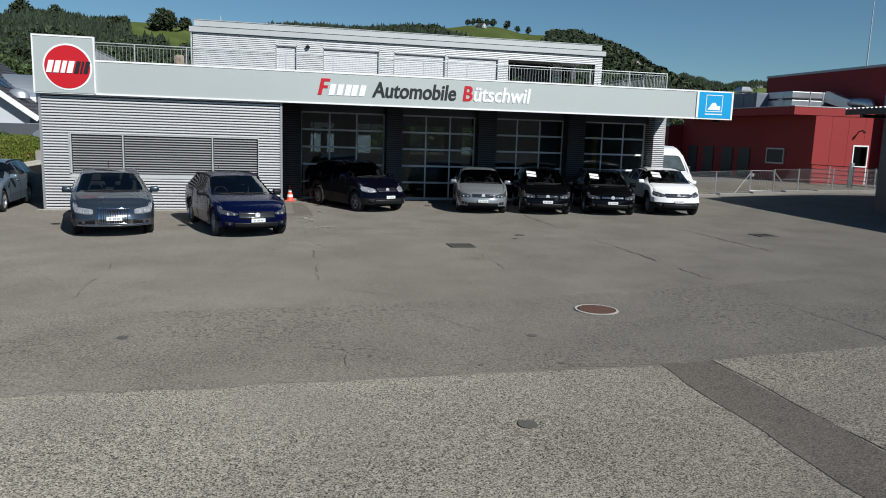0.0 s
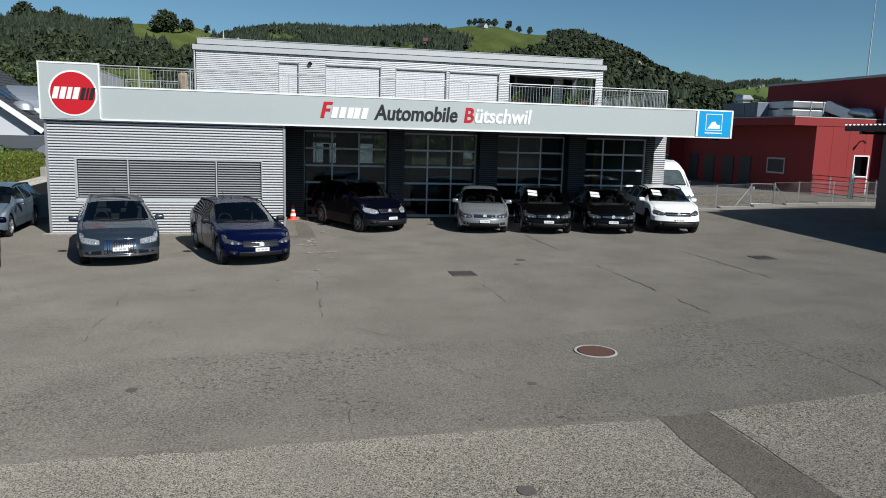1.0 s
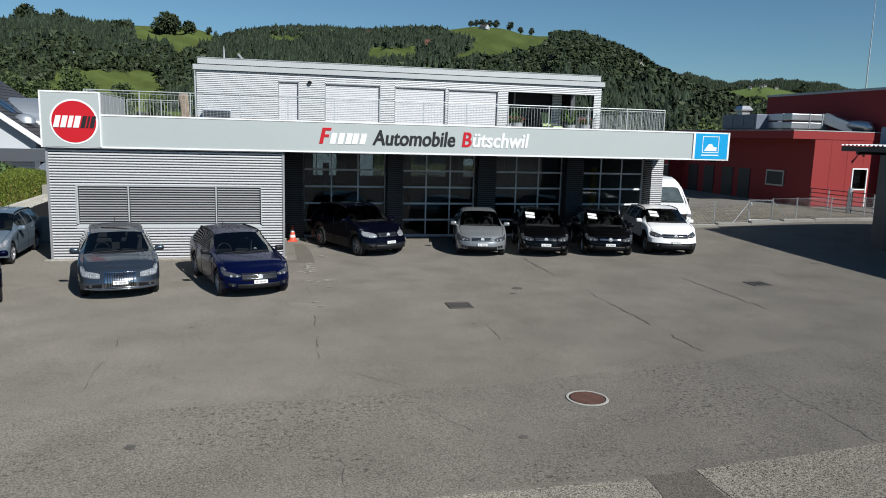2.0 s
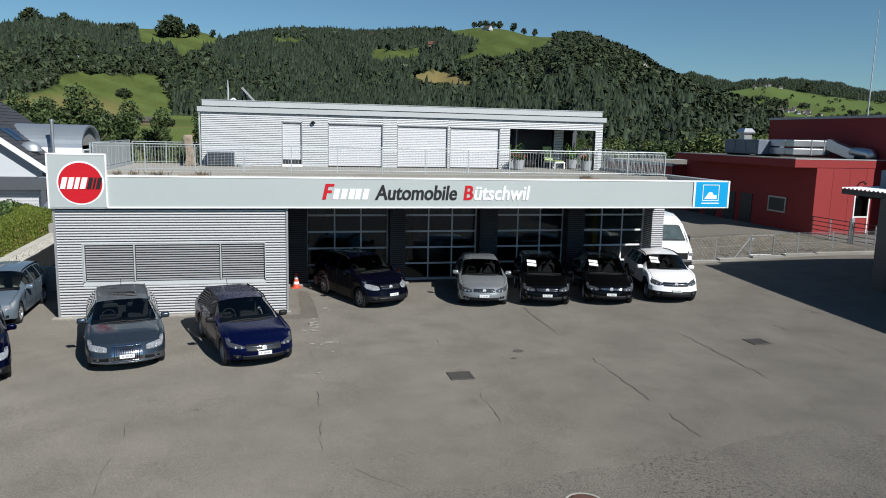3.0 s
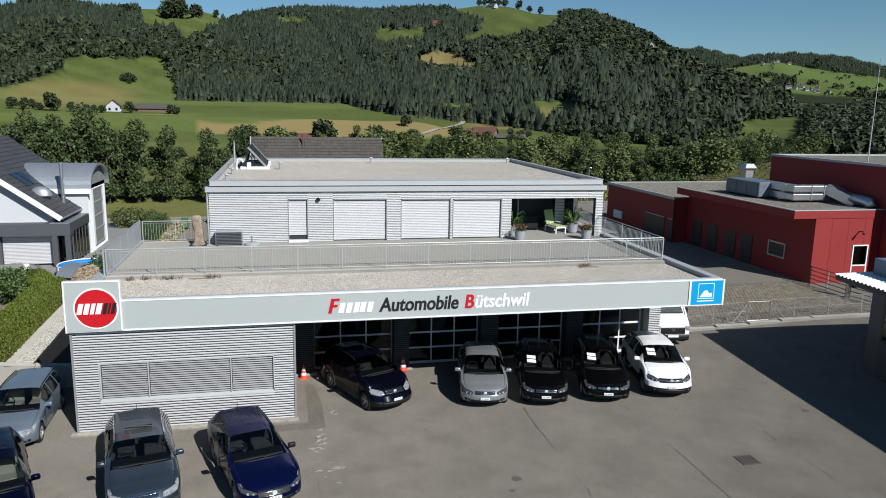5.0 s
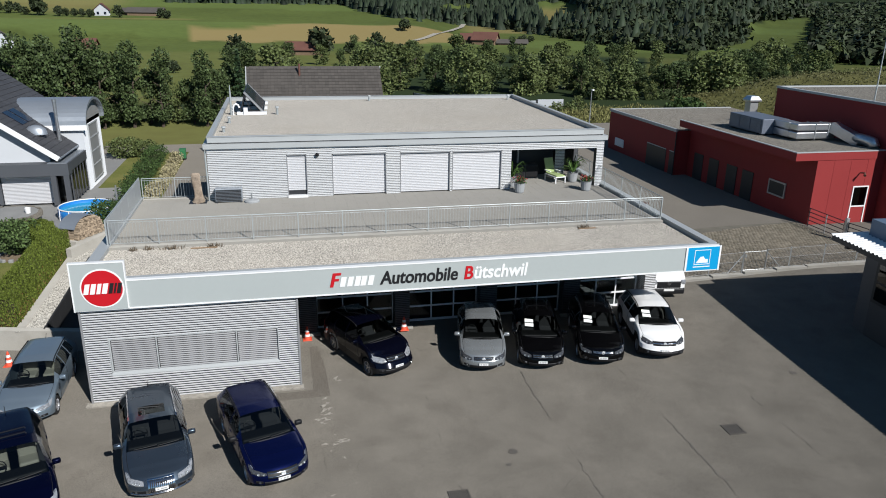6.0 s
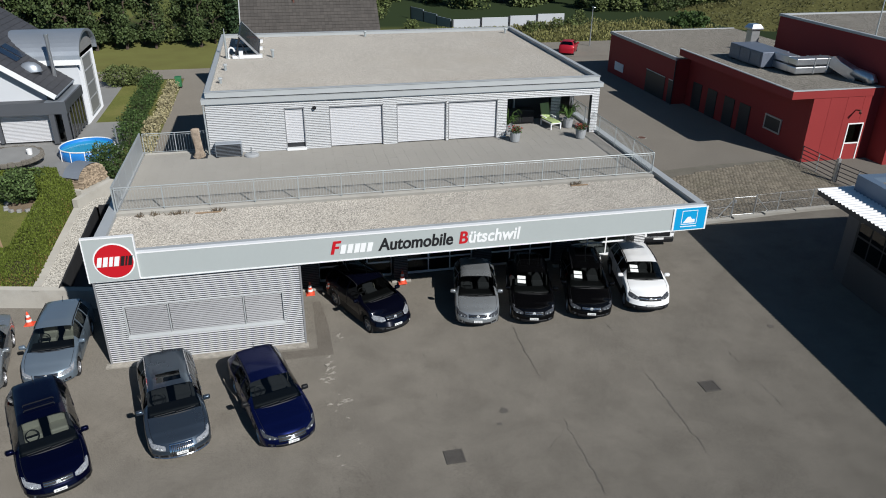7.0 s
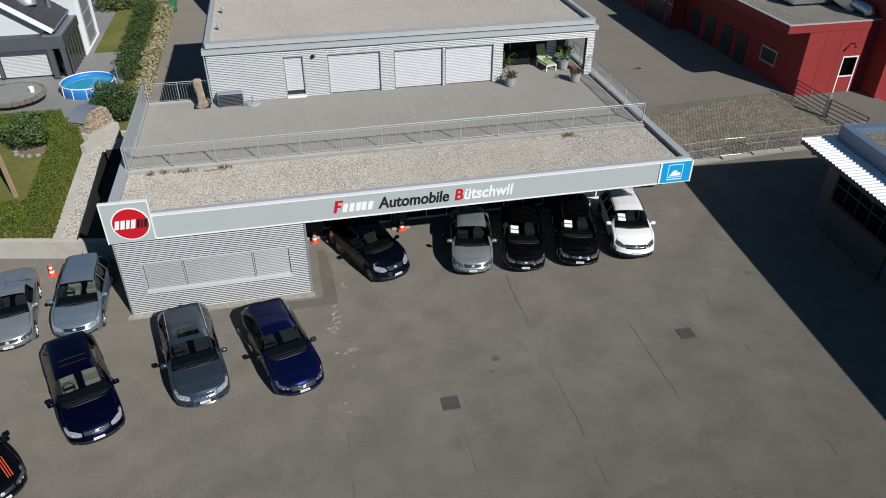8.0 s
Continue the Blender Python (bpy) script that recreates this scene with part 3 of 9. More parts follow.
def field_tree_shape():
    """A lone tree: leaves on the shells of several uneven lumps, with gaps, over a short trunk."""
    rng = np.random.default_rng(9)
    pts = []
    for x, y, z, r, n in ((0, 0, 0.62, 0.3, 90), (0.22, 0.05, 0.46, 0.22, 55), (-0.2, 0.1, 0.5, 0.24, 60), (0.02, -0.2, 0.42, 0.24, 60), (0.05, 0.12, 0.78, 0.2, 50), (-0.12, -0.1, 0.32, 0.2, 35)):
        d = rng.normal(size=(n, 3))
        d /= np.linalg.norm(d, axis=1, keepdims=True)
        pts.append(d * r * rng.uniform(0.65, 1.12, (n, 1)) + (x, y, z))
    v, f = leaf_cloud(np.concatenate(pts), 0.085, rng)
    v, f = np.asarray(v), np.asarray(f)
    if f.shape[1] == 4:
        f = np.concatenate([f[:, :3], f[:, [0, 2, 3]]])
    a = 2 * math.pi * np.arange(5) / 5
    trunk = np.concatenate([np.stack([0.035 * np.cos(a), 0.035 * np.sin(a), 0 * a], 1), np.stack([0.02 * np.cos(a), 0.02 * np.sin(a), 0 * a + 0.45], 1)])
    side = [(k, (k + 1) % 5, 5 + k) for k in range(5)] + [((k + 1) % 5, 5 + (k + 1) % 5, 5 + k) for k in range(5)]
    return np.concatenate([v, trunk]), np.concatenate([f, np.array(side) + len(v)])


def forest(name, x, y, z, h, shape, mat, rng, label, smooth=False):
    tv, tf = shape
    n = len(x)
    a = rng.uniform(0, 2 * math.pi, n)
    wide = h * rng.uniform(0.8, 1.25, n)
    base = np.broadcast_to(tv, (n, *tv.shape)) + rng.normal(0, 0.012 if len(tv) > 60 else 0.03, (n, *tv.shape))
    vx = (base[..., 0] * np.cos(a)[:, None] - base[..., 1] * np.sin(a)[:, None]) * wide[:, None] + x[:, None]
    vy = (base[..., 0] * np.sin(a)[:, None] + base[..., 1] * np.cos(a)[:, None]) * wide[:, None] + y[:, None]
    vz = base[..., 2] * h[:, None] + z[:, None]
    verts = np.stack([vx, vy, vz], -1).reshape(-1, 3)
    faces = (tf[None] + (np.arange(n) * len(tv))[:, None, None]).reshape(-1, 3)
    return tagged(soup(name, verts, faces, mat, smooth=smooth), label=label, category="forest", kind="stuff")


def plant_forest():
    rng = np.random.default_rng(7)
    n = 232000
    az = rng.uniform(-22, 45, n)
    r = 240 + 960 * rng.uniform(0, 1, n) ** 0.75
    crest = np.interp(az, TOP_AZ, TOP_R)
    z = hill_z(az, r)
    el = np.degrees(np.arctan2(z - EYE_Z, r))
    keep = (r > np.interp(az, FOOT_AZ, FOOT_R) + rng.normal(0, 6, n)) & (r < crest + 25) & ~is_meadow(az, el)
    az, r, z = az[keep], r[keep], z[keep]
    x, y = CENTRE[0] + r * np.sin(np.radians(az)), CENTRE[1] + r * np.cos(np.radians(az))
    needle = (np.sin(x * 0.013) + np.sin(y * 0.017 + 1) + rng.normal(0, 0.9, len(x)) + np.interp(az, [-24, -10, 3, 9, 20, 46], [0.2, 0.9, 1.1, 0.2, -0.7, -1.2])) > 0
    h = rng.uniform(4.2, 7.6, len(x)) * np.where(rng.uniform(0, 1, len(x)) < 0.08, 1.35, 1.0)
    thin = rng.uniform(0, 1, len(x)) < np.where(r < 450, 0.75, 0.56)
    b = needle & (rng.uniform(0, 1, len(x)) < 0.7)
    forest("spruce_forest", x[b], y[b], z[b] - 1, h[b] * 1.25, conifer_shape(), FOREST_LEAF, rng, "dark spruce forest covering the hillside")
    for b, facets, size in ((~needle & thin & (r < 400), 44, 0.15), (~needle & thin & (r >= 400), 18, 0.23)):
        forest("mixed_forest", x[b], y[b], z[b] - 2, h[b], tuft_shape(facets, size), FOREST_LEAF_B, rng, "dark green broadleaf forest covering the hillside")
    # hedgerows on the far slopes
    n = 7000
    az = rng.uniform(30, 46, n)
    r = rng.uniform(1350, 2050, n)
    z = hill_z(az, r)
    el = np.degrees(np.arctan2(z - EYE_Z, r))
    row = (np.sin(r * 0.026 + az * 0.35) > 0.95) & (np.sin(az * 4.1 + r * 0.004) > 0.2)
    village = (el > 1.0) & (el < 1.6) & (az > 37) & (az < 41.5) & (rng.uniform(0, 1, n) < 0.25)
    grove = (az > 41.2) & (el < 1.6) | (np.abs(az - 37.0) < 0.7) & (np.abs(el - 2.4) < 0.35)
    keep = (row & (el > 1.0)) | village | grove | (rng.uniform(0, 1, n) < 0.012)
    az, r, z = az[keep], r[keep], z[keep]
    x, y = CENTRE[0] + r * np.sin(np.radians(az)), CENTRE[1] + r * np.cos(np.radians(az))
    forest("hedgerows", x, y, z - 1, rng.uniform(5, 11, len(x)), tuft_shape(26, 0.2), FOREST_LEAF_B, rng, "far hedgerows and field trees on the slopes")
    # dark woods on the valley floor to the east
    n = 5200
    az, r = rng.uniform(38.7, 46, n), 235 + 480 * rng.uniform(0, 1, n) ** 0.8
    keep = np.abs(r - 283) > np.where((az > 38.9) & (az < 42.6), 9, 0)
    az, r = az[keep], r[keep]
    x, y = CENTRE[0] + r * np.sin(np.radians(az)), CENTRE[1] + r * np.cos(np.radians(az))
    forest("valley_woods", x, y, hill_z(az, r) - 1, rng.uniform(3.5, 7.5, len(x)), tuft_shape(26, 0.2), FOREST_LEAF_B, rng, "dark broadleaf woods on the valley floor")
    # lone trees and bushes on the meadows
    spots = [(-18.1, 388, 6), (-17.4, 386, 6), (-16.9, 390, 5), (-15.8, 375, 9), (-15.6, 378, 7), (-16.5, 380, 4), (-14.5, 372, 5), (-14.1, 371, 4), (-13.6, 370, 4), (-13.1, 368, 4), (-12.6, 366, 4), (-10.8, 366, 6), (-8.1, 362, 5), (-7.8, 363, 4), (-7.6, 360, 4), (-11.1, 536, 6), (-10.8, 540, 7), (-10.5, 538, 6), (-10.7, 533, 4),
             (3.1, 216, 8.5), (2.9, 218, 6), (5.2, 224, 4), (7.25, 236, 6.5), (9.0, 215, 4), (9.4, 314, 5.5), (18.5, 303, 3.5), (19.0, 305, 3), (18.2, 300, 3), (14.9, 300, 4), (-7.6, 160, 3), (-3.2, 195, 7), (8.3, 392, 5), (10.2, 404, 6), (12.0, 412, 7), (12.6, 418, 6), (13.2, 415, 7), (38.9, 1760, 24), (36.2, 660, 9), (38.0, 655, 10)]
    az, r, h = (np.array(v, float) for v in zip(*spots))
    x, y = CENTRE[0] + r * np.sin(np.radians(az)), CENTRE[1] + r * np.cos(np.radians(az))
    forest("field_trees", x, y, hill_z(az, r) - 0.3, h, field_tree_shape(), FOREST_LEAF_B, rng, "scattered field trees on the meadows")
    # trees standing on the ridge
    az = np.array([-16.2, -16.6, -14.3, -10.6, -10.2, -7.9, -7.6, -7.2, -6.9, -6.1, -5.8, -4.6, 14.9, 15.3, 15.8, 16.3, 16.8, 17.9, 18.7, 19.5, 21.6])
    r = np.interp(az, TOP_AZ, TOP_R) - np.array([30, 30, 30, 70, 60, 90, 80, 90, 80, 85, 80, 30, 0, 0, 0, 0, 0, 5, 5, 5, 5])
    h = np.array([19, 16, 16, 15, 12, 20, 24, 23, 18, 15, 14, 10, 10, 11, 12, 11, 12, 13, 10, 11, 9])
    x, y = CENTRE[0] + r * np.sin(np.radians(az)), CENTRE[1] + r * np.cos(np.radians(az))
    forest("hilltop_trees", x, y, hill_z(az, r) - 1, h, field_tree_shape(), FOREST_LEAF_B, rng, "dark single trees on the hilltop meadow")
    # pale track up the bank to the wood
    line = [(10.2, 296), (11.0, 303), (11.8, 315), (12.9, 345), (13.7, 385), (13.95, 412)]
    side = [[], []]
    for k, (az, r) in enumerate(line):
        x, y = CENTRE[0] + r * math.sin(math.radians(az)), CENTRE[1] + r * math.cos(math.radians(az))
        for row, off in zip(side, (-1.4, 1.4)):
            row.append((x + off, y, float(hill_z(az, r)) + 0.35))
    n = len(line)
    tagged(soup("field_track", side[0] + side[1], [(k, k + 1, n + k + 1, n + k) for k in range(n - 1)], PALE_SPILL), label="pale gravel track up the meadow bank", category="track", kind="structure")
    # wooded far range
    n = 6500
    az = rng.uniform(28, 46, n)
    r = rng.uniform(3050, 3620, n)
    z = hill_z(az, r)
    x, y = CENTRE[0] + r * np.sin(np.radians(az)), CENTRE[1] + r * np.cos(np.radians(az))
    forest("far_forest", x, y, z - 4, rng.uniform(9, 15, n), conifer_shape(), FOREST_LEAF, rng, "wooded mountain range far away", True)


FOREST_LEAF_B = leaf_material("broadleaf_canopy", (0.034, 0.046, 0.02), island=0.55, big=0.02)
plant_forest()


# ---- trees near the lot ----
def crown_broadleaf(rng, h, r, n):
    pts = []
    blobs = 16
    for _ in range(blobs):
        u = rng.uniform(0.12, 1.0)
        rad = r * (1.1 - abs(u - 0.5) * 1.1)
        a = rng.uniform(0, 2 * math.pi)
        c = np.array([math.cos(a) * rad * rng.uniform(0.2, 0.75), math.sin(a) * rad * rng.uniform(0.2, 0.75), h * u])
        d = rng.normal(size=(n // blobs, 3))
        d /= np.linalg.norm(d, axis=1, keepdims=True)
        pts.append(c + d * r * rng.uniform(0.3, 0.52) * rng.uniform(0.55, 1.05, (len(d), 1)))
    p = np.concatenate(pts)
    return p[p[:, 2] > h * 0.08]


def crown_conifer(rng, h, r, n):
    u = rng.uniform(0.06, 1.0, n) ** 1.15
    whorl = np.round(u * 13) / 13
    a = rng.uniform(0, 2 * math.pi, n)
    arm = np.round(a / (2 * math.pi) * 9 + whorl * 31) / 9 * 2 * math.pi
    a = arm + rng.normal(0, 0.16, n)
    rad = r * (1.03 - u) * rng.uniform(0.15, 1.0, n) * (0.85 + 0.3 * np.sin(arm * 3 + whorl * 17))
    z = h * (u * 0.35 + whorl * 0.65) - rad * 0.28 + rng.normal(0, 0.12, n)
    return np.stack([rad * np.cos(a), rad * np.sin(a), np.maximum(z, 0.3)], 1)


TREE_KINDS = {}


def make_tree(key, kind, h, r, leaf, size, n, label):
    rng = np.random.default_rng(11 * len(TREE_KINDS) + 3)
    tree = thing("tree", label, "tree", pose(0, 0, -50), group="trees behind the lot")
    bm = bmesh.new()
    tube(bm, [(0, 0, -1.2), (0.05, 0.03, h * 0.3), (0.0, 0.08, h * 0.6), (0.03, 0, h * 0.9)], [0.024 * h, 0.018 * h, 0.011 * h, 0.004 * h], 7)
    for k in range(7):
        a, z = k * 2.4, h * (0.25 + 0.08 * k)
        e = r * (0.6 if kind == "broad" else 0.4)
        tube(bm, [(0, 0, z), (e * 0.5 * math.cos(a), e * 0.5 * math.sin(a), z + e * 0.25), (e * math.cos(a), e * math.sin(a), z + e * (0.5 if kind == "broad" else 0.0))], [0.008 * h, 0.005 * h, 0.002 * h], 5)
    part("trunk", bm, BARK, tree)
    pts = (crown_broadleaf if kind == "broad" else crown_conifer)(rng, h, r, n)
    v, f = leaf_cloud(pts, size, rng)
    soup("crown", v, f, leaf, tree)
    TREE_KINDS[key] = tree
    return tree


make_tree("a", "broad", 11.0, 3.6, TREE_LEAF, 0.26, 2800, "leafy green broadleaf tree at the meadow edge")
make_tree("b", "broad", 9.0, 3.2, TREE_LEAF_B, 0.26, 2800, "light green broadleaf tree in the tree belt")
make_tree("c", "broad", 12.5, 3.2, TREE_LEAF, 0.26, 2800, "tall dark green broadleaf tree in the tree belt")
make_tree("d", "conifer", 13.0, 2.7, CONIFER_LEAF, 0.33, 2300, "tall dark spruce in the tree belt")
make_tree("e", "broad", 6.5, 3.2, TREE_LEAF_B, 0.23, 2300, "low bushy broadleaf tree")


TREE_TALL = {"a": 11.0, "b": 9.0, "c": 12.5, "d": 13.0, "e": 6.5}


def plant_belt():
    rnd = random.Random(21)
    spots = []
    for row, (y0, step) in enumerate(((77, 2.6), (82, 3.0), (88, 3.4), (96, 3.9), (106, 4.5), (118, 5.0), (134, 5.6), (152, 6.2))):
        x = -50 - row * 7
        while x < 105 + row * 9:
            x += 1.24 * step * rnd.uniform(0.7, 1.4)
            y = y0 + rnd.uniform(-1.6, 1.6) * (1 + 0.4 * row) + 0.02 * max(0, x)
            if x > 52:
                y += 4
            if 2 < x < 21 and row == 0 or 22 < x < 52 and y < 90:
                continue
            if rnd.random() < (0.08 if x < 8 else 0.04) or x < 8 and (row > 3 or rnd.random() < 0.45) or -8.5 < x + 0.14 * (y - 77) < -4.5:
                continue
            if -28 < math.degrees(math.atan2(x - CENTRE[0], y - CENTRE[1])) < 40:
                spots.append((x, y, row))
    for x, y, top, pick in ((-24, 69, 8.8, "a"), (-22, 67, 9.0, "c"), (-19.8, 69, 9.3, "a"), (-18, 66.5, 8.6, "a"), (-16.4, 68, 9.8, "c"), (-14.6, 69.5, 8.0, "a"), (-13.4, 67, 8.4, "c"), (-11.8, 69, 6.8, "a"), (-10.2, 67.5, 8.3, "c"), (-8.6, 69.5, 6.2, "a"), (-7.0, 67.5, 7.6, "c"), (-5.4, 70, 3.4, "e"), (-3.6, 69.5, 5.0, "a"), (-1.9, 67.5, 7.4, "c"), (-0.4, 69.5, 6.0, "a"), (1.0, 71, 6.6, "a"), (2.3, 68.5, 8.1, "d"), (4.0, 71.5, 6.0, "a"), (-12.6, 73, 8.0, "a"), (-17.2, 73.5, 8.6, "a"), (-21, 74, 8.6, "c"), (-26, 72, 8.6, "a")):
        s = (top + 0.5) / TREE_TALL[pick]
        t = copy_thing(TREE_KINDS[pick], pose(x, y, -0.5, rnd.uniform(-3, 3), rnd.uniform(-3, 3), rnd.uniform(0, 360)))
        t.scale = (s * rnd.uniform(0.85, 1.05), s * rnd.uniform(0.85, 1.05), s)
    for x, y, row in spots:
        left = x < 2
        pick = rnd.choice("aacdca" if left else "abbacbe") if row else rnd.choice("dadcac" if left else "ebbeab")
        r = math.hypot(x - CENTRE[0], y - CENTRE[1])
        az = math.degrees(math.atan2(x - CENTRE[0], y - CENTRE[1]))
        z = float(hill_z(az, r)) - 0.6
        top = float(np.interp(r, [95, 110, 140, 200], [4.2, 4.6, 4.6, 4.4]) if x > 8 else np.interp(r, [95, 120], [5.6, 4.6])) + rnd.choice((-3.4, -1.8, -0.7, 0.4, 1.6) if x > 8 else (-4.0, -2.0, -0.5, 0.8, 2.4)) + rnd.uniform(-0.6, 0.6) + (1.3 if pick == "d" else 0.0)
        s = max(3.0, top - z) / TREE_TALL[pick]
        t = copy_thing(TREE_KINDS[pick], pose(x, y, z, rnd.uniform(-3, 3), rnd.uniform(-3, 3), rnd.uniform(0, 360)) @ Matrix.Scale(s, 4))
        t.scale = (s * rnd.uniform(1.05, 1.4), s * rnd.uniform(1.05, 1.4), s)


plant_belt()
for key in list(TREE_KINDS):
    for o in (*TREE_KINDS[key].children, TREE_KINDS[key]):
        bpy.data.objects.remove(o)


# ---- lot surfaces ----
ROAD_Y = -17.05
OLD_EDGE = [(-15.9, -17.03), (-15.9, -13.3), (-6, -13.9), (3, -13.5), (8, -13.6), (12.5, -13.1), (15.2, -12.7), (19, -11.9), (20.6, -13.6), (22.6, -15.4), (22.0, -16.2), (15.3, -16.76), (12.4, -17.02)]
sheet("pavement", -16, 46, ROAD_Y, 8.4, ASPHALT, 0.0, 2.0, "worn grey-brown asphalt of the forecourt", "asphalt")
sheet("road", -70, 90, -75, ROAD_Y, ROAD_ASPHALT, 0.0, 3.0, "coarse pale asphalt of the street", "road")
sheet("drive", 23.6, 45.4, 8.4, 59.2, DRIVE_ASPHALT, 0.0, 2.0, "grey asphalt driveway beside the red building", "driveway")
sheet("drive_side", -2.3, 3.6, 18.5, 50.8, DRIVE_ASPHALT, 0.012, 1.5, "dark asphalt driveway beside the garage", "driveway")
sheet("lane", -60, 30, 50.8, 55.2, DRIVE_ASPHALT, 0.0, 1.5, "narrow asphalt lane behind the houses", "road")
sheet("car_park", 23.6, 62, 50, 59.2, DRIVE_ASPHALT, 0.016, 2.0, "asphalt parking area behind the red building", "car park")


def shade_edge(y):
    """The edge between the raised gravel and the painted shade along the garage."""
    return -2.85 - 0.036 * (y - 5.0)


# raised gravel bed, its back part running round the end of the painted shade
bm = bmesh.new()
SHADE_END = 14.2
for y0, y1, right in [(4.95 + k * 0.925, 4.95 + (k + 1) * 0.925, True) for k in range(10)] + [(SHADE_END + k * 0.47, SHADE_END + (k + 1) * 0.47, False) for k in range(10)]:
    row = []
    for y in (y0, y1):
        z = 0.84 - 0.8 * float(smoothstep(15.2, 18.5, y))
        xs = np.linspace(-3.9, shade_edge(y), 4) if right else np.linspace(-3.9, 3.5, 8)
        row.append([bm.verts.new((x, y, z + 0.02 * math.sin(5 * x + 3 * y))) for x in xs])
    for k in range(len(row[0]) - 1):
        bm.faces.new((row[0][k], row[0][k + 1], row[1][k + 1], row[1][k]))
bmesh.ops.remove_doubles(bm, verts=bm.verts[:], dist=0.002)
tagged(part("gravel_strip", bm, GRAVEL), label="raised grey gravel strip along the garage", category="gravel", kind="structure")
# made-up edging and floor: the garage's shade is put into their black
bm = bmesh.new()
for k in range(8):
    y0, y1 = 5.0 + k * 1.15, 5.0 + (k + 1) * 1.15
    m = pose(shade_edge(y0), y0, 0, 0, 0, math.degrees(math.atan(0.036)))
    box(bm, -0.05, 0.03, 0.004, 1.146, -0.1, 0.88 + 0.012 * math.sin(2.3 * k), 0.01, m)
box(bm, -3.06, 0.0, SHADE_END, SHADE_END + 0.14, -0.1, 0.9, 0.01)
tagged(part("passage_wall", bm, SHADOW_JOINT), label="black edging standing in for shade beside the garage", category="wall", kind="structure")
tagged(part("passage_floor", boxes((-3.1, 0.0, 5.0, SHADE_END, -0.06, 0.03)), SHADOW_JOINT), label="black floor standing in for shade beside the garage", category="floor", kind="structure")
polygon_sheet("asphalt_patch", [(11.55, -17.0), (12.3, -16.98), (12.33, -20.5), (12.4, -40), (11.4, -40), (11.42, -20.5)], PATCH_ASPHALT, 0.006, "dark trench patch in the street", "asphalt patch", 0.03, 2)
polygon_sheet("road_edge", [(12.44, -40.0), (12.36, -20.5), (12.34, -16.95), (15.3, -16.7), (22, -16.1), (45.9, -14.0), (45.9, -40.0)], ROAD_ASPHALT, 0.008, "coarse pale asphalt running out into the forecourt", "asphalt", 0.02, 5)
polygon_sheet("asphalt_patch", [(6.0, -0.98), (8.2, -0.98), (8.16, 1.3), (7.95, 3.2), (7.62, 3.2), (7.62, -0.44), (6.0, -0.44)], PATCH_ASPHALT, 0.006, "dark asphalt patch at the wall corner", "asphalt patch", 0.02, 3)
rnd = random.Random(5)
for x, y0, y1, w0 in ((11.62, -12.9, -1.6, 0.006), (15.58, -16.6, -0.4, 0.015), (19.52, -16.4, -0.8, 0.013), (23.4, -15.5, -1.0, 0.006), (7.75, -16.9, -4.5, 0.0), (3.8, -16.9, -7, 0.0)):
    bm = bmesh.new()
    prev, y, cx = None, y0, x
    while y < y1:
        cx += 0.25 * (x - cx) + rnd.uniform(-0.035, 0.035)
        w = max(0.0, rnd.uniform(-0.012, 0.01) + w0 * (0.6 + 0.8 * math.sin(y * 0.8 + x)))
        pair = (bm.verts.new((cx - w - 0.0015, y, 0.009)), bm.verts.new((cx + w * rnd.uniform(0.4, 1.5) + 0.0015, y, 0.009)))
        if prev and math.sin(y * 0.9 + x * 3) + math.sin(y * 2.3 + x) > (-1.1 if w0 > 0.01 else -0.1) + 0.8 * rnd.random():
            bm.faces.new((prev[0], prev[1], pair[1], pair[0]))
        prev = pair
        y += rnd.uniform(0.05, 0.12)
    tagged(part("asphalt_seam", bm, SEAM_TAR), label="dark cracked seam between asphalt lanes", category="seam", kind="structure", group="asphalt seams")
for k in range(14):
    x, y, a = rnd.uniform(-2, 27), rnd.uniform(-16, -2), rnd.uniform(0, math.pi)
    bm = bmesh.new()
    prev = None
    for i in range(rnd.randint(8, 22)):
        a += rnd.gauss(0, 0.2)
        x, y = x + 0.07 * math.cos(a), y + 0.07 * math.sin(a)
        w = rnd.uniform(0.001, 0.005)
        pair = (bm.verts.new((x + w * math.sin(a), y - w * math.cos(a), 0.0092)), bm.verts.new((x - w * math.sin(a), y + w * math.cos(a), 0.0092)))
        if prev:
            bm.faces.new((prev[0], pair[0], pair[1], prev[1]))
        prev = pair
    tagged(part("hairline_crack", bm, SEAM_TAR), label="fine dark crack in the worn asphalt", category="crack", kind="structure", group="asphalt cracks")
for k in range(14):
    cx, cy = rnd.uniform(0, 25), rnd.uniform(-22, -2)
    r = rnd.uniform(0.015, 0.04)
    polygon_sheet("oil_spot", [(cx + r * (1 + 0.4 * rnd.random()) * math.cos(a), cy + r * (1 + 0.4 * rnd.random()) * math.sin(a)) for a in np.linspace(0, 5.6, 9)], SEAM_TAR, 0.007 + 0.0001 * k, "small black oil spot on the asphalt", "stain", 0.0, k)
for cx, cy, r in ((13.7, -5.6, 0.13), (13.36, -6.25, 0.07), (9.27, -18.55, 0.09), (4.97, -15.0, 0.07), (10.42, -15.57, 0.06), (26.2, -2.6, 0.12), (3.3, -15.6, 0.04), (2.9, -15.9, 0.04), (13.9, -14.9, 0.04)):
    polygon_sheet("oil_spot", [(cx + r * (1 + 0.35 * rnd.random()) * math.cos(a), cy + r * (1 + 0.35 * rnd.random()) * math.sin(a)) for a in np.linspace(0, 5.7, 11)], SEAM_TAR, 0.01, "black tar spot on the asphalt", "stain", 0.0, 1)
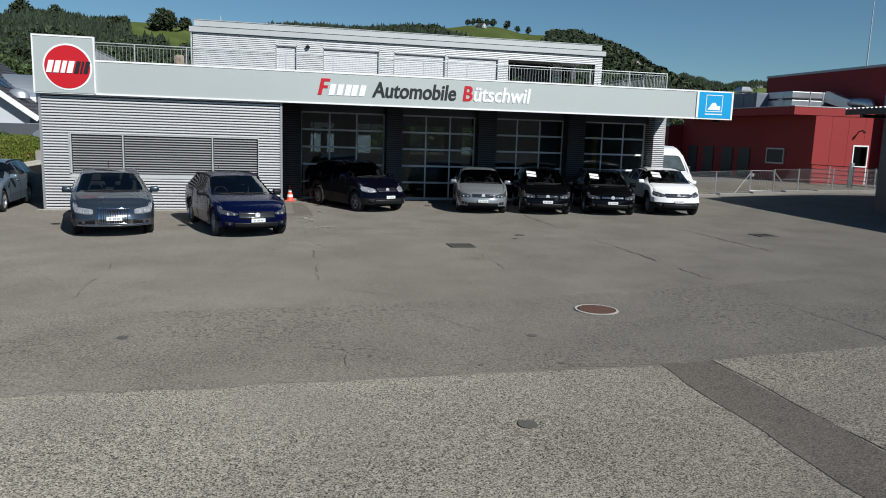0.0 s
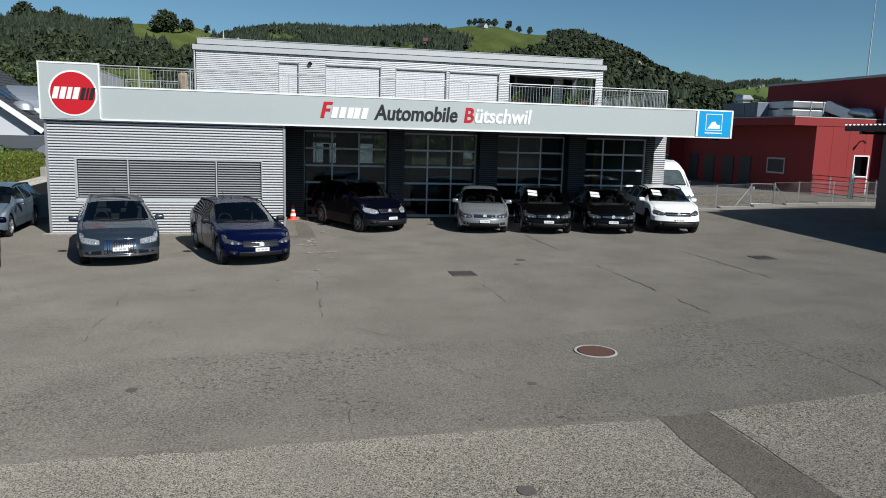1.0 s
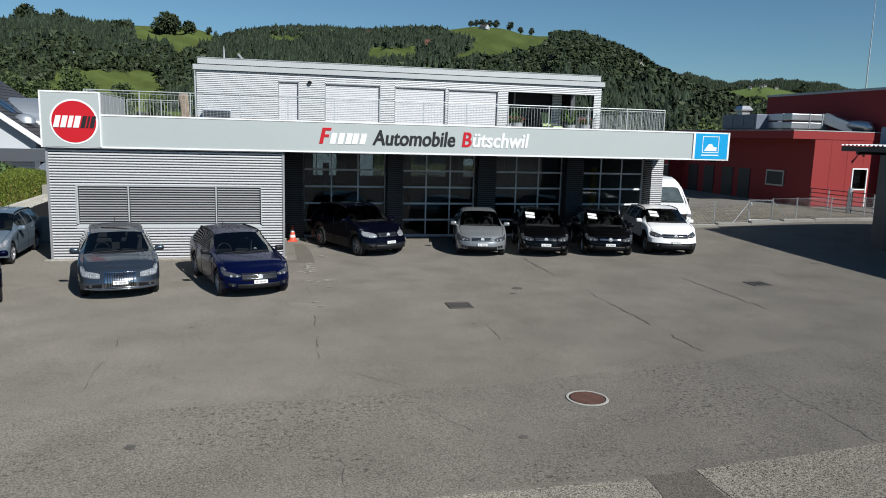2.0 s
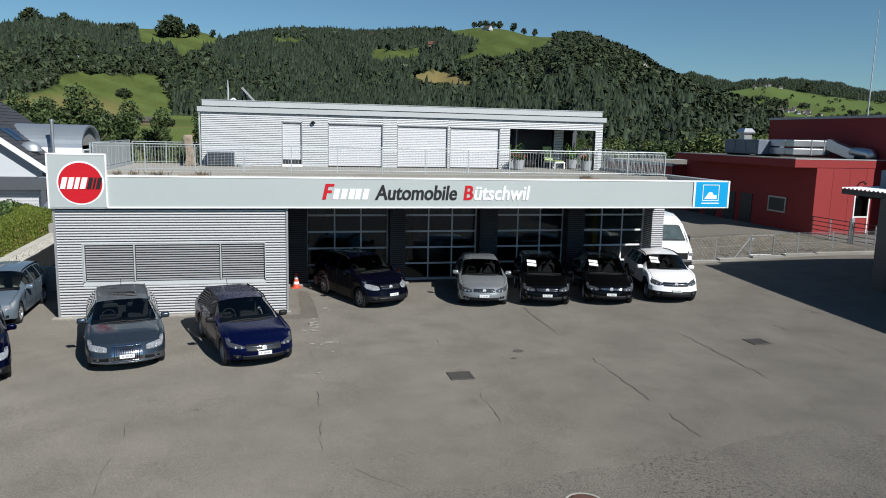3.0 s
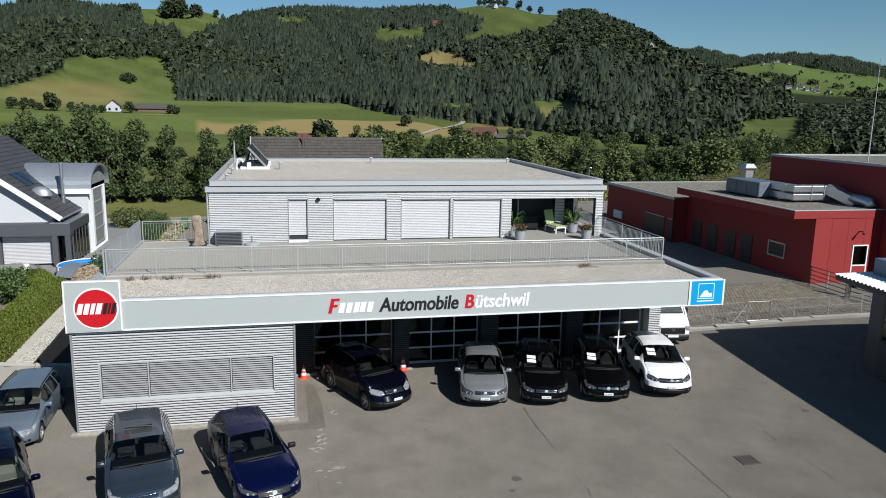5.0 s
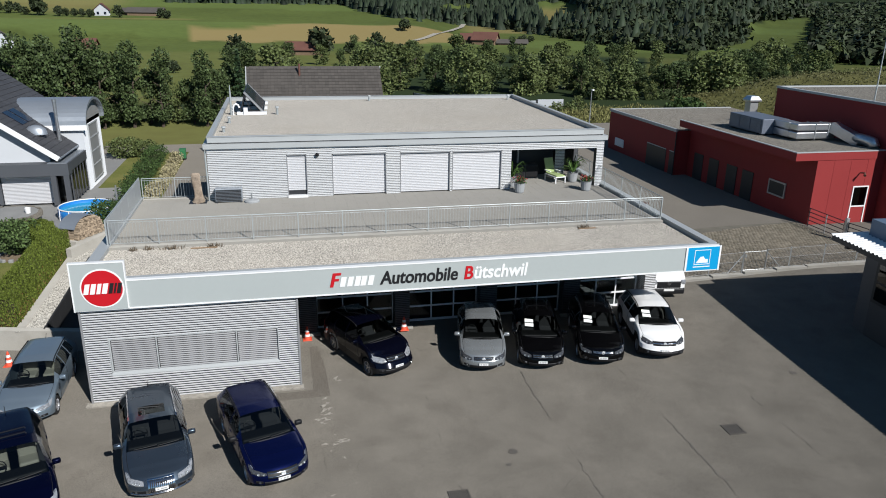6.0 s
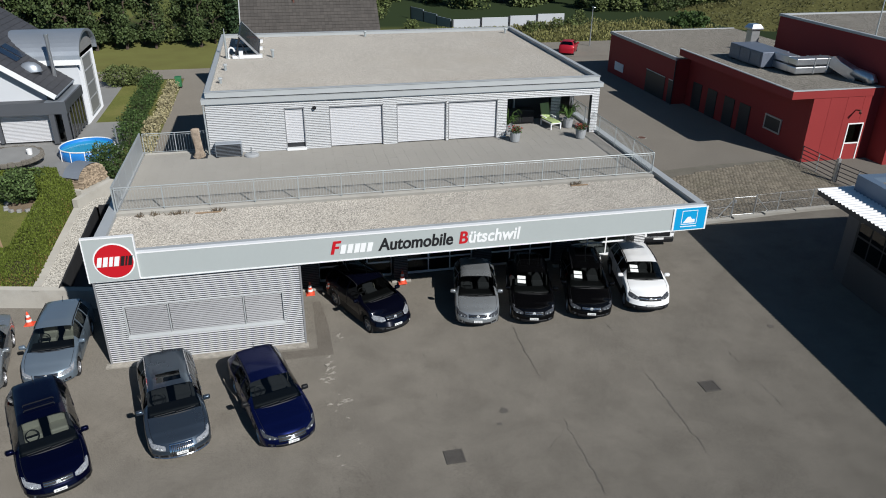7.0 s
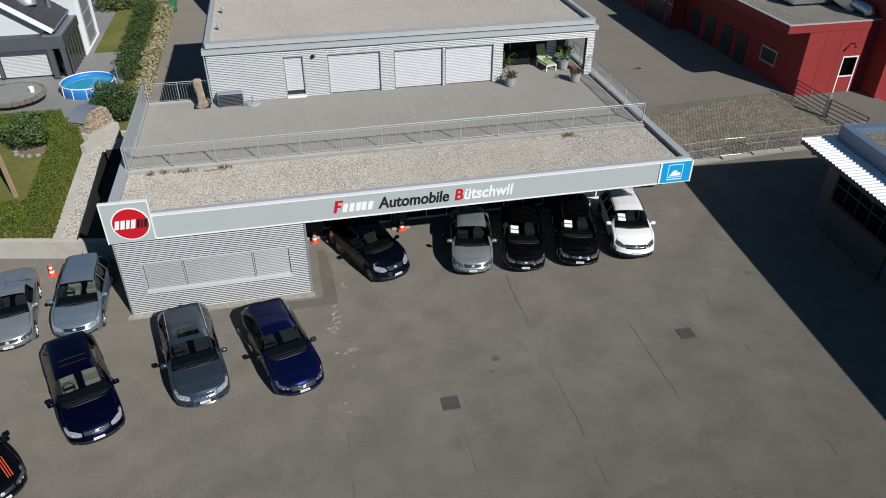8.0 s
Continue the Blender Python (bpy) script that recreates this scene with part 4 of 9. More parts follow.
for k, (cx, cy, r, lean) in enumerate([(7.85 + rnd.gauss(0, 0.16), -1.25 - 0.2 * i + rnd.gauss(0, 0.1), rnd.uniform(0.05, 0.15), rnd.uniform(-1, 1)) for i in range(9)] + [(8.3 + rnd.uniform(-0.5, 0.4), -4.0 + rnd.gauss(0, 0.1), rnd.uniform(0.06, 0.13), 0.1) for i in range(7)] + [(8.0 + rnd.gauss(0, 0.3), -2.2 - 0.45 * i, rnd.uniform(0.02, 0.07), rnd.uniform(-1, 1)) for i in range(12)] + [(8.5, 0.3, 0.12, 1.2), (8.6, 0.1, 0.08, 0.3)]):
    ring = []
    for a in np.linspace(0, 6.15, 26):
        d = r * rnd.uniform(0.62, 1.05) * (0.8 + 0.3 * math.sin(3 * a + k) + 0.12 * math.sin(7 * a))
        u, w = 1.7 * d * math.cos(a), 0.7 * d * math.sin(a)
        ring.append((cx + u * math.cos(lean) - w * math.sin(lean), cy + u * math.sin(lean) + w * math.cos(lean)))
    polygon_sheet("cement_spill", ring, PALE_SPILL, 0.0105 + 0.0002 * k, "pale ragged cement spill on the asphalt", "stain", 0.0, k)
polygon_sheet("old_asphalt", OLD_EDGE, OLD_ASPHALT, 0.004, "darker coarse old asphalt beside the street", "asphalt", 0.09, 14)


def manhole(x, y, r, round_cover=True):
    t = thing("manhole_cover", "rust-brown iron manhole cover in a pale concrete ring" if round_cover else "square dark iron drain cover set in asphalt", "manhole", pose(x, y, float(ground_z(x, y)) + 0.009))
    if round_cover:
        part("ring", lathe([(r * 1.15, 0.0), (r * 1.13, 0.012), (r * 1.02, 0.014), (r * 1.0, 0.004)], 32), CONCRETE, t)
        cover = part("cover", lathe([(r, 0.006), (0, 0.006)], 32), DARK_METAL, t)
        for k in range(-5, 6):
            w = math.sqrt(max(0.0, r * r * 0.85 - (k * r / 6) ** 2))
            part("rib", boxes((-w, w, k * r / 6 - r / 17, k * r / 6 + r / 17, 0.005, 0.016)), RUST_IRON, cover)
    else:
        part("frame", boxes((-r, r, -r, -r + 0.05, 0, 0.014), (-r, r, r - 0.05, r, 0, 0.014), (-r, -r + 0.05, -r + 0.05, r - 0.05, 0, 0.0142), (r - 0.05, r, -r + 0.05, r - 0.05, 0, 0.0142)), DARK_IRON, t)
        grate = part("grate", boxes((-r + 0.05, r - 0.05, -r + 0.05, r - 0.05, 0, 0.005)), DARK_IRON, t)
        for k in range(9):
            xx = -r + 0.08 + k * (2 * r - 0.16) / 8
            part("bar", boxes((xx - 0.014, xx + 0.014, -r + 0.07, r - 0.07, 0.004, 0.012)), DARK_IRON, grate)
    return t


RUST_IRON = material("rusty_iron", (0.12, 0.058, 0.042), rough=0.8, metal=0.2, var=0.3, big=4, fine=30, bump=0.2)
DARK_IRON = material("dark_cast_iron", (0.115, 0.104, 0.092), rough=0.7, metal=0.3, var=0.25, big=4, fine=30, bump=0.2)
manhole(12.0, -14.25, 0.31)
manhole(11.5, -7.48, 0.31, False)
manhole(21.48, -5.79, 0.31, False)
manhole(32.3, 21.7, 0.3)


# ---- the garage building ----
I = Matrix.Identity(4)
TERRACE = 4.5
DOOR_ALU = material("door_aluminium", (0.82, 0.83, 0.85), rough=0.45, metal=0.1, var=0.05, bump=0.0)
PAVER_BED = material("paver_bed", (0.225, 0.214, 0.194), rough=0.9, var=0.1, grain=0.3, big=0.5, fine=25, bump=0.2)
garage = thing("garage_building", "two-storey car workshop in silver ribbed metal with long pale fascia", "building")


def wall_ribs(name, m, rects, mat, parent, label="", face=1.1):
    bm = bmesh.new()
    for r in rects:
        ribs(bm, m, *r, face=face)
    ob = part(name, bm, mat, parent, label)
    ob.data.materials.append(SHADOW_JOINT)
    return ob


# ground floor: office block on the left
wall_ribs("front_cladding", I, [(0, 7.2, 0.06, 1.06), (0, 0.74, 1.06, 2.44), (6.48, 7.2, 1.06, 2.44), (0, 7.2, 2.44, 3.66)], RIBBED, garage, "silver horizontal ribbed cladding")
part("office_wall", boxes((0.02, 0.74, 0.01, 0.3, 0, 3.7), (6.48, 7.18, 0.01, 0.3, 0, 3.7), (0.74, 6.48, 0.01, 0.3, 0, 1.06), (0.74, 6.48, 0.01, 0.3, 2.44, 3.7),
                          (0.02, 0.3, 0.3, 11.4, 0, 4.3), (0.3, 3.4, 11.1, 11.4, 0, 4.3), (6.9, 7.18, 0.3, 5.0, 0, 4.3)), RIBBED_DARK, garage)
part("corner_trim", boxes((-0.05, 0.02, -0.05, 0.03, 0.02, 3.66)), ALU, garage)
part("corner_trim", boxes((7.17, 7.24, -0.05, 0.03, 0.02, 3.66)), ALU, garage)
part("plinth", boxes((-0.2, 7.3, -0.3, 0.012, -0.02, 0.055)), PALE_SPILL, garage, "pale concrete strip at the wall foot")
side = pose(0, 0, 0, 0, 0, -90)
wall_ribs("side_cladding", side, [(-11.4, 0.0, 0.06, 4.2)], RIBBED, garage)
wall_ribs("bay_side_cladding", pose(7.2, 0, 0, 0, 0, 90), [(0.0, 5.0, 0.06, 3.66)], RIBBED_DARK, garage)
# window with outside blinds
win = part("window", boxes((0.74, 6.48, 0.1, 0.13, 1.2, 2.44)), DARK_METAL, garage, "wide office window with lowered grey blinds")
bm = boxes((0.74, 6.48, 0.0, 0.1, 2.405, 2.44), (0.74, 0.765, -0.024, 0.1, 1.2, 2.405), (6.455, 6.48, -0.024, 0.1, 1.2, 2.405))
part("window_frame", bm, METAL_TRIM, win)
bm = bmesh.new()
prism(bm, [(-0.035, 1.05), (-0.035, 1.08), (0.1, 1.2), (0.1, 1.05)], -6.478, -0.742, pose(0, 0, 0, 0, 0, 90))
part("window_sill", bm, METAL_TRIM, win)
for x in (0.79, 2.31, 5.02):
    part("guide_rail", boxes((x - 0.02, x + 0.02, 0.0, 0.06, 1.2, 2.405)), METAL_TRIM, win)
for x0, x1 in ((0.83, 2.27), (2.35, 4.98), (5.06, 6.45)):
    bm = bmesh.new()
    w = x1 - x0
    a = [(-0.034, -0.02), (-0.015, -0.022), (0.015, 0.012), (0.03, 0.01)]
    rows = [[bm.verts.new((x, y, z)) for x in (0, w)] for y, z in a]
    for p, q in zip(rows, rows[1:]):
        bm.faces.new((p[0], p[1], q[1], q[0]))
    mesh = bpy.data.meshes.new("slat")
    bm.to_mesh(mesh)
    bm.free()
    mesh.materials.append(BLIND)
    for k in range(15):
        piece("slat", mesh, win, pose(x0, 0.055, 1.235 + k * 0.079))

# workshop bay: floor, piers, sectional doors
BAY = 5.0
doors = [(8.03, 11.42), (12.06, 15.27), (16.05, 19.25), (20.03, 23.16)]
piers = [(7.2, 8.03), (11.42, 12.06), (15.27, 16.05), (19.25, 20.03)]
for x0, x1 in piers:
    front = BAY - 0.55
    p = part("pier", boxes((x0, x1, front + 0.01, BAY + 0.25, 0, 4.2)), RIBBED_DARK, garage, "anthracite ribbed pier between doors")
    bm = bmesh.new()
    ribs(bm, pose(0, front, 0), x0, x1, 0.02, 3.9)
    ribs(bm, pose(x1, 0, 0, 0, 0, 90), front, BAY + 0.2, 0.02, 3.9)
    ribs(bm, pose(x0, 0, 0, 0, 0, -90), -BAY - 0.2, -front, 0.02, 3.9)
    part("pier_cladding", bm, RIBBED_DARK, p).data.materials.append(SHADOW_JOINT)
    part("pier_foot", boxes((x0 - 0.12, x1 + 0.12, front - 0.25, front, 0, 0.07)), CONCRETE, p)
e = part("end_pier", boxes((23.3, 23.82, 4.46, BAY + 0.25, 0, 4.2)), RIBBED, garage, "silver ribbed end pier")
bm = bmesh.new()
ribs(bm, pose(0, 4.45, 0), 23.28, 23.84, 0.02, 3.9)
ribs(bm, pose(23.28, 0, 0, 0, 0, -90), -BAY - 0.2, -4.45, 0.02, 3.9)
ribs(bm, pose(23.84, 0, 0, 0, 0, 90), 4.45, 16.4, 0.02, 3.9)
part("pier_cladding", bm, RIBBED, e).data.materials.append(SHADOW_JOINT)
part("lintel", boxes((7.2, 23.8, BAY - 0.05, BAY + 0.25, 3.5, 4.3)), RIBBED_DARK, garage)
for x0, x1 in doors:
    d = part("door", boxes((x0, x1, BAY, BAY + 0.05, 0, 0.045)), DOOR_ALU, garage, "glazed sectional workshop door, closed")
    for xs in (x0, x1 - 0.06):
        part("door_jamb", boxes((xs, xs + 0.06, BAY, BAY + 0.05, 0.046, 3.5)), DOOR_ALU, d)
    rows, cols3 = 5, 3
    for k in range(rows + 1):
        z = 0.03 + k * 3.44 / rows
        t = 0.075 if k in (0,) else 0.045
        part("door_rail", boxes((x0 + 0.06, x1 - 0.06, BAY - 0.012, BAY + 0.045, z - 0.03, z + t)), DOOR_ALU, d)
    cw = (x1 - x0 - 0.12) / cols3
    for c in range(1, cols3):
        part("door_stile", boxes((x0 + 0.06 + c * cw - 0.03, x0 + 0.06 + c * cw + 0.03, BAY - 0.006, BAY + 0.04, 0.05, 3.47)), DOOR_ALU, d)
    for k in range(rows):
        for c in range(cols3):
            z = 0.03 + k * 3.44 / rows
            xa = x0 + 0.06 + c * cw
            p = part("pane", boxes((xa + 0.03, xa + cw - 0.03, BAY + 0.014, BAY + 0.02, z + 0.045, z + 3.44 / rows - 0.03)), PANE_GLASS, d)
            p.visible_shadow = False
    part("door_handle", boxes((x1 - 0.2, x1 - 0.16, BAY - 0.05, BAY - 0.012, 0.98, 1.12)), PLASTIC, d)

# workshop inside
part("workshop_floor", boxes((7.2, 23.5, BAY + 0.02, 26.4, -0.04, 0.012)), WORKSHOP_FLOOR, garage)
bm = boxes((7.0, 7.18, BAY + 0.3, 26.4, 0, 4.2), (23.5, 23.7, BAY + 0.3, 26.4, 0, 4.2), (7.0, 9.0, 16.0, 16.2, 0, 4.2), (9.0, 22.0, 16.0, 16.2, 0, 1.5), (22.0, 23.5, 16.0, 16.2, 0, 4.2), (9.0, 22.0, 16.0, 16.2, 3.35, 4.2))
for x in (10.9, 13.6, 16.6, 19.4):
    box(bm, x, x + 0.7, 16.0, 16.2, 1.5, 3.35)
part("workshop_wall", bm, WORKSHOP_WALL, garage)
part("ceiling", boxes((7.18, 23.5, BAY + 0.25, 26.4, 4.0, 4.18)), WORKSHOP_WALL, garage)
part("canopy_soffit", boxes((7.2, 23.7, 0.0, BAY - 0.06, 3.95, 4.1)), RIBBED_DARK, garage)
back_bm = boxes((3.4, 23.5, 26.4, 26.7, 0, 1.3), (3.4, 23.5, 26.4, 26.7, 3.3, 4.4), (3.47, 3.7, 11.4, 26.4, 0, 4.4))
back_windows = [(8.3, 11.2), (12.3, 15.2), (16.4, 19.2), (20.3, 22.9)]
for xa, xb in zip([3.4] + [w[1] for w in back_windows], [w[0] for w in back_windows] + [23.5]):
    box(back_bm, xa, xb, 26.4, 26.7, 1.3, 3.3)
part("lower_wall_back", back_bm, RIBBED, garage)
for xa, xb in back_windows:
    bw = part("window", boxes((xa, xb, 26.53, 26.545, 1.3, 3.3)), PANE_GLASS, garage, "workshop window in the back wall")
    bw.visible_shadow = False
    for xm in (xa, (xa + xb) / 2 - 0.03, xb - 0.06):
        part("window_bar", boxes((xm, xm + 0.06, 26.5, 26.58, 1.3, 3.3)), ALU, bw)

# fascia, parapets, roofs
FZ0, FZ1 = 3.67, 4.62
fascia = part("fascia", boxes((1.6, 23.85, -0.18, -0.02, FZ0, FZ1), (-0.04, 1.6, -0.15, -0.02, FZ0, FZ1)), FASCIA, garage, "long pale grey-green metal fascia")
part("fascia_trim", boxes((1.6, 23.87, -0.2, -0.02, FZ1, FZ1 + 0.05)), WHITE, fascia, "white top edge")
part("fascia_trim", boxes((-0.06, 23.87, -0.2, -0.02, FZ0 - 0.05, FZ0)), WHITE, fascia, "white bottom edge")
part("parapet", boxes((0.0, 23.83, -0.02, 0.22, FZ0, FZ1 + 0.03)), METAL_TRIM, garage)
part("parapet", boxes((-0.12, 0.3, 0.22, 11.45, 4.18, 4.62)), METAL_TRIM, garage, "pale sheet-metal roof edge")
part("roof_channel", boxes((23.3, 23.62, 0.22, 16.3, 4.0, 4.22)), SHADOW_JOINT, garage, "dark roof channel beside the terrace")
part("parapet", boxes((23.62, 23.86, 0.22, 16.3, 3.9, 4.62)), METAL_TRIM, garage, "pale sheet-metal roof edge")
part("parapet_cap", boxes((23.58, 23.92, 0.22, 16.3, 4.62, 4.65)), METAL_TRIM, garage)
part("gravel_roof", boxes((0.3, 23.45, 0.22, 3.72, 4.1, 4.47)), ROOF_GRAVEL, garage, "tan gravel on the flat front roof")
part("terrace_kerb", boxes((0.3, 23.45, 3.72, 4.12, 4.1, 4.58)), CONCRETE, garage, "pale concrete terrace edge")
part("terrace_base", boxes((0.3, 23.45, 4.12, 11.4, 4.1, TERRACE - 0.005), (3.5, 23.45, 11.4, 14.6, 4.1, TERRACE - 0.005)), PAVER_BED, garage)

part("terrace_kerb", boxes((0.32, 3.42, 11.12, 11.4, TERRACE - 0.1, TERRACE + 0.06)), CONCRETE, garage, "pale concrete terrace edge")

# signs on the fascia
sign = part("sign_panel", boxes((-0.06, 1.6, -0.22, -0.15, FZ0 - 0.02, 5.3)), FASCIA, garage, "square pale sign panel with a red disc in a white ring")
part("sign_edge", boxes((-0.1, 1.64, -0.235, -0.1, 5.3, 5.35), (-0.1, -0.06, -0.235, -0.1, FZ0 - 0.05, 5.3), (1.6, 1.64, -0.235, -0.1, FZ0 - 0.02, 5.3)), WHITE, sign)
part("sign_back", boxes((-0.06, 1.6, -0.15, -0.09, FZ1, 5.3)), METAL_TRIM, sign)
part("ring", lathe([(0.69, 0), (0.69, 0.012), (0, 0.012)], 48, m=pose(0.87, -0.22, 4.42, 90, 0, 0)), WHITE, sign)
part("disc", lathe([(0.64, 0.012), (0.64, 0.02), (0, 0.02)], 48, m=pose(0.87, -0.22, 4.42, 90, 0, 0)), SIGN_RED, sign)


def slanted(x0, x1, z0, z1, lean):
    bm = bmesh.new()
    prism(bm, [(x0, z0), (x1, z0), (x1 + lean, z1), (x0 + lean, z1)], -0.262, -0.24)
    return bm


for a, b in ((0.27, 0.42), (0.47, 0.62), (0.67, 0.79), (0.84, 1.0)):
    part("plain_mark", slanted(a, b, 4.24, 4.6, 0.09), WHITE, sign, "white slanted block")
for a, b in ((1.05, 1.17), (1.21, 1.27), (1.31, 1.43)):
    part("plain_mark", slanted(a, b, 4.24, 4.6, 0.09), SIGN_BLACK, sign, "black slanted block")
blue = part("sign_panel", boxes((22.42, 23.8, -0.215, -0.18, FZ0 + 0.0, FZ1 + 0.0)), SIGN_BLUE, garage, "blue sign panel with a white square outline")
part("sign_edge", boxes((22.34, 22.42, -0.222, -0.18, FZ0, FZ1)), WHITE, blue)
part("sign_edge", boxes((23.8, 23.87, -0.222, -0.1, FZ0 - 0.05, FZ1 + 0.05)), WHITE, blue)
bx0, bx1, bz0, bz1, t = 22.72, 23.42, 3.9, 4.52, 0.025
part("sign_outline", boxes((bx0, bx1, -0.224, -0.215, bz0, bz0 + t), (bx0, bx1, -0.224, -0.215, bz1 - t, bz1), (bx0, bx0 + t, -0.224, -0.215, bz0 + t, bz1 - t), (bx1 - t, bx1, -0.224, -0.215, bz0 + t, bz1 - t)), WHITE, blue)
bm = bmesh.new()
prism(bm, [(22.8, 3.97), (23.33, 3.97), (23.33, 4.12), (23.2, 4.12), (23.12, 4.24), (22.98, 4.22)], -0.226, -0.215)
part("plain_mark", bm, WHITE, blue, "plain white shape")
part("plain_mark", boxes((22.7, 23.44, -0.224, -0.215, 3.79, 3.83)), WHITE, blue, "plain white bar")


def lettering(text, x0, x1, z0, cap, mat, parent):
    """Slanted bold letters on the fascia, from the built-in font, as a mesh."""
    cu = bpy.data.curves.new("letters", "FONT")
    cu.body = text
    cu.size = 1.0
    cu.shear = 0.14
    cu.offset = 0.017
    cu.extrude = 0.01
    tmp = bpy.data.objects.new("letters", cu)
    scene.collection.objects.link(tmp)
    bpy.context.view_layer.update()
    mesh = bpy.data.meshes.new_from_object(tmp.evaluated_get(bpy.context.evaluated_depsgraph_get()))
    xs = [v.co.x for v in mesh.vertices]
    bpy.data.objects.remove(tmp)
    sx = (x1 - x0) / (max(xs) - min(xs))
    sz = cap / 0.73
    mesh.transform(Matrix(((sx, 0, 0, x0 - min(xs) * sx), (0, 0, -1, -0.188), (0, sz, 0, z0), (0, 0, 0, 1))))
    bm = bmesh.new()
    bm.from_mesh(mesh)
    twin = bmesh.ops.duplicate(bm, geom=bm.verts[:] + bm.edges[:] + bm.faces[:])
    bmesh.ops.translate(bm, verts=[v for v in twin["geom"] if isinstance(v, bmesh.types.BMVert)], vec=(0.012, -0.002, 0.002))
    bm.to_mesh(mesh)
    bm.free()
    mesh.materials.clear()
    mesh.materials.append(mat)
    ob = new("lettering", mesh)
    ob.parent = parent
    return tagged(ob, label=f"sign lettering that reads {text}")


TZ = 3.92
bm = bmesh.new()
prism(bm, [(8.38, TZ), (8.5, TZ), (8.62, TZ + 0.53), (8.5, TZ + 0.53)], -0.2, -0.18)
prism(bm, [(8.6, TZ + 0.44), (8.78, TZ + 0.44), (8.8, TZ + 0.53), (8.62, TZ + 0.53)], -0.2, -0.18)
prism(bm, [(8.55, TZ + 0.22), (8.7, TZ + 0.22), (8.72, TZ + 0.31), (8.57, TZ + 0.31)], -0.2, -0.18)
part("plain_mark", bm, SIGN_RED, fascia, "red initial block")
bm = bmesh.new()
for a in (8.72, 8.98, 9.24, 9.46, 9.72):
    prism(bm, [(a, TZ), (a + 0.19, TZ), (a + 0.27, TZ + 0.36), (a + 0.08, TZ + 0.36)], -0.2, -0.18)
part("plain_mark", bm, WHITE, fascia, "white bars in place of a name")
lettering("Automobile", 10.17, 13.07, TZ, 0.52, SIGN_BLACK, fascia)
lettering("B", 13.32, 13.66, TZ, 0.52, SIGN_RED, fascia)
lettering("ütschwil", 13.7, 15.78, TZ, 0.52, WHITE, fascia)

# upper storey
UX0, UX1, UY, UZ1 = 3.45, 23.6, 10.8, 6.98
openings = [(7.12, 8.08, 4.55, 6.62), (9.3, 11.98, 4.55, 6.6), (12.68, 15.26, 4.55, 6.58), (15.36, 17.98, 4.55, 6.56)]
LOG0, LOG1, LOGZ = 18.5, 23.2, 6.55
rects = []
edge = UX0
for x0, x1, z0, z1 in openings:
    rects.append((edge, x0, TERRACE, UZ1))
    rects.append((x0, x1, z1, UZ1))
    edge = x1
rects += [(edge, LOG0, TERRACE, UZ1), (LOG0, LOG1, LOGZ, UZ1), (LOG1, UX1, TERRACE, UZ1)]
upper = thing("upper_storey", "set-back upper storey in silver ribbed metal with closed shutters", "building")
wall_ribs("front_cladding", pose(0, UY, 0), rects, RIBBED, upper, "silver horizontal ribbed cladding", 1.36)
for a, b, z0, z1 in rects:
    part("wall_section", boxes((a, b, UY + 0.01, UY + 0.25, z0, z1)), RIBBED_DARK, upper)
wall_ribs("side_cladding", pose(UX0, 0, 0, 0, 0, -90), [(-26.7, -UY, TERRACE - 4.5, UZ1)], RIBBED, upper, "", 1.36)
wall_ribs("side_cladding", pose(UX1, 0, 0, 0, 0, 90), [(14.2, 26.7, TERRACE - 4.4, UZ1)], RIBBED, upper, "", 1.36)
part("side_wall", boxes((UX0 + 0.01, UX0 + 0.25, UY + 0.25, 26.7, TERRACE, UZ1), (UX1 - 0.25, UX1 - 0.01, 14.2, 26.7, TERRACE, UZ1), (UX0, UX1, 26.5, 26.7, TERRACE, UZ1)), RIBBED_DARK, upper)
part("corner_post", boxes((LOG1 + 0.02, UX1 - 0.02, UY + 0.02, UY + 0.35, TERRACE, UZ1)), RIBBED_DARK, upper)
for k, (x0, x1, z0, z1) in enumerate(openings):
    sh = part("shutter", boxes((x0, x1, UY + 0.1, UY + 0.12, z0 + (0.28 if k == 0 else 0), z1)), SHUTTER, upper, "closed white slatted shutter")
    bm = bmesh.new()
    ribs(bm, pose(0, UY + 0.095, 0), x0 + 0.03, x1 - 0.03, z0 + (0.28 if k == 0 else 0), z1, 0.014, 0.085, 1.42)
    part("shutter_slats", bm, SHUTTER, sh).data.materials.append(BLIND)
    part("shutter_frame", boxes((x0, x0 + 0.04, UY - 0.03, UY + 0.1, z0, z1), (x1 - 0.04, x1, UY - 0.03, UY + 0.1, z0, z1), (x0, x1, UY - 0.03, UY + 0.1, z1 - 0.035, z1)), ALU, sh)
    if k == 0:
        part("door_sill", boxes((x0, x1, UY - 0.14, UY + 0.1, TERRACE, TERRACE + 0.11)), WHITE, sh, "white door sill")
        part("door_glass", boxes((x0, x1, UY + 0.11, UY + 0.14, TERRACE + 0.1, z0 + 0.3)), DARK_METAL, sh)
lamp = part("wall_lamp", lathe([(0.0, 0.0), (0.09, 0.02), (0.11, 0.1), (0.05, 0.16), (0, 0.17)], 12, m=pose(8.58, UY - 0.1, 6.52)), PLASTIC, upper, "small dark wall lamp")
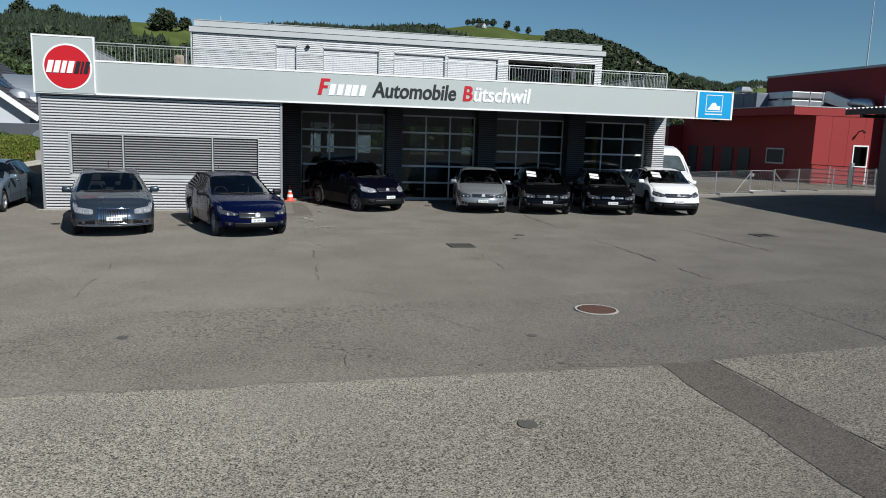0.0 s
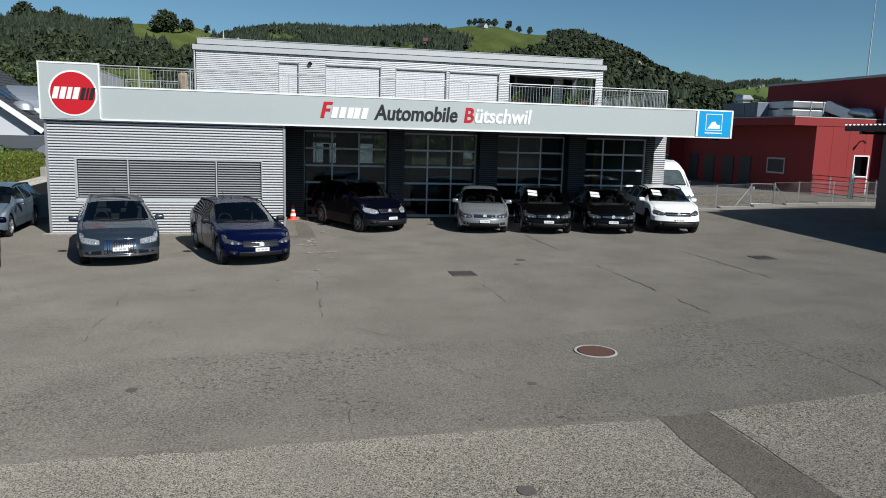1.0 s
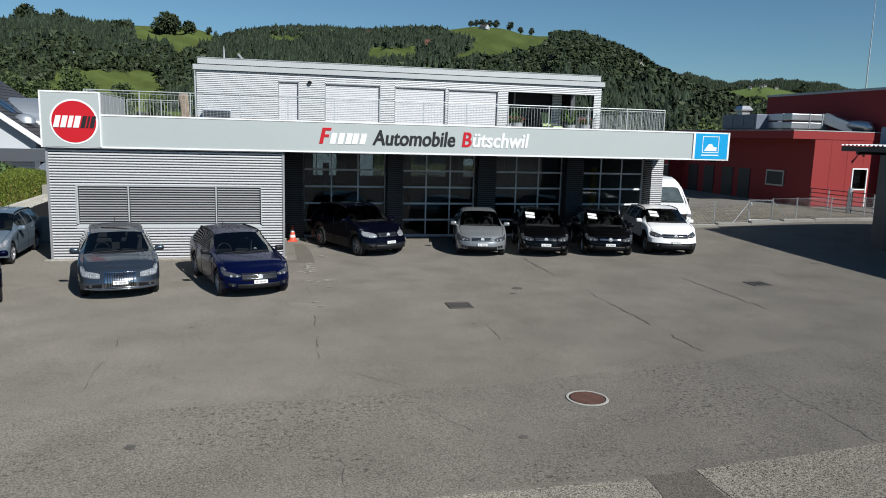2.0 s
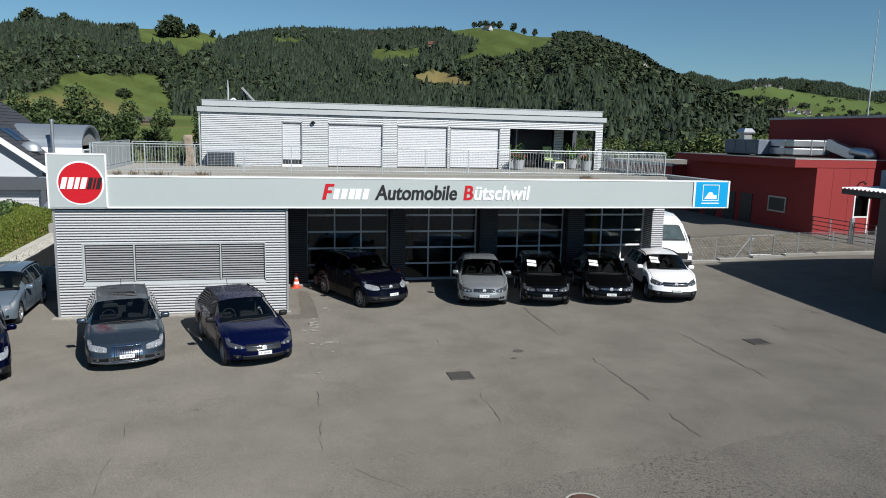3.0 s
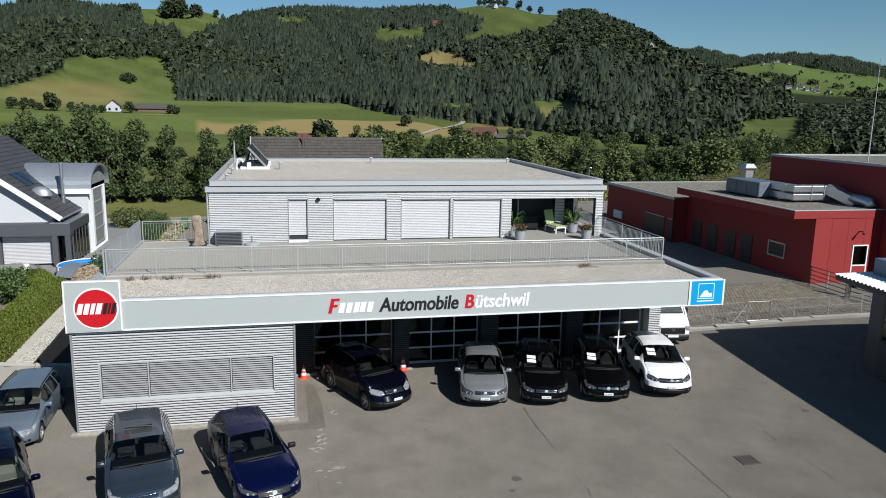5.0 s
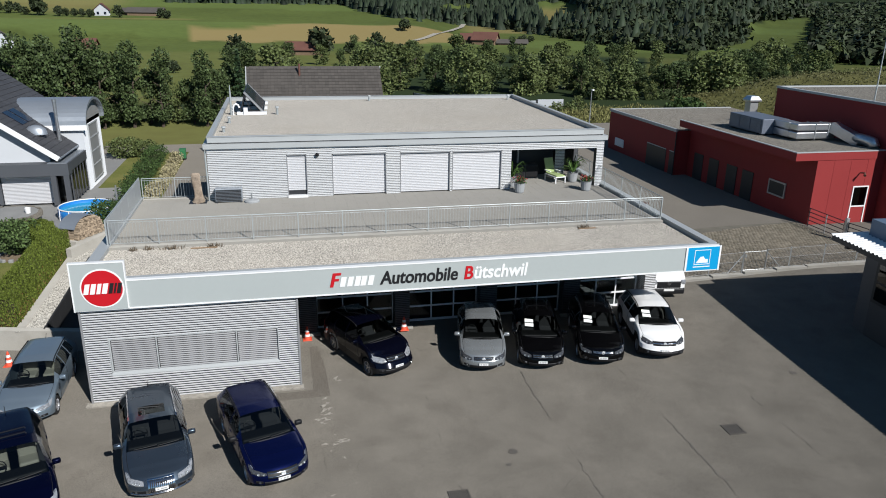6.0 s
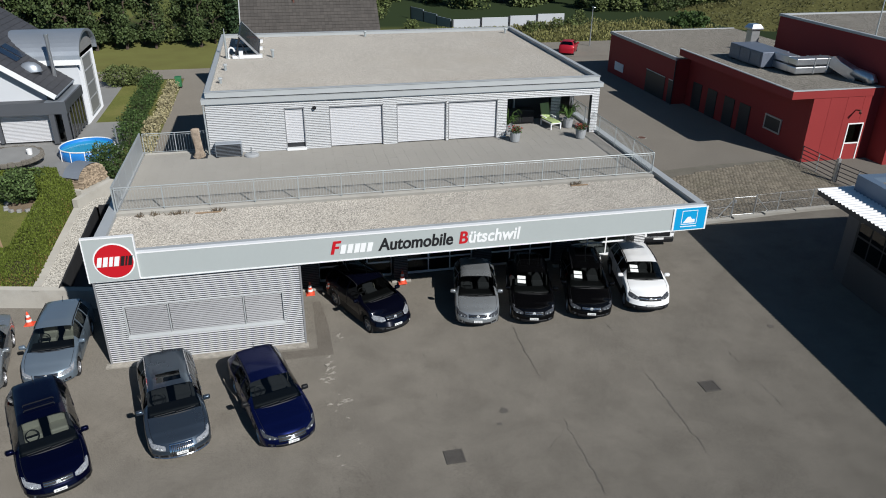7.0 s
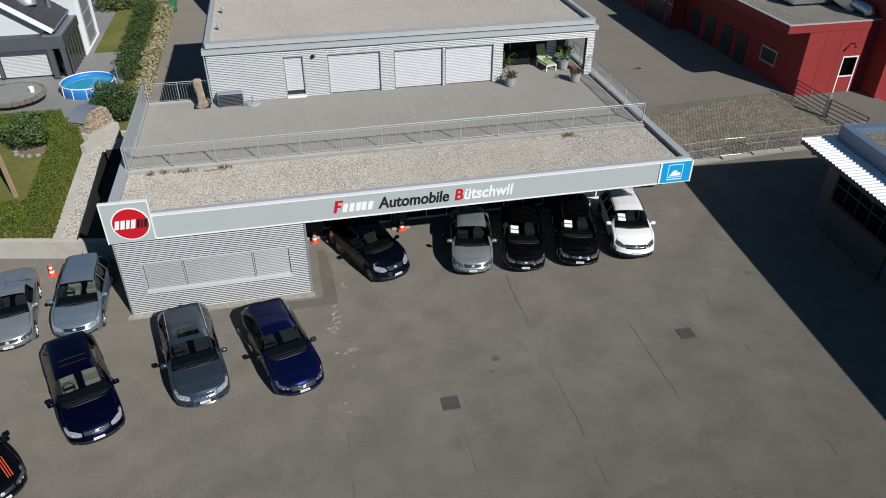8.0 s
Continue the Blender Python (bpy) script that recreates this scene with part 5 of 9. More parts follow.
# loggia
part("loggia_wall", boxes((LOG0 - 0.2, LOG0, UY + 0.25, 14.2, TERRACE, UZ1), (LOG0 - 0.2, 22.0, 14.0, 14.2, TERRACE, UZ1)), DARK_METAL, upper, "dark recess wall of the covered seat")
wall_ribs("loggia_end", pose(21.75, 13.0, 0), [(0, 0.55, TERRACE, UZ1)], RIBBED, upper, "", 1.36)
part("loggia_ceiling", boxes((LOG0 - 0.2, UX1 - 0.26, UY + 0.26, 14.2, UZ1 - 0.25, UZ1 - 0.15)), WHITE, upper)
part("loggia_pole", boxes((19.75, 19.83, 13.6, 13.7, TERRACE, UZ1 - 0.25)), ALU, upper)
# roof edge bands and gravel
part("lower_band", boxes((UX0 - 0.14, UX1 + 0.12, UY - 0.14, 26.85, UZ1 + 0.01, UZ1 + 0.24)), METAL_TRIM, upper, "pale sheet-metal roof band")
part("band_joint", boxes((UX0 + 0.1, UX1 - 0.1, UY + 0.06, 26.62, UZ1 + 0.24, UZ1 + 0.29)), SHADOW_JOINT, upper)
for x0, x1, y0, y1 in ((UX0 + 0.06, UX1 - 0.06, UY + 0.02, UY + 0.2), (UX0 + 0.06, UX1 - 0.06, 26.48, 26.66), (UX0 + 0.06, UX0 + 0.24, UY + 0.2, 26.48), (UX1 - 0.24, UX1 - 0.06, UY + 0.2, 26.48)):
    band = part("upper_band", boxes((x0, x1, y0, y1, UZ1 + 0.29, UZ1 + 0.55)), METAL_TRIM, upper, "pale sheet-metal parapet")
    part("parapet_cap", boxes((x0 - 0.03, x1 + 0.03, y0 - (0.03 if x1 - x0 > 1 else -0.03), y1 + (0.03 if x1 - x0 > 1 else -0.03), UZ1 + 0.55, UZ1 + 0.575)), METAL_TRIM, band)
part("gravel_roof", boxes((UX0 + 0.24, UX1 - 0.24, UY + 0.2, 26.48, UZ1 + 0.29, UZ1 + 0.35)), UPPER_GRAVEL, upper, "fine grey gravel on the flat upper roof")
# downpipe
bm = bmesh.new()
tube(bm, [(3.38, 10.72, 6.95), (3.38, 10.72, 6.6), (3.4, 10.7, 4.5)], 0.04, 8)
part("downpipe", bm, RAIL, upper)

# roof fittings
RZ = UZ1 + 0.35
panel = thing("solar_collector", "tilted black solar collector on a steel frame on the flat roof", "solar panel", pose(5.2, 19.7, RZ))
tilt = pose(0.72, 0, 0.12, 0, 48, 0) @ pose(0, 0, 0, 0, 0, 90)
part("absorber", box(bmesh.new(), 0.05, 4.95, 0.05, 1.5, 0, 0.08, 0.0, tilt), SOLAR, panel, "black glazed collector")
for u0, u1, v0, v1, edge in ((0, 0.05, 0, 1.55, ALU), (4.95, 5.0, 0, 1.55, ALU), (0.05, 4.95, 1.5, 1.55, DARK_METAL), (0.05, 4.95, 0, 0.05, DARK_METAL)):
    part("collector_frame", box(bmesh.new(), u0, u1, v0, v1, -0.02, 0.1, 0.0, tilt), edge, panel)
part("back_sheet", box(bmesh.new(), 0.06, 4.94, 0.06, 1.49, -0.05, -0.025, 0.0, tilt), DARK_METAL, panel, "dark underside")
for yy in (0.1, 2.5, 4.85):
    bm = bmesh.new()
    tube(bm, [(-0.27, yy, 1.2), (-0.52, yy, 0.2)], 0.045, 6)
    tube(bm, [(-0.3, yy, 1.05), (0.1, yy, 0.2)], 0.03, 5)
    tube(bm, [(-0.52, yy, 0.2), (0.7, yy, 0.2)], 0.035, 5)
    part("support_leg", bm, DARK_METAL, panel, "black steel bracket")
for k in range(4):
    bm = bmesh.new()
    tube(bm, [(-0.5 + 0.06 * k, 0.1, 0.3 + 0.22 * k), (-0.5 + 0.06 * k, 4.9, 0.3 + 0.22 * k)], 0.02, 5)
    part("cross_rail", bm, ALU if k % 2 else DARK_METAL, panel)
for yy in (-0.15, 2.2, 4.6):
    part("base_slab", one_box(-0.75, 0.95, yy, yy + 0.45, 0, 0.17, 0.015), WHITE, panel, "white ballast slab")
pipe = thing("roof_pipe", "bent pale vent pipe with a black hose on the flat roof", "vent pipe", pose(4.25, 19.6, RZ))
bm = bmesh.new()
tube(bm, [(0, 0, 0), (0, 0, 0.42), (0.05, 0, 0.56), (0.17, 0, 0.64), (0.29, 0, 0.58), (0.36, 0, 0.42)], 0.055, 8)
part("bend", bm, WHITE, pipe)
bm = bmesh.new()
tube(bm, [(0.36, 0, 0.43), (0.4, 0.0, 0.26), (0.5, -0.02, 0.12), (0.62, -0.02, 0.06)], 0.035, 6)
part("hose", bm, RUBBER, pipe, "black hose")
bm = bmesh.new()
tube(bm, [(-0.12, 0.1, 0), (-0.12, 0.1, 1.0), (-0.12, 0.1, 1.25), (-0.12, 0.1, 1.7)], [0.065, 0.06, 0.05, 0.02], 8)
part("flue", bm, RAIL, pipe)
part("junction_box", one_box(0.58, 0.82, -0.12, 0.15, 0.0, 0.42, 0.02), WHITE, pipe)
for x, y, h in ((4.2, 16.5, 0.28), (6.75, 19.6, 0.4), (12.9, 25.6, 0.3), (22.7, 25.3, 0.3), (4.1, 13.5, 0.22)):
    v = thing("roof_vent", "small capped vent on the gravel roof", "vent", pose(x, y, RZ))
    part("stack", lathe([(0.07, 0), (0.07, h), (0, h)], 10), RAIL, v)
    part("cap", lathe([(0.12, h), (0.1, h + 0.07), (0, h + 0.09)], 10), METAL_TRIM, v)

# railings

def railing(name, label, a, b, posts, spacing=0.125, height=1.0, base=0.08, rail_mat=None, bar=0.0055):
    """Posts, top and bottom rail and thin bars along a straight line."""
    a, b = Vector(a), Vector(b)
    way = b - a
    n = way.length
    ang = math.degrees(math.atan2(way.y, way.x))
    t = thing(name, label, "railing", pose(a.x, a.y, a.z, 0, 0, ang))
    mat = rail_mat or RAIL
    for nm, z, r in (("top_rail", height, 0.019), ("bottom_rail", base, 0.011), ("upper_rail", height - 0.09, 0.008)):
        bm = bmesh.new()
        tube(bm, [(0, 0, z), (n, 0, z)], r, 8)
        part(nm, bm, mat, t)
    bm = one_box(-0.017, 0.017, -0.017, 0.017, 0, height)
    pm = bpy.data.meshes.new("post")
    bm.to_mesh(pm)
    bm.free()
    pm.materials.append(mat)
    for k in range(posts + 1):
        piece("post", pm, t, pose(n * k / posts, 0, 0))
    bm = one_box(-bar, bar, -bar, bar, base, height - 0.09)
    mesh = bpy.data.meshes.new("bar")
    bm.to_mesh(mesh)
    bm.free()
    mesh.materials.append(mat)
    k = 1
    while k * spacing < n:
        piece("bar", mesh, t, pose(k * spacing, 0, 0))
        k += 1
    return t


railing("terrace_railing", "long pale metal railing along the terrace edge", (0.33, 3.92, 4.6), (23.42, 3.92, 4.6), 13, bar=0.004)
railing("terrace_railing", "pale metal side railing of the terrace", (23.42, 3.96, 4.6), (23.42, 14.0, 4.6), 5)
railing("terrace_railing", "short pale metal railing beside a driveway", (0.33, 11.3, 4.55), (3.3, 11.3, 4.55), 2)
screen = thing("terrace_screen", "solid pale metal screen closing the terrace side", "screen", pose(0.22, 0, 4.6))
for k in range(5):
    y0 = 4.0 + k * 1.46
    part("screen_panel", one_box(-0.02, 0.02, y0 + 0.01, y0 + 1.45, 0.05, 0.95, 0.004), METAL_TRIM, screen)
bm = bmesh.new()
tube(bm, [(0, 3.95, 1.0), (0, 11.3, 1.0)], 0.024, 8)
part("handrail", bm, RAIL, screen)
for k in range(6):
    part("post", one_box(-0.025, 0.025, 3.98 + k * 1.46 - 0.02, 3.98 + k * 1.46 + 0.02, 0, 1.0), RAIL, screen)




# ---- cars ----
PLATE_GREY = material("plate_grey", (0.38, 0.38, 0.38), rough=0.5, var=0.05, bump=0.0)
WHEELS = {}


def wheel_meshes(radius, width, spokes):
    key = (radius, width, spokes)
    if key not in WHEELS:
        r, w = radius, width / 2
        turn = pose(0, 0, 0, 0, 90, 0)
        tyre = lathe([(r * 0.66, -w), (r * 0.9, -w), (r * 0.98, -w * 0.75), (r, -w * 0.35), (r, w * 0.35), (r * 0.98, w * 0.75), (r * 0.9, w), (r * 0.66, w), (r * 0.66, -w)], 24, m=turn)
        rim = lathe([(r * 0.67, w * 0.95), (r * 0.62, w * 0.98), (r * 0.6, w * 0.5), (r * 0.58, -w * 0.6)], 24, m=turn)
        lathe([(0, w * 0.85), (r * 0.1, w * 0.84), (r * 0.14, w * 0.7), (r * 0.14, w * 0.3)], 12, bm=rim, m=turn)
        for k in range(spokes):
            box(rim, w * 0.55, w * 0.82, -r * 0.055, r * 0.055, r * 0.1, r * 0.63, m=pose(0, 0, 0, 360 * k / spokes, 0, 0))
        lathe([(r * 0.4, 0), (r * 0.4, w * 0.2), (0.0, w * 0.2)], 16, bm=rim, m=turn)
        made = []
        for nm, bm, mat in (("wheel", tyre, RUBBER), ("rim", rim, RIM)):
            mesh = bpy.data.meshes.new(nm)
            bm.to_mesh(mesh)
            bm.free()
            mesh.materials.append(mat)
            if nm == "wheel":
                mesh.polygons.foreach_set("use_smooth", [True] * len(mesh.polygons))
            made.append(mesh)
        WHEELS[key] = made
    return WHEELS[key]


def build_car(name, label, category, place, paint, L, W, H, top, belt, cowl, roof_front, roof_rear, glass_rear, wheels, windows,
              radius=0.33, roof_half=0.69, sill=0.24, clad=None, spokes=5, rails=None, sunroof=None, papers=False, seats=None,
              grille="bars", side_glass=None, plate_rear=False, mirror=None, group="parked cars", stripes=False, boards=False, bright_lamps=False):
    """A car whose front is at local y = -L/2. top: (y from the nose, height) down the middle; belt: window-line heights; windows: side panes (y, y)."""
    car = thing(name, label, category, place @ Matrix.Diagonal((1.03, 1.03, 1.04, 1.0)), group=group)
    ty, tz = zip(*top)
    by, bz = zip(*belt)
    tops = lambda y: float(np.interp(y, ty, tz))
    belts = lambda y: min(float(np.interp(y, by, bz)), tops(y) - 0.035)
    reach = radius + 0.055
    keys = {0, 0.03, 0.08, 0.15, 0.24, 0.34, 0.46, cowl, roof_front, roof_rear, glass_rear, L - 0.4, L - 0.25, L - 0.13, L - 0.05, L - 0.015, L}
    keys |= {y for y in ty} | {y for w in windows for y in w} | ({sunroof[0], sunroof[1]} if sunroof else set())
    for yw in wheels:
        for f in (0, 0.3, 0.55, 0.75, 0.9, 0.98, 1.0):
            keys |= {yw - reach * f, yw + reach * f}
    cols = []
    for y in sorted(k for k in keys if 0 <= k <= L):
        if cols and y - cols[-1] < 0.012:
            continue
        while cols and y - cols[-1] > 0.16:
            cols.append(cols[-1] + (y - cols[-1]) / math.ceil((y - cols[-1]) / 0.13))
        cols.append(y)
    cols[-1] = L

    def section(y):
        front, rear = max(0.0, (0.9 - y) / 0.9), max(0.0, (y - (L - 0.6)) / 0.6)
        w = W / 2 * (1 - 0.02 * front - 0.09 * front ** 3 - 0.02 * rear - 0.05 * rear ** 4)
        zt, zb = tops(y), belts(y)
        low = sill + 0.05 * max(front ** 6, rear ** 6)
        for yw in wheels:
            d = abs(y - yw)
            if d < reach:
                low = max(low, radius + math.sqrt(reach * reach - d * d))
        low = min(low, zb - 0.1)
        t = min(1.0, max(0.0, (zt - zb - 0.04) / (H - float(np.interp(y, by, bz)))))
        wr = w * 0.86 * (1 - t) + roof_half * (1 - 0.1 * max(0.0, (y - (L - 1.7)) / 1.5)) * W / 2 * t
        crown = 0.05 + 0.04 * t
        ze = max(zb + 0.004, zt - crown)
        h = zb - low
        s = [(w - 0.035, low), (w, low + 0.36 * h), (w - 0.004, low + 0.62 * h), (w * 0.982, low + 0.88 * h), (w * 0.955, zb)]
        mid = ((s[4][0] + wr) / 2 + 0.02 * t, (zb + ze) / 2)
        s += [mid, (wr, ze), (wr * 0.9, ze + 0.62 * (zt - ze)), (wr * 0.55, ze + 0.93 * (zt - ze)), (0.0, zt)]
        return s

    f0, half = -L / 2, W / 2

    def warp(x, y, z):
        """Rounds nose, tail and windscreen in plan; y counts from the nose."""
        fx = min(1.0, abs(x) / half)
        f = max(0.0, 1 - max(y, 0) / 0.9) ** 1.7
        r = max(0.0, 1 - (L - y) / 0.7) ** 1.6
        g = max(0.0, 1 - abs(y - cowl - 0.15) / 0.9)
        d = f * (0.42 * fx ** 2.6 + 0.3 * max(0.0, (z - 0.46) / 0.35) ** 1.6 + 0.05 * max(0.0, (0.4 - z) / 0.15))
        d += -r * 0.17 * fx ** 3 + (0.13 * fx * fx * g if z > 0.75 else 0.0)
        return (x, f0 + y + d, z)

    grid = [[warp(x, y, z) for x, z in section(y)] for y in cols]
    groups = {}

    def put(key, *corners):
        groups.setdefault(key, []).append(corners)

    def kind_of(yc, j, side):
        if j >= 6:
            if cowl < yc < roof_front:
                return "windscreen"
            if roof_front <= yc < roof_rear:
                if sunroof and sunroof[0] < yc < sunroof[1] and j >= 8:
                    return "sunroof"
                return "roof"
            if roof_rear <= yc < glass_rear:
                return "rear_window"
            return "bonnet" if 0.1 < yc <= cowl else "body"
        if j >= 4:
            for k, (a, b) in enumerate(windows):
                if a < yc < b:
                    return ("side_window", side, k)
            return "body"
        if j <= 1 and yc < 0.42 and not (clad and j == 0):
            return "front_bumper"
        if j <= 1 and yc > L - 0.36 and not (clad and j == 0):
            return "rear_bumper"
        if j in (2, 3) and yc > L - 0.26:
            return ("tail_light", side)
        if j == 0 and clad:
            return "lower_cladding"
        if j in (1, 2, 3) and len(windows) >= 2:
            a0 = wheels[0] + reach + 0.12
            mid = windows[0][1] + 0.03
            if a0 < yc < mid:
                return ("front_door", side)
            if mid < yc < wheels[1] - reach + 0.1:
                return ("rear_door", side)
        return "body"

    for i in range(len(cols) - 1):
        yc = (cols[i] + cols[i + 1]) / 2
        for j in range(9):
            a, b, c, d = grid[i][j], grid[i + 1][j], grid[i + 1][j + 1], grid[i][j + 1]
            put(kind_of(yc, j, 1), a, b, c, d)
            fl = [(-x, y, z) for x, y, z in (d, c, b, a)]
            put(kind_of(yc, j, -1), *fl)
    for y, flip in ((0.0, False), (L, True)):
        sec = section(y)
        for j in range(9):
            (x0, z0), (x1, z1) = sec[j], sec[j + 1]
            for k in range(12):
                u0, u1 = k / 6 - 1, (k + 1) / 6 - 1
                q = [warp(x0 * u0, y, z0), warp(x0 * u1, y, z0), warp(x1 * u1, y, z1), warp(x1 * u0, y, z1)]
                if flip:
                    q.reverse()
                put("lower_cladding" if (clad and j == 0) else ("rear_bumper" if flip else "front_bumper") if j <= 1 else "body", *q)

    mats = {"body": paint, "roof": paint, "bonnet": paint, "front_door": paint, "rear_door": paint, "windscreen": CAR_GLASS, "rear_window": DARK_GLASS,
            "side_window": side_glass or DARK_GLASS, "headlight": LAMP_GLASS, "tail_light": TAIL_RED, "lower_cladding": clad or PLASTIC, "sunroof": DARK_GLASS, "front_bumper": paint, "rear_bumper": paint}
    labels = {"headlight": "clear glass headlight", "tail_light": "red tail light", "windscreen": "tinted windscreen", "lower_cladding": "grey plastic lower cladding"}
    for key, faces in sorted(groups.items(), key=lambda kv: str(kv[0]) != "body"):
        nm = key if isinstance(key, str) else key[0]
        bm, seen = bmesh.new(), {}
        for f in faces:
            vs = []
            for p in f:
                k = tuple(round(c, 4) for c in p)
                if k not in seen:
                    seen[k] = bm.verts.new(k)
                if seen[k] not in vs:
                    vs.append(seen[k])
            if len(vs) > 2:
                try:
                    bm.faces.new(vs)
                except ValueError:
                    pass
        bmesh.ops.recalc_face_normals(bm, faces=bm.faces[:]) if nm == "body" else None
        ob = part(nm, bm, mats[nm], car, labels.get(nm, ""), smooth=True)
        if nm in ("windscreen", "rear_window", "side_window", "sunroof"):
            ob.visible_shadow = False
    # underbody, cabin, seats
    part("underbody", boxes((-half + 0.3, half - 0.3, f0 + 0.5, L / 2 - 0.3, 0.18, 0.5), (-half + 0.12, half - 0.12, f0 + wheels[0] + 0.5, f0 + wheels[1] - 0.5, 0.2, 0.45)), PLASTIC, car)
    zc = float(np.interp(cowl, by, bz))
    cab0, cab1 = f0 + cowl + 0.05, f0 + min(L - 0.3, glass_rear)
    part("cabin_floor", boxes((-half + 0.16, half - 0.16, cab0, cab1, 0.42, 0.5)), SEAT_CLOTH, car)
    part("dashboard", one_box(-half + 0.17, half - 0.17, cab0 + 0.25, cab0 + 0.72, 0.55, zc - 0.02, 0.05), PLASTIC, car)
    sm = seats or SEAT_CLOTH
    wheel_x = -0.36
    for x in (-0.36, 0.36):
        bm = one_box(x - 0.25, x + 0.25, cab0 + 1.25, cab0 + 1.72, 0.5, 0.72, 0.05)
        box(bm, x - 0.24, x + 0.24, cab0 + 1.68, cab0 + 1.84, 0.6, min(H - 0.38, 1.2), 0.05)
        box(bm, x - 0.13, x + 0.13, cab0 + 1.74, cab0 + 1.84, min(H - 0.36, 1.22), min(H - 0.18, 1.4), 0.04)
        part("front_seat", bm, sm, car)
    bm = one_box(-half + 0.25, half - 0.25, cab0 + 2.35, cab0 + 2.5, 0.55, min(H - 0.4, 1.16), 0.05)
    if cab0 + 2.55 < cab1:
        part("rear_seat", bm, sm, car)
    else:
        bm.free()
    bm = bmesh.new()
    tube(bm, [(wheel_x + 0.18 * math.cos(a), cab0 + 0.92 + 0.08 * math.sin(a), zc - 0.02 + 0.17 * math.sin(a)) for a in np.linspace(0, 2 * math.pi, 17)], 0.016, 5, False)
    box(bm, wheel_x - 0.17, wheel_x + 0.17, cab0 + 0.9, cab0 + 0.93, zc - 0.05, zc + 0.01)
    part("steering_wheel", bm, PLASTIC, car)
    # wheels
    tyre, rim = wheel_meshes(radius, 0.215, spokes)
    for yw in wheels:
        for s in (-1, 1):
            at = pose(s * (half - 0.135), f0 + yw, radius, 0, 0, 0 if s > 0 else 180)
            o = piece("wheel", tyre, car, at)
            r = new("rim", rim)
            r.parent = o
    # front: headlights, grille, plate, intakes, badge
    lo = sill + 0.05
    wn_ = section(0.0)[2][0]
    zb0 = belts(0.0)
    span = zb0 - lo

    def facing(name, columns, proud, mat, parent, label="", rows=3):
        """A plate on the nose: columns of (x, low, high), as fractions of half width and face height; its edges run back into the nose."""
        bm = bmesh.new()
        net = []
        for u, a_, b_ in columns:
            za, zz = lo + a_ * span, lo + b_ * span
            x = u * wn_
            col = [warp(x, 0.03, za)] + [warp(x, -proud, za + (zz - za) * k / rows) for k in range(rows + 1)] + [warp(x, 0.05, zz + 0.004)]
            net.append([bm.verts.new(p) for p in col])
        for p, q in zip(net, net[1:]):
            for k in range(len(p) - 1):
                bm.faces.new((p[k], q[k], q[k + 1], p[k + 1]))
        bmesh.ops.recalc_face_normals(bm, faces=bm.faces[:])
        return part(name, bm, mat, parent, label, smooth=True)

    def spread(u0, u1, fa, fb, n=9):
        return [(u0 + (u1 - u0) * k / (n - 1), fa, fb) for k in range(n)]

    for s in (-1, 1):
        if grille == "shield":
            cols_ = [(0.54, 0.66, 0.88), (0.62, 0.64, 0.92), (0.75, 0.63, 0.95), (0.9, 0.66, 0.98), (1.0, 0.7, 0.98)]
        elif grille in ("wide", "band"):
            cols_ = [(0.56, 0.74, 0.82), (0.64, 0.7, 0.86), (0.75, 0.68, 0.92), (0.88, 0.7, 0.97), (1.0, 0.76, 1.0)]
        else:
            cols_ = [(0.54, 0.72, 0.86), (0.62, 0.68, 0.9), (0.75, 0.66, 0.95), (0.9, 0.68, 0.98), (1.0, 0.74, 1.0)]
        hl = facing("headlight", [(s * u, a_, b_) for u, a_, b_ in cols_], 0.012, LAMP_GLASS if bright_lamps else LAMP_DARK, car, "clear glass headlight")
        for u, rr in ((0.66, 0.028), (0.82, 0.034)):
            bm = bmesh.new()
            px, py, pz = warp(s * wn_ * u, -0.014, lo + 0.77 * span)
            lathe([(0.0, 0.004), (rr * 0.7, 0.006), (rr, 0.02), (rr * 1.05, 0.0)], 12, bm=bm, m=pose(px, py, pz, 78, 0, s * 28))
            part("reflector", bm, LAMP_REFLECTOR, hl)
        # lamp glass sweeping back over the wing
        bm = bmesh.new()
        net = []
        back = 0.34 if grille in ("wide", "shield") else 0.3
        for k in range(7):
            y = back * k / 6
            sec = section(y)
            low_z = sec[0][1] + (0.7 + 0.3 * (k / 6) ** 1.2) * (sec[4][1] - sec[0][1])
            path = [(float(np.interp(low_z, [p[1] for p in sec[:5]], [p[0] for p in sec[:5]])), low_z)] + [p for p in sec[:5] if p[1] > low_z + 0.005] + [sec[5], sec[6]]
            reach_in = [0.0]
            for (xa, za), (xb, zb) in zip(path, path[1:]):
                reach_in.append(reach_in[-1] + math.hypot(xb - xa, zb - za))
            end = reach_in[-1] * (0.82 - 0.5 * k / 6)
            col = []
            for q in np.linspace(0, end, 6):
                xx, zz = float(np.interp(q, reach_in, [p[0] for p in path])), float(np.interp(q, reach_in, [p[1] for p in path]))
                col.append(bm.verts.new(warp(s * (xx + 0.006), y - 0.01 * (k == 0), zz + 0.006)))
            net.append(col)
        for p, q in zip(net, net[1:]):
            for k in range(5):
                bm.faces.new((p[k], q[k], q[k + 1], p[k + 1]) if s > 0 else (p[k], p[k + 1], q[k + 1], q[k]))
        part("lamp_wing", bm, LAMP_GLASS if bright_lamps else LAMP_DARK, hl, smooth=True)
        bm = bmesh.new()
        tube(bm, [warp(s * (section(y)[4][0] - 0.03), y, section(y)[4][1] + 0.014) for y in np.linspace(0.05, back * 0.75, 6)], 0.012, 4)
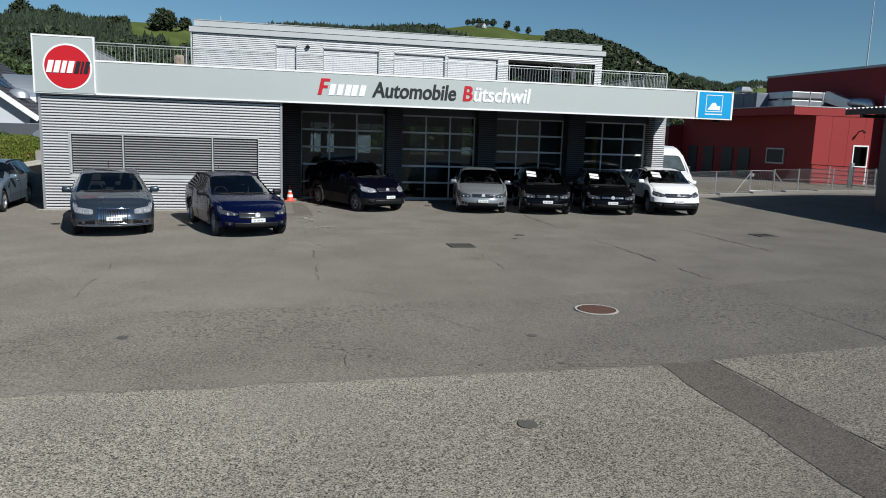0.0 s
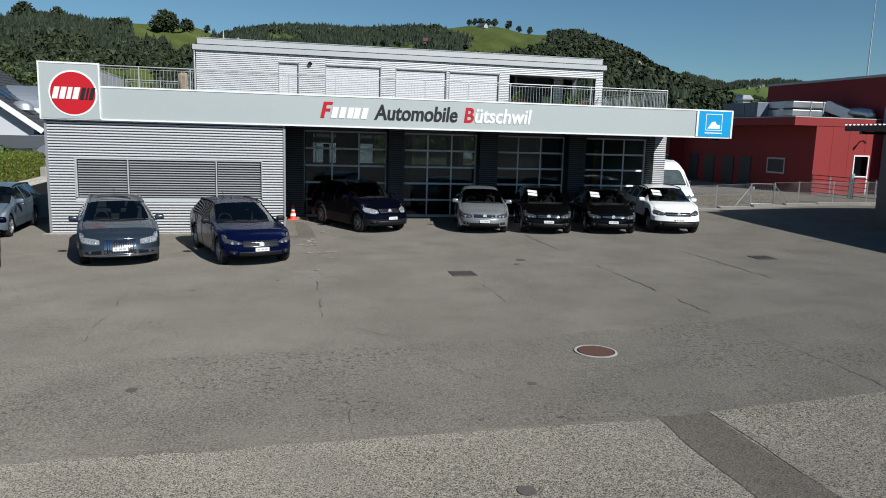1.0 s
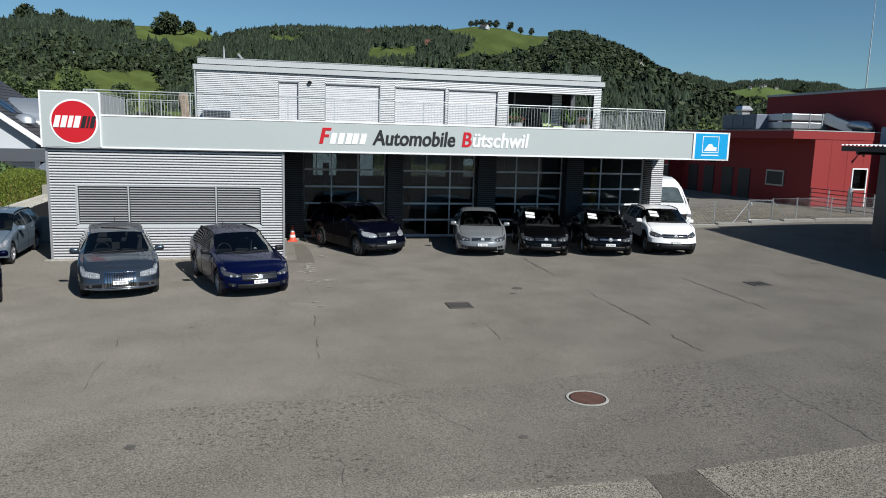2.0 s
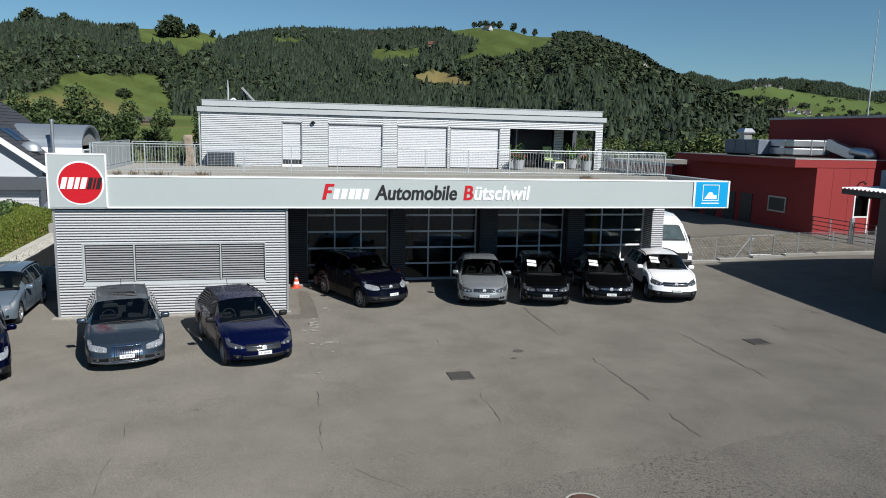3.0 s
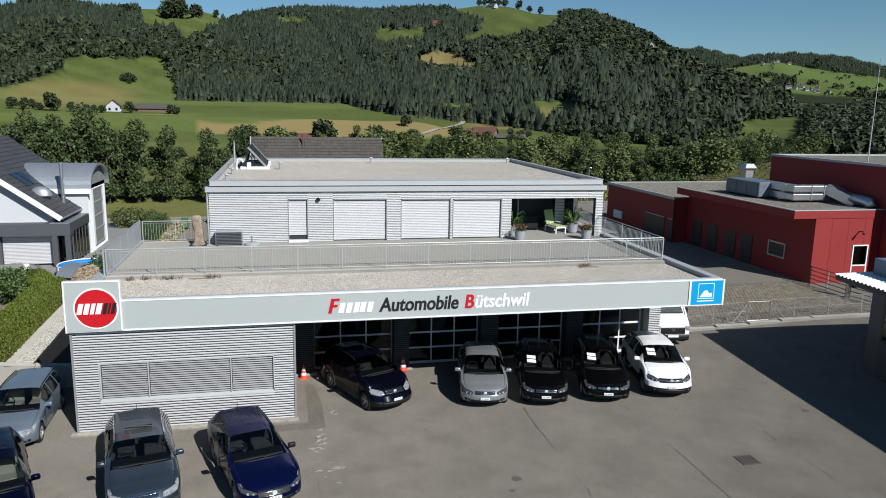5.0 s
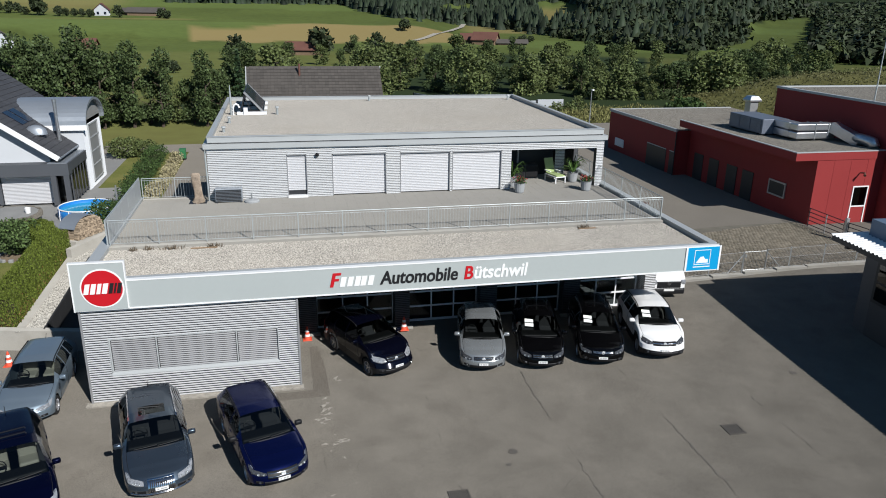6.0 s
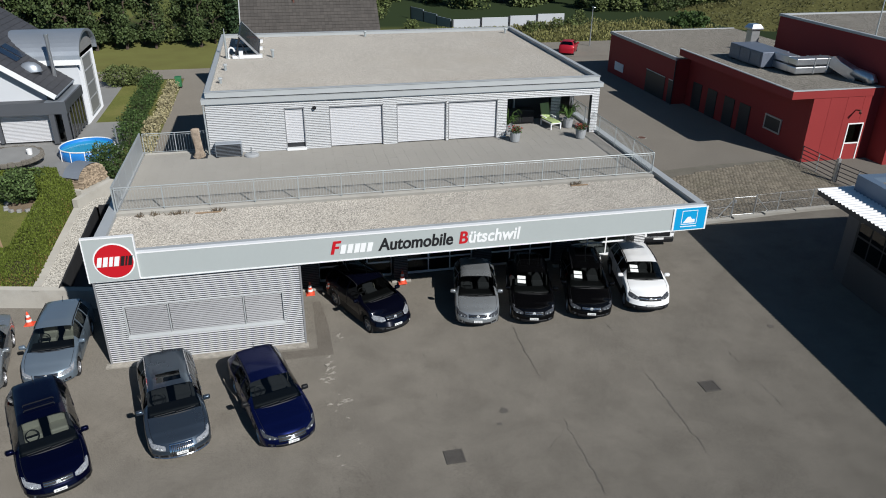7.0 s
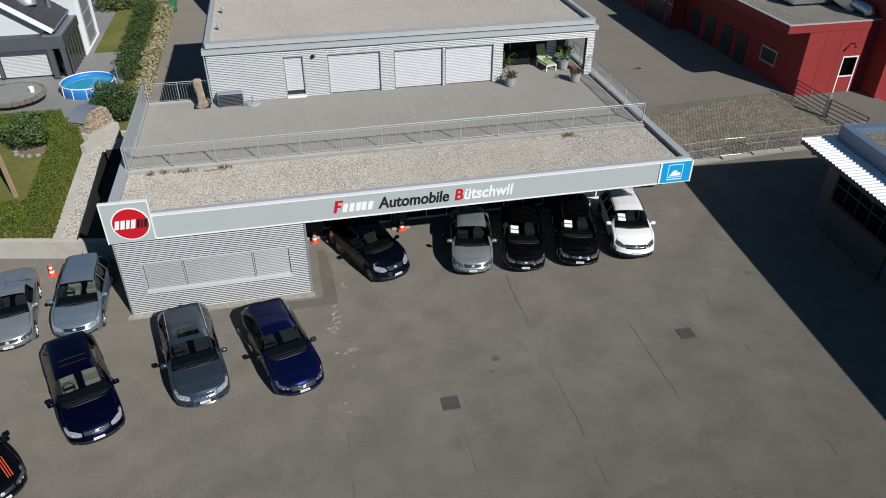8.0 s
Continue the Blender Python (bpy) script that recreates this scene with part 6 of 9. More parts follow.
        part("light_strip", bm, LAMP_REFLECTOR, hl)
    zp = lo + 0.42 * span
    if grille == "shield":
        g = facing("grille", [(u, 0.12, 0.99) if abs(u) < 0.36 else (u, 0.2, 0.95) for u in np.linspace(-0.4, 0.4, 11)], 0.014, PLASTIC, car, "tall dark grille with bright upright bars")
        for k in range(13):
            u = -0.37 + 0.74 * k / 12
            facing("grille_bar", [(u - 0.017, 0.16, 0.95), (u + 0.017, 0.16, 0.95)], 0.022, CHROME, g)
        facing("grille_rim", [(u, 0.94, 1.0) for u in np.linspace(-0.41, 0.41, 9)], 0.026, CHROME, g)
        facing("grille_rim", [(u, 0.1, 0.16) for u in np.linspace(-0.37, 0.37, 9)], 0.026, CHROME, g)
        for s in (-1, 1):
            facing("grille_rim", [(s * 0.39, 0.14, 0.97), (s * 0.42, 0.18, 0.95)], 0.026, CHROME, g)
        bm = bmesh.new()
        for k in range(4):
            lathe([(0.026, 0.0), (0.036, 0.008), (0.046, 0.0)], 14, bm=bm, m=pose(-0.105 + 0.07 * k, warp(0, -0.026, lo + 0.74 * span)[1], lo + 0.74 * span, 80, 0, 0))
        part("badge", bm, PLASTIC, g)
        facing("bumper_trim", spread(-0.97, 0.97, -0.02, 0.06, 15), 0.03, CHROME, car, "bright metal lower bumper strip")
        for s in (-1, 1):
            facing("air_intake", [(s * u, 0.12, 0.36 - 0.05 * k) for k, u in enumerate((0.5, 0.65, 0.8, 0.92))], 0.008, PLASTIC, car)
    else:
        gu, ga, gb = (0.56, 0.66, 0.88) if grille == "band" else (0.54, 0.5, 0.92) if grille == "wide" else (0.47, 0.7, 0.93) if grille == "bars" else (0.47, 0.76, 0.9)
        g = facing("grille", spread(-gu, gu, ga, gb), 0.01, PLASTIC, car, "dark grille with bright bars")
        n = {"wide": 2, "bars": 2, "chrome": 4}.get(grille, 1)
        for k in range(n):
            zc_ = ga + (gb - ga) * (k + 0.5) / n
            facing("grille_bar", spread(-gu + 0.01, gu - 0.01, zc_ - (0.016 if n > 1 else 0.03), zc_ + (0.016 if n > 1 else 0.03)), 0.018, CHROME, g, rows=1)
        zb_ = lo + (ga + gb) / 2 * span
        part("badge", lathe([(0.0, 0.004), (0.03, 0.004), (0.032, 0.014), (0.05, 0.014), (0.062, 0.006), (0.066, 0.0)], 18, m=pose(0, warp(0, -0.02, zb_)[1], zb_, 82, 0, 0)), BADGE, car, "plain satin badge")
        facing("lower_intake", spread(-0.66, 0.66, 0.0, 0.27), 0.008, PLASTIC, car, "dark lower air intake")
        for s in (-1, 1):
            facing("fog_lamp_recess", [(s * 0.7, 0.1, 0.3), (s * 0.8, 0.09, 0.32), (s * 0.92, 0.12, 0.32)], 0.007, PLASTIC, car)
    for s in (-1, 1):
        px, py, pz = warp(s * wn_ * 0.8, -0.012, lo + 0.2 * span)
        part("fog_light", lathe([(0.0, 0.012), (0.03, 0.01), (0.038, 0.0)], 12, m=pose(px, py, pz, 90, 0, s * 25)), LAMP_DARK, car)
    yp_ = warp(0.2, -0.035, zp)[1]
    pl = part("number_plate", one_box(-0.17, 0.17, yp_ - 0.008, yp_ + 0.012, zp - 0.045, zp + 0.045), PLATE, car, "white number plate with dark bars")
    for xa, xb in ((-0.12, -0.075), (-0.03, 0.04), (0.055, 0.12)):
        part("plate_bar", boxes((xa, xb, yp_ - 0.012, yp_ - 0.007, zp - 0.02, zp + 0.02)), PLATE_GREY, pl)
    # mirrors, handles, seams
    ym = f0 + cowl + 0.42
    wmir = section(cowl + 0.42)[4][0]
    for s in (-1, 1):
        bm = one_box(-0.02, 0.2, -0.07, 0.07, -0.06, 0.085, 0.045)
        box(bm, -0.1, 0.02, -0.03, 0.03, -0.07, -0.02)
        ob = part("wing_mirror", bm, mirror or paint, car, smooth=True, m=pose(s * (wmir + 0.03), ym, zc + 0.04, 0, 0, 0 if s > 0 else 180))
        if len(windows) >= 2:
            for yh in (windows[0][1] - 0.18, min(windows[1][1] - 0.15, wheels[1] - 0.1)):
                sx = section(yh)
                part("door_handle", one_box(s * sx[3][0] - 0.018, s * sx[3][0] + 0.018, f0 + yh - 0.1, f0 + yh + 0.08, sx[3][1] - 0.05, sx[3][1] - 0.02, 0.006), paint, car)
    for s in (-1, 1):
        for ysm in ([wheels[0] + reach + 0.12] + [w[1] + 0.03 for w in windows[:2]] if len(windows) >= 2 else []):
            bm = bmesh.new()
            tube(bm, [warp(s * (x + 0.001), ysm, z) for x, z in section(ysm)[0:5]], 0.006, 4)
            part("door_seam", bm, PLASTIC, car)
        bm = bmesh.new()
        tube(bm, [warp(s * (section(y)[6][0] + 0.002), y, section(y)[6][1] + 0.002) for y in np.linspace(0.06, cowl - 0.03, 9)], 0.006, 4)
        part("bonnet_seam", bm, PLASTIC, car)
    bm = bmesh.new()
    tube(bm, [warp(x * section(cowl - 0.03)[6][0], cowl - 0.03, tops(cowl - 0.03) - 0.05 * x * x + 0.002) for x in np.linspace(-1, 1, 9)], 0.02, 4)
    part("cowl_seam", bm, PLASTIC, car)
    for x0, x1 in ((-0.6, 0.02), (0.04, 0.62)):
        bm = bmesh.new()
        ya, yb = cowl + 0.03, cowl + 0.06
        tube(bm, [warp(x0 + (x1 - x0) * k / 4, ya + (yb - ya) * k / 4, tops(ya + (yb - ya) * k / 4) + 0.006 - 0.05 * (x0 + (x1 - x0) * k / 4) ** 2) for k in range(5)], 0.012, 4)
        part("wiper", bm, RUBBER, car)
    if rails:
        for s in (-1, 1):
            bm = bmesh.new()
            ys = np.linspace(roof_front + 0.1, roof_rear - 0.15, 8)
            pts = [(s * section(y)[6][0] * 0.97, f0 + y, section(y)[6][1] + 0.055) for y in ys]
            first, last = pts[0], pts[-1]
            tube(bm, [(first[0], first[1] - 0.08, first[2] - 0.06)] + pts + [(last[0], last[1] + 0.08, last[2] - 0.06)], 0.02, 6)
            part("roof_rail", bm, rails, car)
    if papers:
        yp = roof_front - 0.22
        slope = (tops(roof_front) - tops(cowl)) / (roof_front - cowl)
        for k in range(2):
            yk = yp - 0.185 * k
            bm = boxes((-0.17, 0.17, -0.08, 0.08, 0.0, 0.006))
            part("price_sheet", bm, PAPER, car, "white price sheet behind the windscreen", m=pose(-0.42 , f0 + yk - 0.02, tops(yk) + 0.004 - 0.012, math.degrees(math.atan(slope)), 5, 0))
    if boards:
        bm = bmesh.new()
        for yy in (0.45, 0.75):
            yb = roof_front + yy
            tube(bm, [(-0.42, f0 + yb, tops(yb) + 0.0), (-0.4, f0 + yb, tops(yb) + 0.05), (0.4, f0 + yb, tops(yb) + 0.05), (0.42, f0 + yb, tops(yb) + 0.0)], 0.018, 5)
        part("roof_bar", bm, PLASTIC, car)
    if stripes:
        for k in range(3):
            bm = bmesh.new()
            tube(bm, [(half * 0.55 - 0.07 * k + 0.1 * (y - 0.3), f0 + y, section(y)[8][1] + 0.02) for y in np.linspace(0.3, cowl - 0.1, 8)], 0.016, 4)
            part("bonnet_stripe", bm, CONE_RED, car, "red bonnet stripe")
    bm = bmesh.new()
    tube(bm, [(0, f0 + roof_rear - 0.2, tops(roof_rear - 0.2)), (0, f0 + roof_rear - 0.05, tops(roof_rear - 0.2) + 0.16)], 0.008, 4)
    part("aerial", bm, PLASTIC, car)
    return car


def estate(L, H, cowl=1.22, hood=0.8, cowl_z=1.0):
    cowl -= 0.06
    return dict(top=[(0, hood - 0.055), (0.04, hood - 0.03), (0.13, hood + 0.0), (0.28, hood + 0.03), (0.5, hood + 0.09), (cowl, cowl_z), (cowl + 0.94, H - 0.05), (cowl + 1.4, H), (cowl + 2.0, H - 0.005), (L - 0.7, H - 0.04), (L - 0.5, H - 0.07), (L - 0.12, 1.08), (L - 0.04, 0.95), (L, 0.72)],
                belt=[(0, hood - 0.09), (0.12, hood - 0.06), (0.3, hood - 0.02), (cowl, cowl_z - 0.03), (L - 0.6, cowl_z + 0.03), (L, 0.97)],
                cowl=cowl, roof_front=cowl + 0.94, roof_rear=L - 0.5, glass_rear=L - 0.16)


def saloon(L, H, cowl=1.25, hood=0.76, cowl_z=0.95):
    return dict(top=[(0, hood - 0.055), (0.04, hood - 0.03), (0.13, hood + 0.0), (0.28, hood + 0.03), (0.5, hood + 0.08), (cowl, cowl_z), (cowl + 0.92, H - 0.05), (cowl + 1.3, H), (cowl + 1.75, H - 0.04), (L - 1.05, 1.05), (L - 0.5, 1.02), (L - 0.06, 0.98), (L, 0.72)],
                belt=[(0, hood - 0.09), (0.12, hood - 0.06), (0.3, hood - 0.02), (cowl, cowl_z - 0.03), (L - 0.7, cowl_z + 0.03), (L, 0.93)],
                cowl=cowl, roof_front=cowl + 0.92, roof_rear=cowl + 1.75, glass_rear=L - 1.05)


def suv(L, H, cowl=1.12, hood=0.95, cowl_z=1.13):
    return dict(top=[(0, hood - 0.055), (0.04, hood - 0.03), (0.13, hood + 0.0), (0.28, hood + 0.03), (0.5, hood + 0.07), (cowl, cowl_z), (cowl + 0.84, H - 0.06), (cowl + 1.3, H), (cowl + 2.0, H - 0.01), (L - 0.6, H - 0.08), (L - 0.45, H - 0.12), (L - 0.12, 1.15), (L - 0.04, 1.05), (L, 0.75)],
                belt=[(0, hood - 0.09), (0.12, hood - 0.06), (0.3, hood - 0.02), (cowl, cowl_z - 0.03), (L - 0.5, cowl_z + 0.04), (L, 1.02)],
                cowl=cowl, roof_front=cowl + 0.84, roof_rear=L - 0.45, glass_rear=L - 0.14)


def parked(front_left, front_right, L):
    """The pose of a car from the ground places under its two front corners."""
    a, b = Vector((*front_left, 0)), Vector((*front_right, 0))
    across = (b - a).normalized()
    back = Vector((-across.y, across.x, 0))
    mid = (a + b) / 2 + back * (L / 2 - 0.3)
    return pose(mid.x, mid.y, float(ground_z(mid.x, mid.y)), 0, 0, math.degrees(math.atan2(across.y, across.x)))


# ---- parked cars ----
STEEL_BLUE = car_paint("grey_blue_metallic", (0.075, 0.098, 0.128), 0.75, 0.28)
NAVY = car_paint("royal_blue_metallic", (0.004, 0.008, 0.055), 0.6, 0.22, 0.14)
DEEP_NAVY = car_paint("dark_navy_metallic", (0.0015, 0.0025, 0.018), 0.5, 0.22, 0.18)
BLACK_BLUE = car_paint("blue_black_metallic", (0.002, 0.0025, 0.008), 0.2, 0.16, 0.5)
BLACK_PAINT = car_paint("black_paint", (0.0025, 0.0025, 0.003), 0.1, 0.14, 0.5)
SILVER = car_paint("silver_metallic", (0.35, 0.37, 0.385), 0.6, 0.27)
PALE_SILVER = car_paint("pale_blue_silver", (0.2, 0.25, 0.3), 0.5, 0.32)
WHITE_PAINT = car_paint("white_paint", (0.78, 0.78, 0.78), 0.0)
RED_PAINT = car_paint("red_paint", (0.4, 0.015, 0.03), 0.2)

build_car("estate_car", "grey-blue metallic estate car with silver roof rails and open sunroof", "car", parked((2.2, -5.88), (3.97, -5.49), 4.85), STEEL_BLUE, 4.85, 1.87, 1.5,
          **estate(4.85, 1.46, 1.3), bright_lamps=True, wheels=(0.95, 3.78), windows=[(1.75, 2.62), (2.7, 3.5), (3.58, 4.18)], radius=0.35, clad=CLADDING_GREY, rails=CHROME, sunroof=(2.42, 2.9), grille="shield")
build_car("estate_car", "royal blue estate car with black trim and silver grille", "car", parked((5.6, -6.1), (7.28, -5.6), 4.7), NAVY, 4.7, 1.82, 1.46,
          **estate(4.7, 1.45, 1.35, 0.78, 0.98), wheels=(0.85, 3.69), windows=[(1.8, 2.62), (2.7, 3.45), (3.52, 4.0)], radius=0.34, rails=PLASTIC, mirror=PLASTIC, grille="wide")
build_car("suv_car", "blue-black compact off-road car with silver wheels", "car", parked((9.98, -0.15), (11.5, 0.55), 4.43), BLACK_BLUE, 4.43, 1.81, 1.68,
          **suv(4.43, 1.64), bright_lamps=True, wheels=(0.87, 3.47), windows=[(1.6, 2.4), (2.48, 3.25), (3.33, 3.85)], radius=0.35, rails=PLASTIC, clad=PLASTIC)
build_car("hatchback_car", "silver metallic five-door hatchback car", "car", parked((13.3, -0.0), (15.05, -0.36), 4.25), SILVER, 4.25, 1.78, 1.48,
          **estate(4.25, 1.48, 1.12, 0.8, 1.0), wheels=(0.88, 3.46), windows=[(1.6, 2.42), (2.5, 3.25)], radius=0.32)
build_car("estate_car", "black compact family car with price sheets in the windscreen", "car", parked((15.65, -0.25), (17.33, -0.65), 4.4), BLACK_PAINT, 4.4, 1.8, 1.5,
          **estate(4.4, 1.55, 1.12, 0.82, 1.02), wheels=(0.88, 3.5), windows=[(1.6, 2.45), (2.53, 3.3), (3.38, 3.8)], radius=0.33, papers=True)
build_car("estate_car", "black estate car with a bright chrome grille and price sheets", "car", parked((18.1, -0.3), (19.85, -0.78), 4.77), BLACK_PAINT, 4.77, 1.83, 1.5,
          **estate(4.77, 1.5, 1.22, 0.8, 1.0), wheels=(0.9, 3.69), windows=[(1.72, 2.6), (2.68, 3.45), (3.53, 4.05)], radius=0.34, papers=True, rails=PLASTIC, grille="chrome")
build_car("suv_car", "white compact off-road car with price sheets and black roof rails", "car", parked((20.74, -0.35), (22.54, -0.72), 4.49), WHITE_PAINT, 4.49, 1.84, 1.66,
          **suv(4.49, 1.63), wheels=(0.9, 3.58), windows=[(1.62, 2.45), (2.53, 3.3), (3.38, 3.9)], radius=0.36, papers=True, rails=PLASTIC, clad=PLASTIC, grille="band")
build_car("estate_car", "dark navy estate car with black roof bars", "car", parked((-1.13, -6.95), (0.62, -6.28), 4.85), DEEP_NAVY, 4.85, 1.84, 1.58,
          **estate(4.85, 1.58, 1.25, 0.84, 1.02), bright_lamps=True, wheels=(0.95, 3.6), windows=[(1.72, 2.55), (2.63, 3.4), (3.48, 4.0)], radius=0.34, boards=True, seats=SEAT_PALE, clad=PLASTIC)
build_car("estate_car", "pale silver-blue estate car with dark roof rails", "car", parked((-2.8, -1.06), (-1.0, -0.98), 4.65), PALE_SILVER, 4.6, 1.8, 1.48,
          **estate(4.6, 1.46, 1.2, 0.78, 0.98), bright_lamps=True, wheels=(0.92, 3.6), windows=[(1.66, 2.5), (2.58, 3.3), (3.38, 3.85)], radius=0.32, rails=PLASTIC, seats=SEAT_PALE)
build_car("coupe_car", "silver metallic two-door coupe parked at the low wall", "car", parked((-5.1, -1.4), (-3.4, -1.1), 4.5), SILVER, 4.5, 1.76, 1.38,
          **saloon(4.5, 1.36, 1.2), wheels=(0.9, 3.5), windows=[(1.7, 2.75)], radius=0.32)
build_car("sports_car", "black sports car with red stripes on the bonnet", "car", parked((-3.4, -9.2), (-2.0, -8.0), 4.3), BLACK_PAINT, 4.3, 1.8, 1.35,
          **saloon(4.3, 1.3, 1.2), wheels=(0.88, 3.4), windows=[(1.7, 2.7)], radius=0.32, stripes=True)
build_car("small_car", "small red hatchback parked behind the red building", "car", pose(38.5, 52.3, float(ground_z(38.5, 52.3)), 0, 0, 150), RED_PAINT, 3.6, 1.66, 1.5,
          **estate(3.6, 1.47, 0.95, 0.8, 1.0), wheels=(0.7, 2.95), windows=[(1.35, 2.1), (2.18, 2.8)], radius=0.3)


def build_van(m):
    van = thing("van", "white high-roofed panel van with a black grille", "van", m, group="parked cars")
    W, L = 2.05, 5.6
    prof = [(0.06, 0.35), (0.0, 0.5), (0.0, 0.86), (0.05, 1.0), (0.17, 1.11), (0.4, 1.22), (0.68, 1.31), (0.95, 1.37), (1.62, 2.1), (1.74, 2.22), (1.92, 2.34), (2.2, 2.45), (2.7, 2.52), (4.0, 2.54), (L - 0.15, 2.5), (L - 0.03, 2.4), (L, 2.2), (L, 0.35)]

    def half(y, z):
        nose = 0.78 + 0.22 * math.sin(min(1.0, y / 0.85) * math.pi / 2)
        return W / 2 * nose * (1 if z < 1.25 else 1 - 0.085 * (z - 1.25) - 0.06 * max(0, z - 2.1))

    bm = bmesh.new()
    a = [bm.verts.new((-half(y, z), y - L / 2, z)) for y, z in prof]
    b = [bm.verts.new((-v.co.x, v.co.y, v.co.z)) for v in a]
    bm.faces.new(list(reversed(a)))
    bm.faces.new(b)
    for i in range(len(a)):
        j = (i + 1) % len(a)
        bm.faces.new((a[i], a[j], b[j], b[i]))
    bmesh.ops.bevel(bm, geom=[e for e in bm.edges if e.verts[0].co.x * e.verts[1].co.x > 0 and max(e.verts[0].co.z, e.verts[1].co.z) > 0.6 and e.calc_length() > 0.05], offset=0.12, segments=4, affect="EDGES", clamp_overlap=True)
    part("body", bm, WHITE_PAINT, van)
    f0 = -L / 2
    ang = math.degrees(math.atan2(2.1 - 1.37, 0.67))
    lean = pose(0, f0 + 0.95, 1.37, ang - 90, 0, 0)
    outline = [(-0.86, 0.05), (-0.8, 0.02), (0.8, 0.02), (0.86, 0.05), (0.86, 0.1), (0.77, 0.86), (0.73, 0.93), (0.6, 0.97), (-0.6, 0.97), (-0.73, 0.93), (-0.77, 0.86), (-0.86, 0.1)]
    bm = bmesh.new()
    prism(bm, outline, -0.012, 0.02, lean)
    screen = part("windscreen", bm, PLASTIC, van, "greenish windscreen with a black edge")
    bm = bmesh.new()
    prism(bm, [(x * 0.955, 0.5 + (z - 0.48) * 0.9) for x, z in outline], -0.016, -0.008, lean)
    part("glass", bm, VAN_GLASS, screen)
    for x, r in ((-0.35, 12), (0.3, 12)):
        part("wiper", box(bmesh.new(), -0.01, 0.5, -0.03, -0.018, 0.04, 0.055, 0.0, lean @ pose(x - 0.1, 0, 0, 0, -r, 0)), PLASTIC, screen)
    for s in (-1, 1):
        bm = bmesh.new()
        prism(bm, [(f0 + 1.2, 1.4), (f0 + 2.25, 1.4), (f0 + 2.25, 1.98), (f0 + 1.78, 1.98)], -0.006, 0.006, pose(s * 0.985, 0, 0, 0, 0, 90) @ pose(0, 0, 0, 0, 0, 0))
        part("side_window", bm, SOLAR, van)
        part("headlight", one_box(s * 0.72 - 0.12, s * 0.72 + 0.12, f0 - 0.012, f0 + 0.24, 0.8, 1.03, 0.05), LAMP_GLASS, van)
        bm = one_box(-0.04, 0.2, -0.07, 0.07, -0.16, 0.16, 0.05)
        part("wing_mirror", bm, PLASTIC, van, m=pose(s * 1.05, f0 + 1.35, 1.45, 0, 0, 0 if s > 0 else 180))
    part("grille", one_box(-0.6, 0.6, f0 - 0.03, f0 + 0.08, 0.64, 0.96, 0.03), PLASTIC, van)
    part("bumper", one_box(-0.83, 0.83, f0 - 0.05, f0 + 0.3, 0.3, 0.64, 0.1), PLASTIC, van, "black plastic bumper")
    p = part("number_plate", one_box(-0.26, 0.26, f0 - 0.08, f0 - 0.062, 0.5, 0.61), PLATE, van)
    part("badge", lathe([(0, 0.012), (0.1, 0.01), (0.1, 0)], 16, m=pose(0, f0 - 0.03, 0.88, 90, 0, 0)), CHROME, van)
    tyre, rim = wheel_meshes(0.35, 0.23, 5)
    for yw in (0.95, 4.4):
        for s in (-1, 1):
            o = piece("wheel", tyre, van, pose(s * 0.93, f0 + yw, 0.35, 0, 0, 0 if s > 0 else 180))
            r = new("rim", rim)
            r.parent = o
    return van


build_van(parked((24.1, 5.65), (26.05, 5.4), 5.6))


# ---- small things on the lot and terrace ----
def traffic_cone(x, y, z=0.0):
    c = thing("traffic_cone", "orange and white traffic cone on a square foot", "traffic cone", pose(x, y, z), group="traffic cones")
    part("foot", one_box(-0.19, 0.19, -0.19, 0.19, 0, 0.035, 0.01), CONE_RED, c)
    part("cone", lathe([(0.14, 0.035), (0.115, 0.15), (0.075, 0.38), (0.035, 0.58), (0.02, 0.6), (0, 0.6)], 16), CONE_RED, c)
    part("white_band", lathe([(0.117, 0.16), (0.1, 0.26), (0.094, 0.26)], 16), WHITE, c)
    part("white_band", lathe([(0.081, 0.365), (0.063, 0.46), (0.058, 0.46)], 16), WHITE, c)


traffic_cone(7.58, 3.95)
traffic_cone(11.75, 4.05, 0.07)
traffic_cone(-3.85, 3.7)

log = thing("tree_trunk_post", "upright peeled tree trunk on a small base beside the railing", "log", pose(2.92, 10.52, TERRACE))
bm = lathe([(0.3, 0), (0.25, 0.1), (0.2, 0.3), (0.185, 0.55), (0.2, 0.8), (0.21, 1.1), (0.195, 1.36), (0.15, 1.4), (0, 1.41)], 18)
for v in bm.verts:
    turn_at = math.atan2(v.co.y, v.co.x)
    swell = 1 + 0.09 * math.sin(3 * turn_at + 4 * v.co.z) + 0.05 * math.sin(7 * turn_at - 2 * v.co.z)
    v.co.x = v.co.x * swell + 0.03 * math.sin(v.co.z * 4)
    v.co.y *= swell
part("log", bm, LOG_WOOD, log, smooth=True)
part("base", boxes((-0.4, 0.4, -0.3, 0.3, 0, 0.02)), DARK_METAL, log)
log.location.z = TERRACE + 0.001

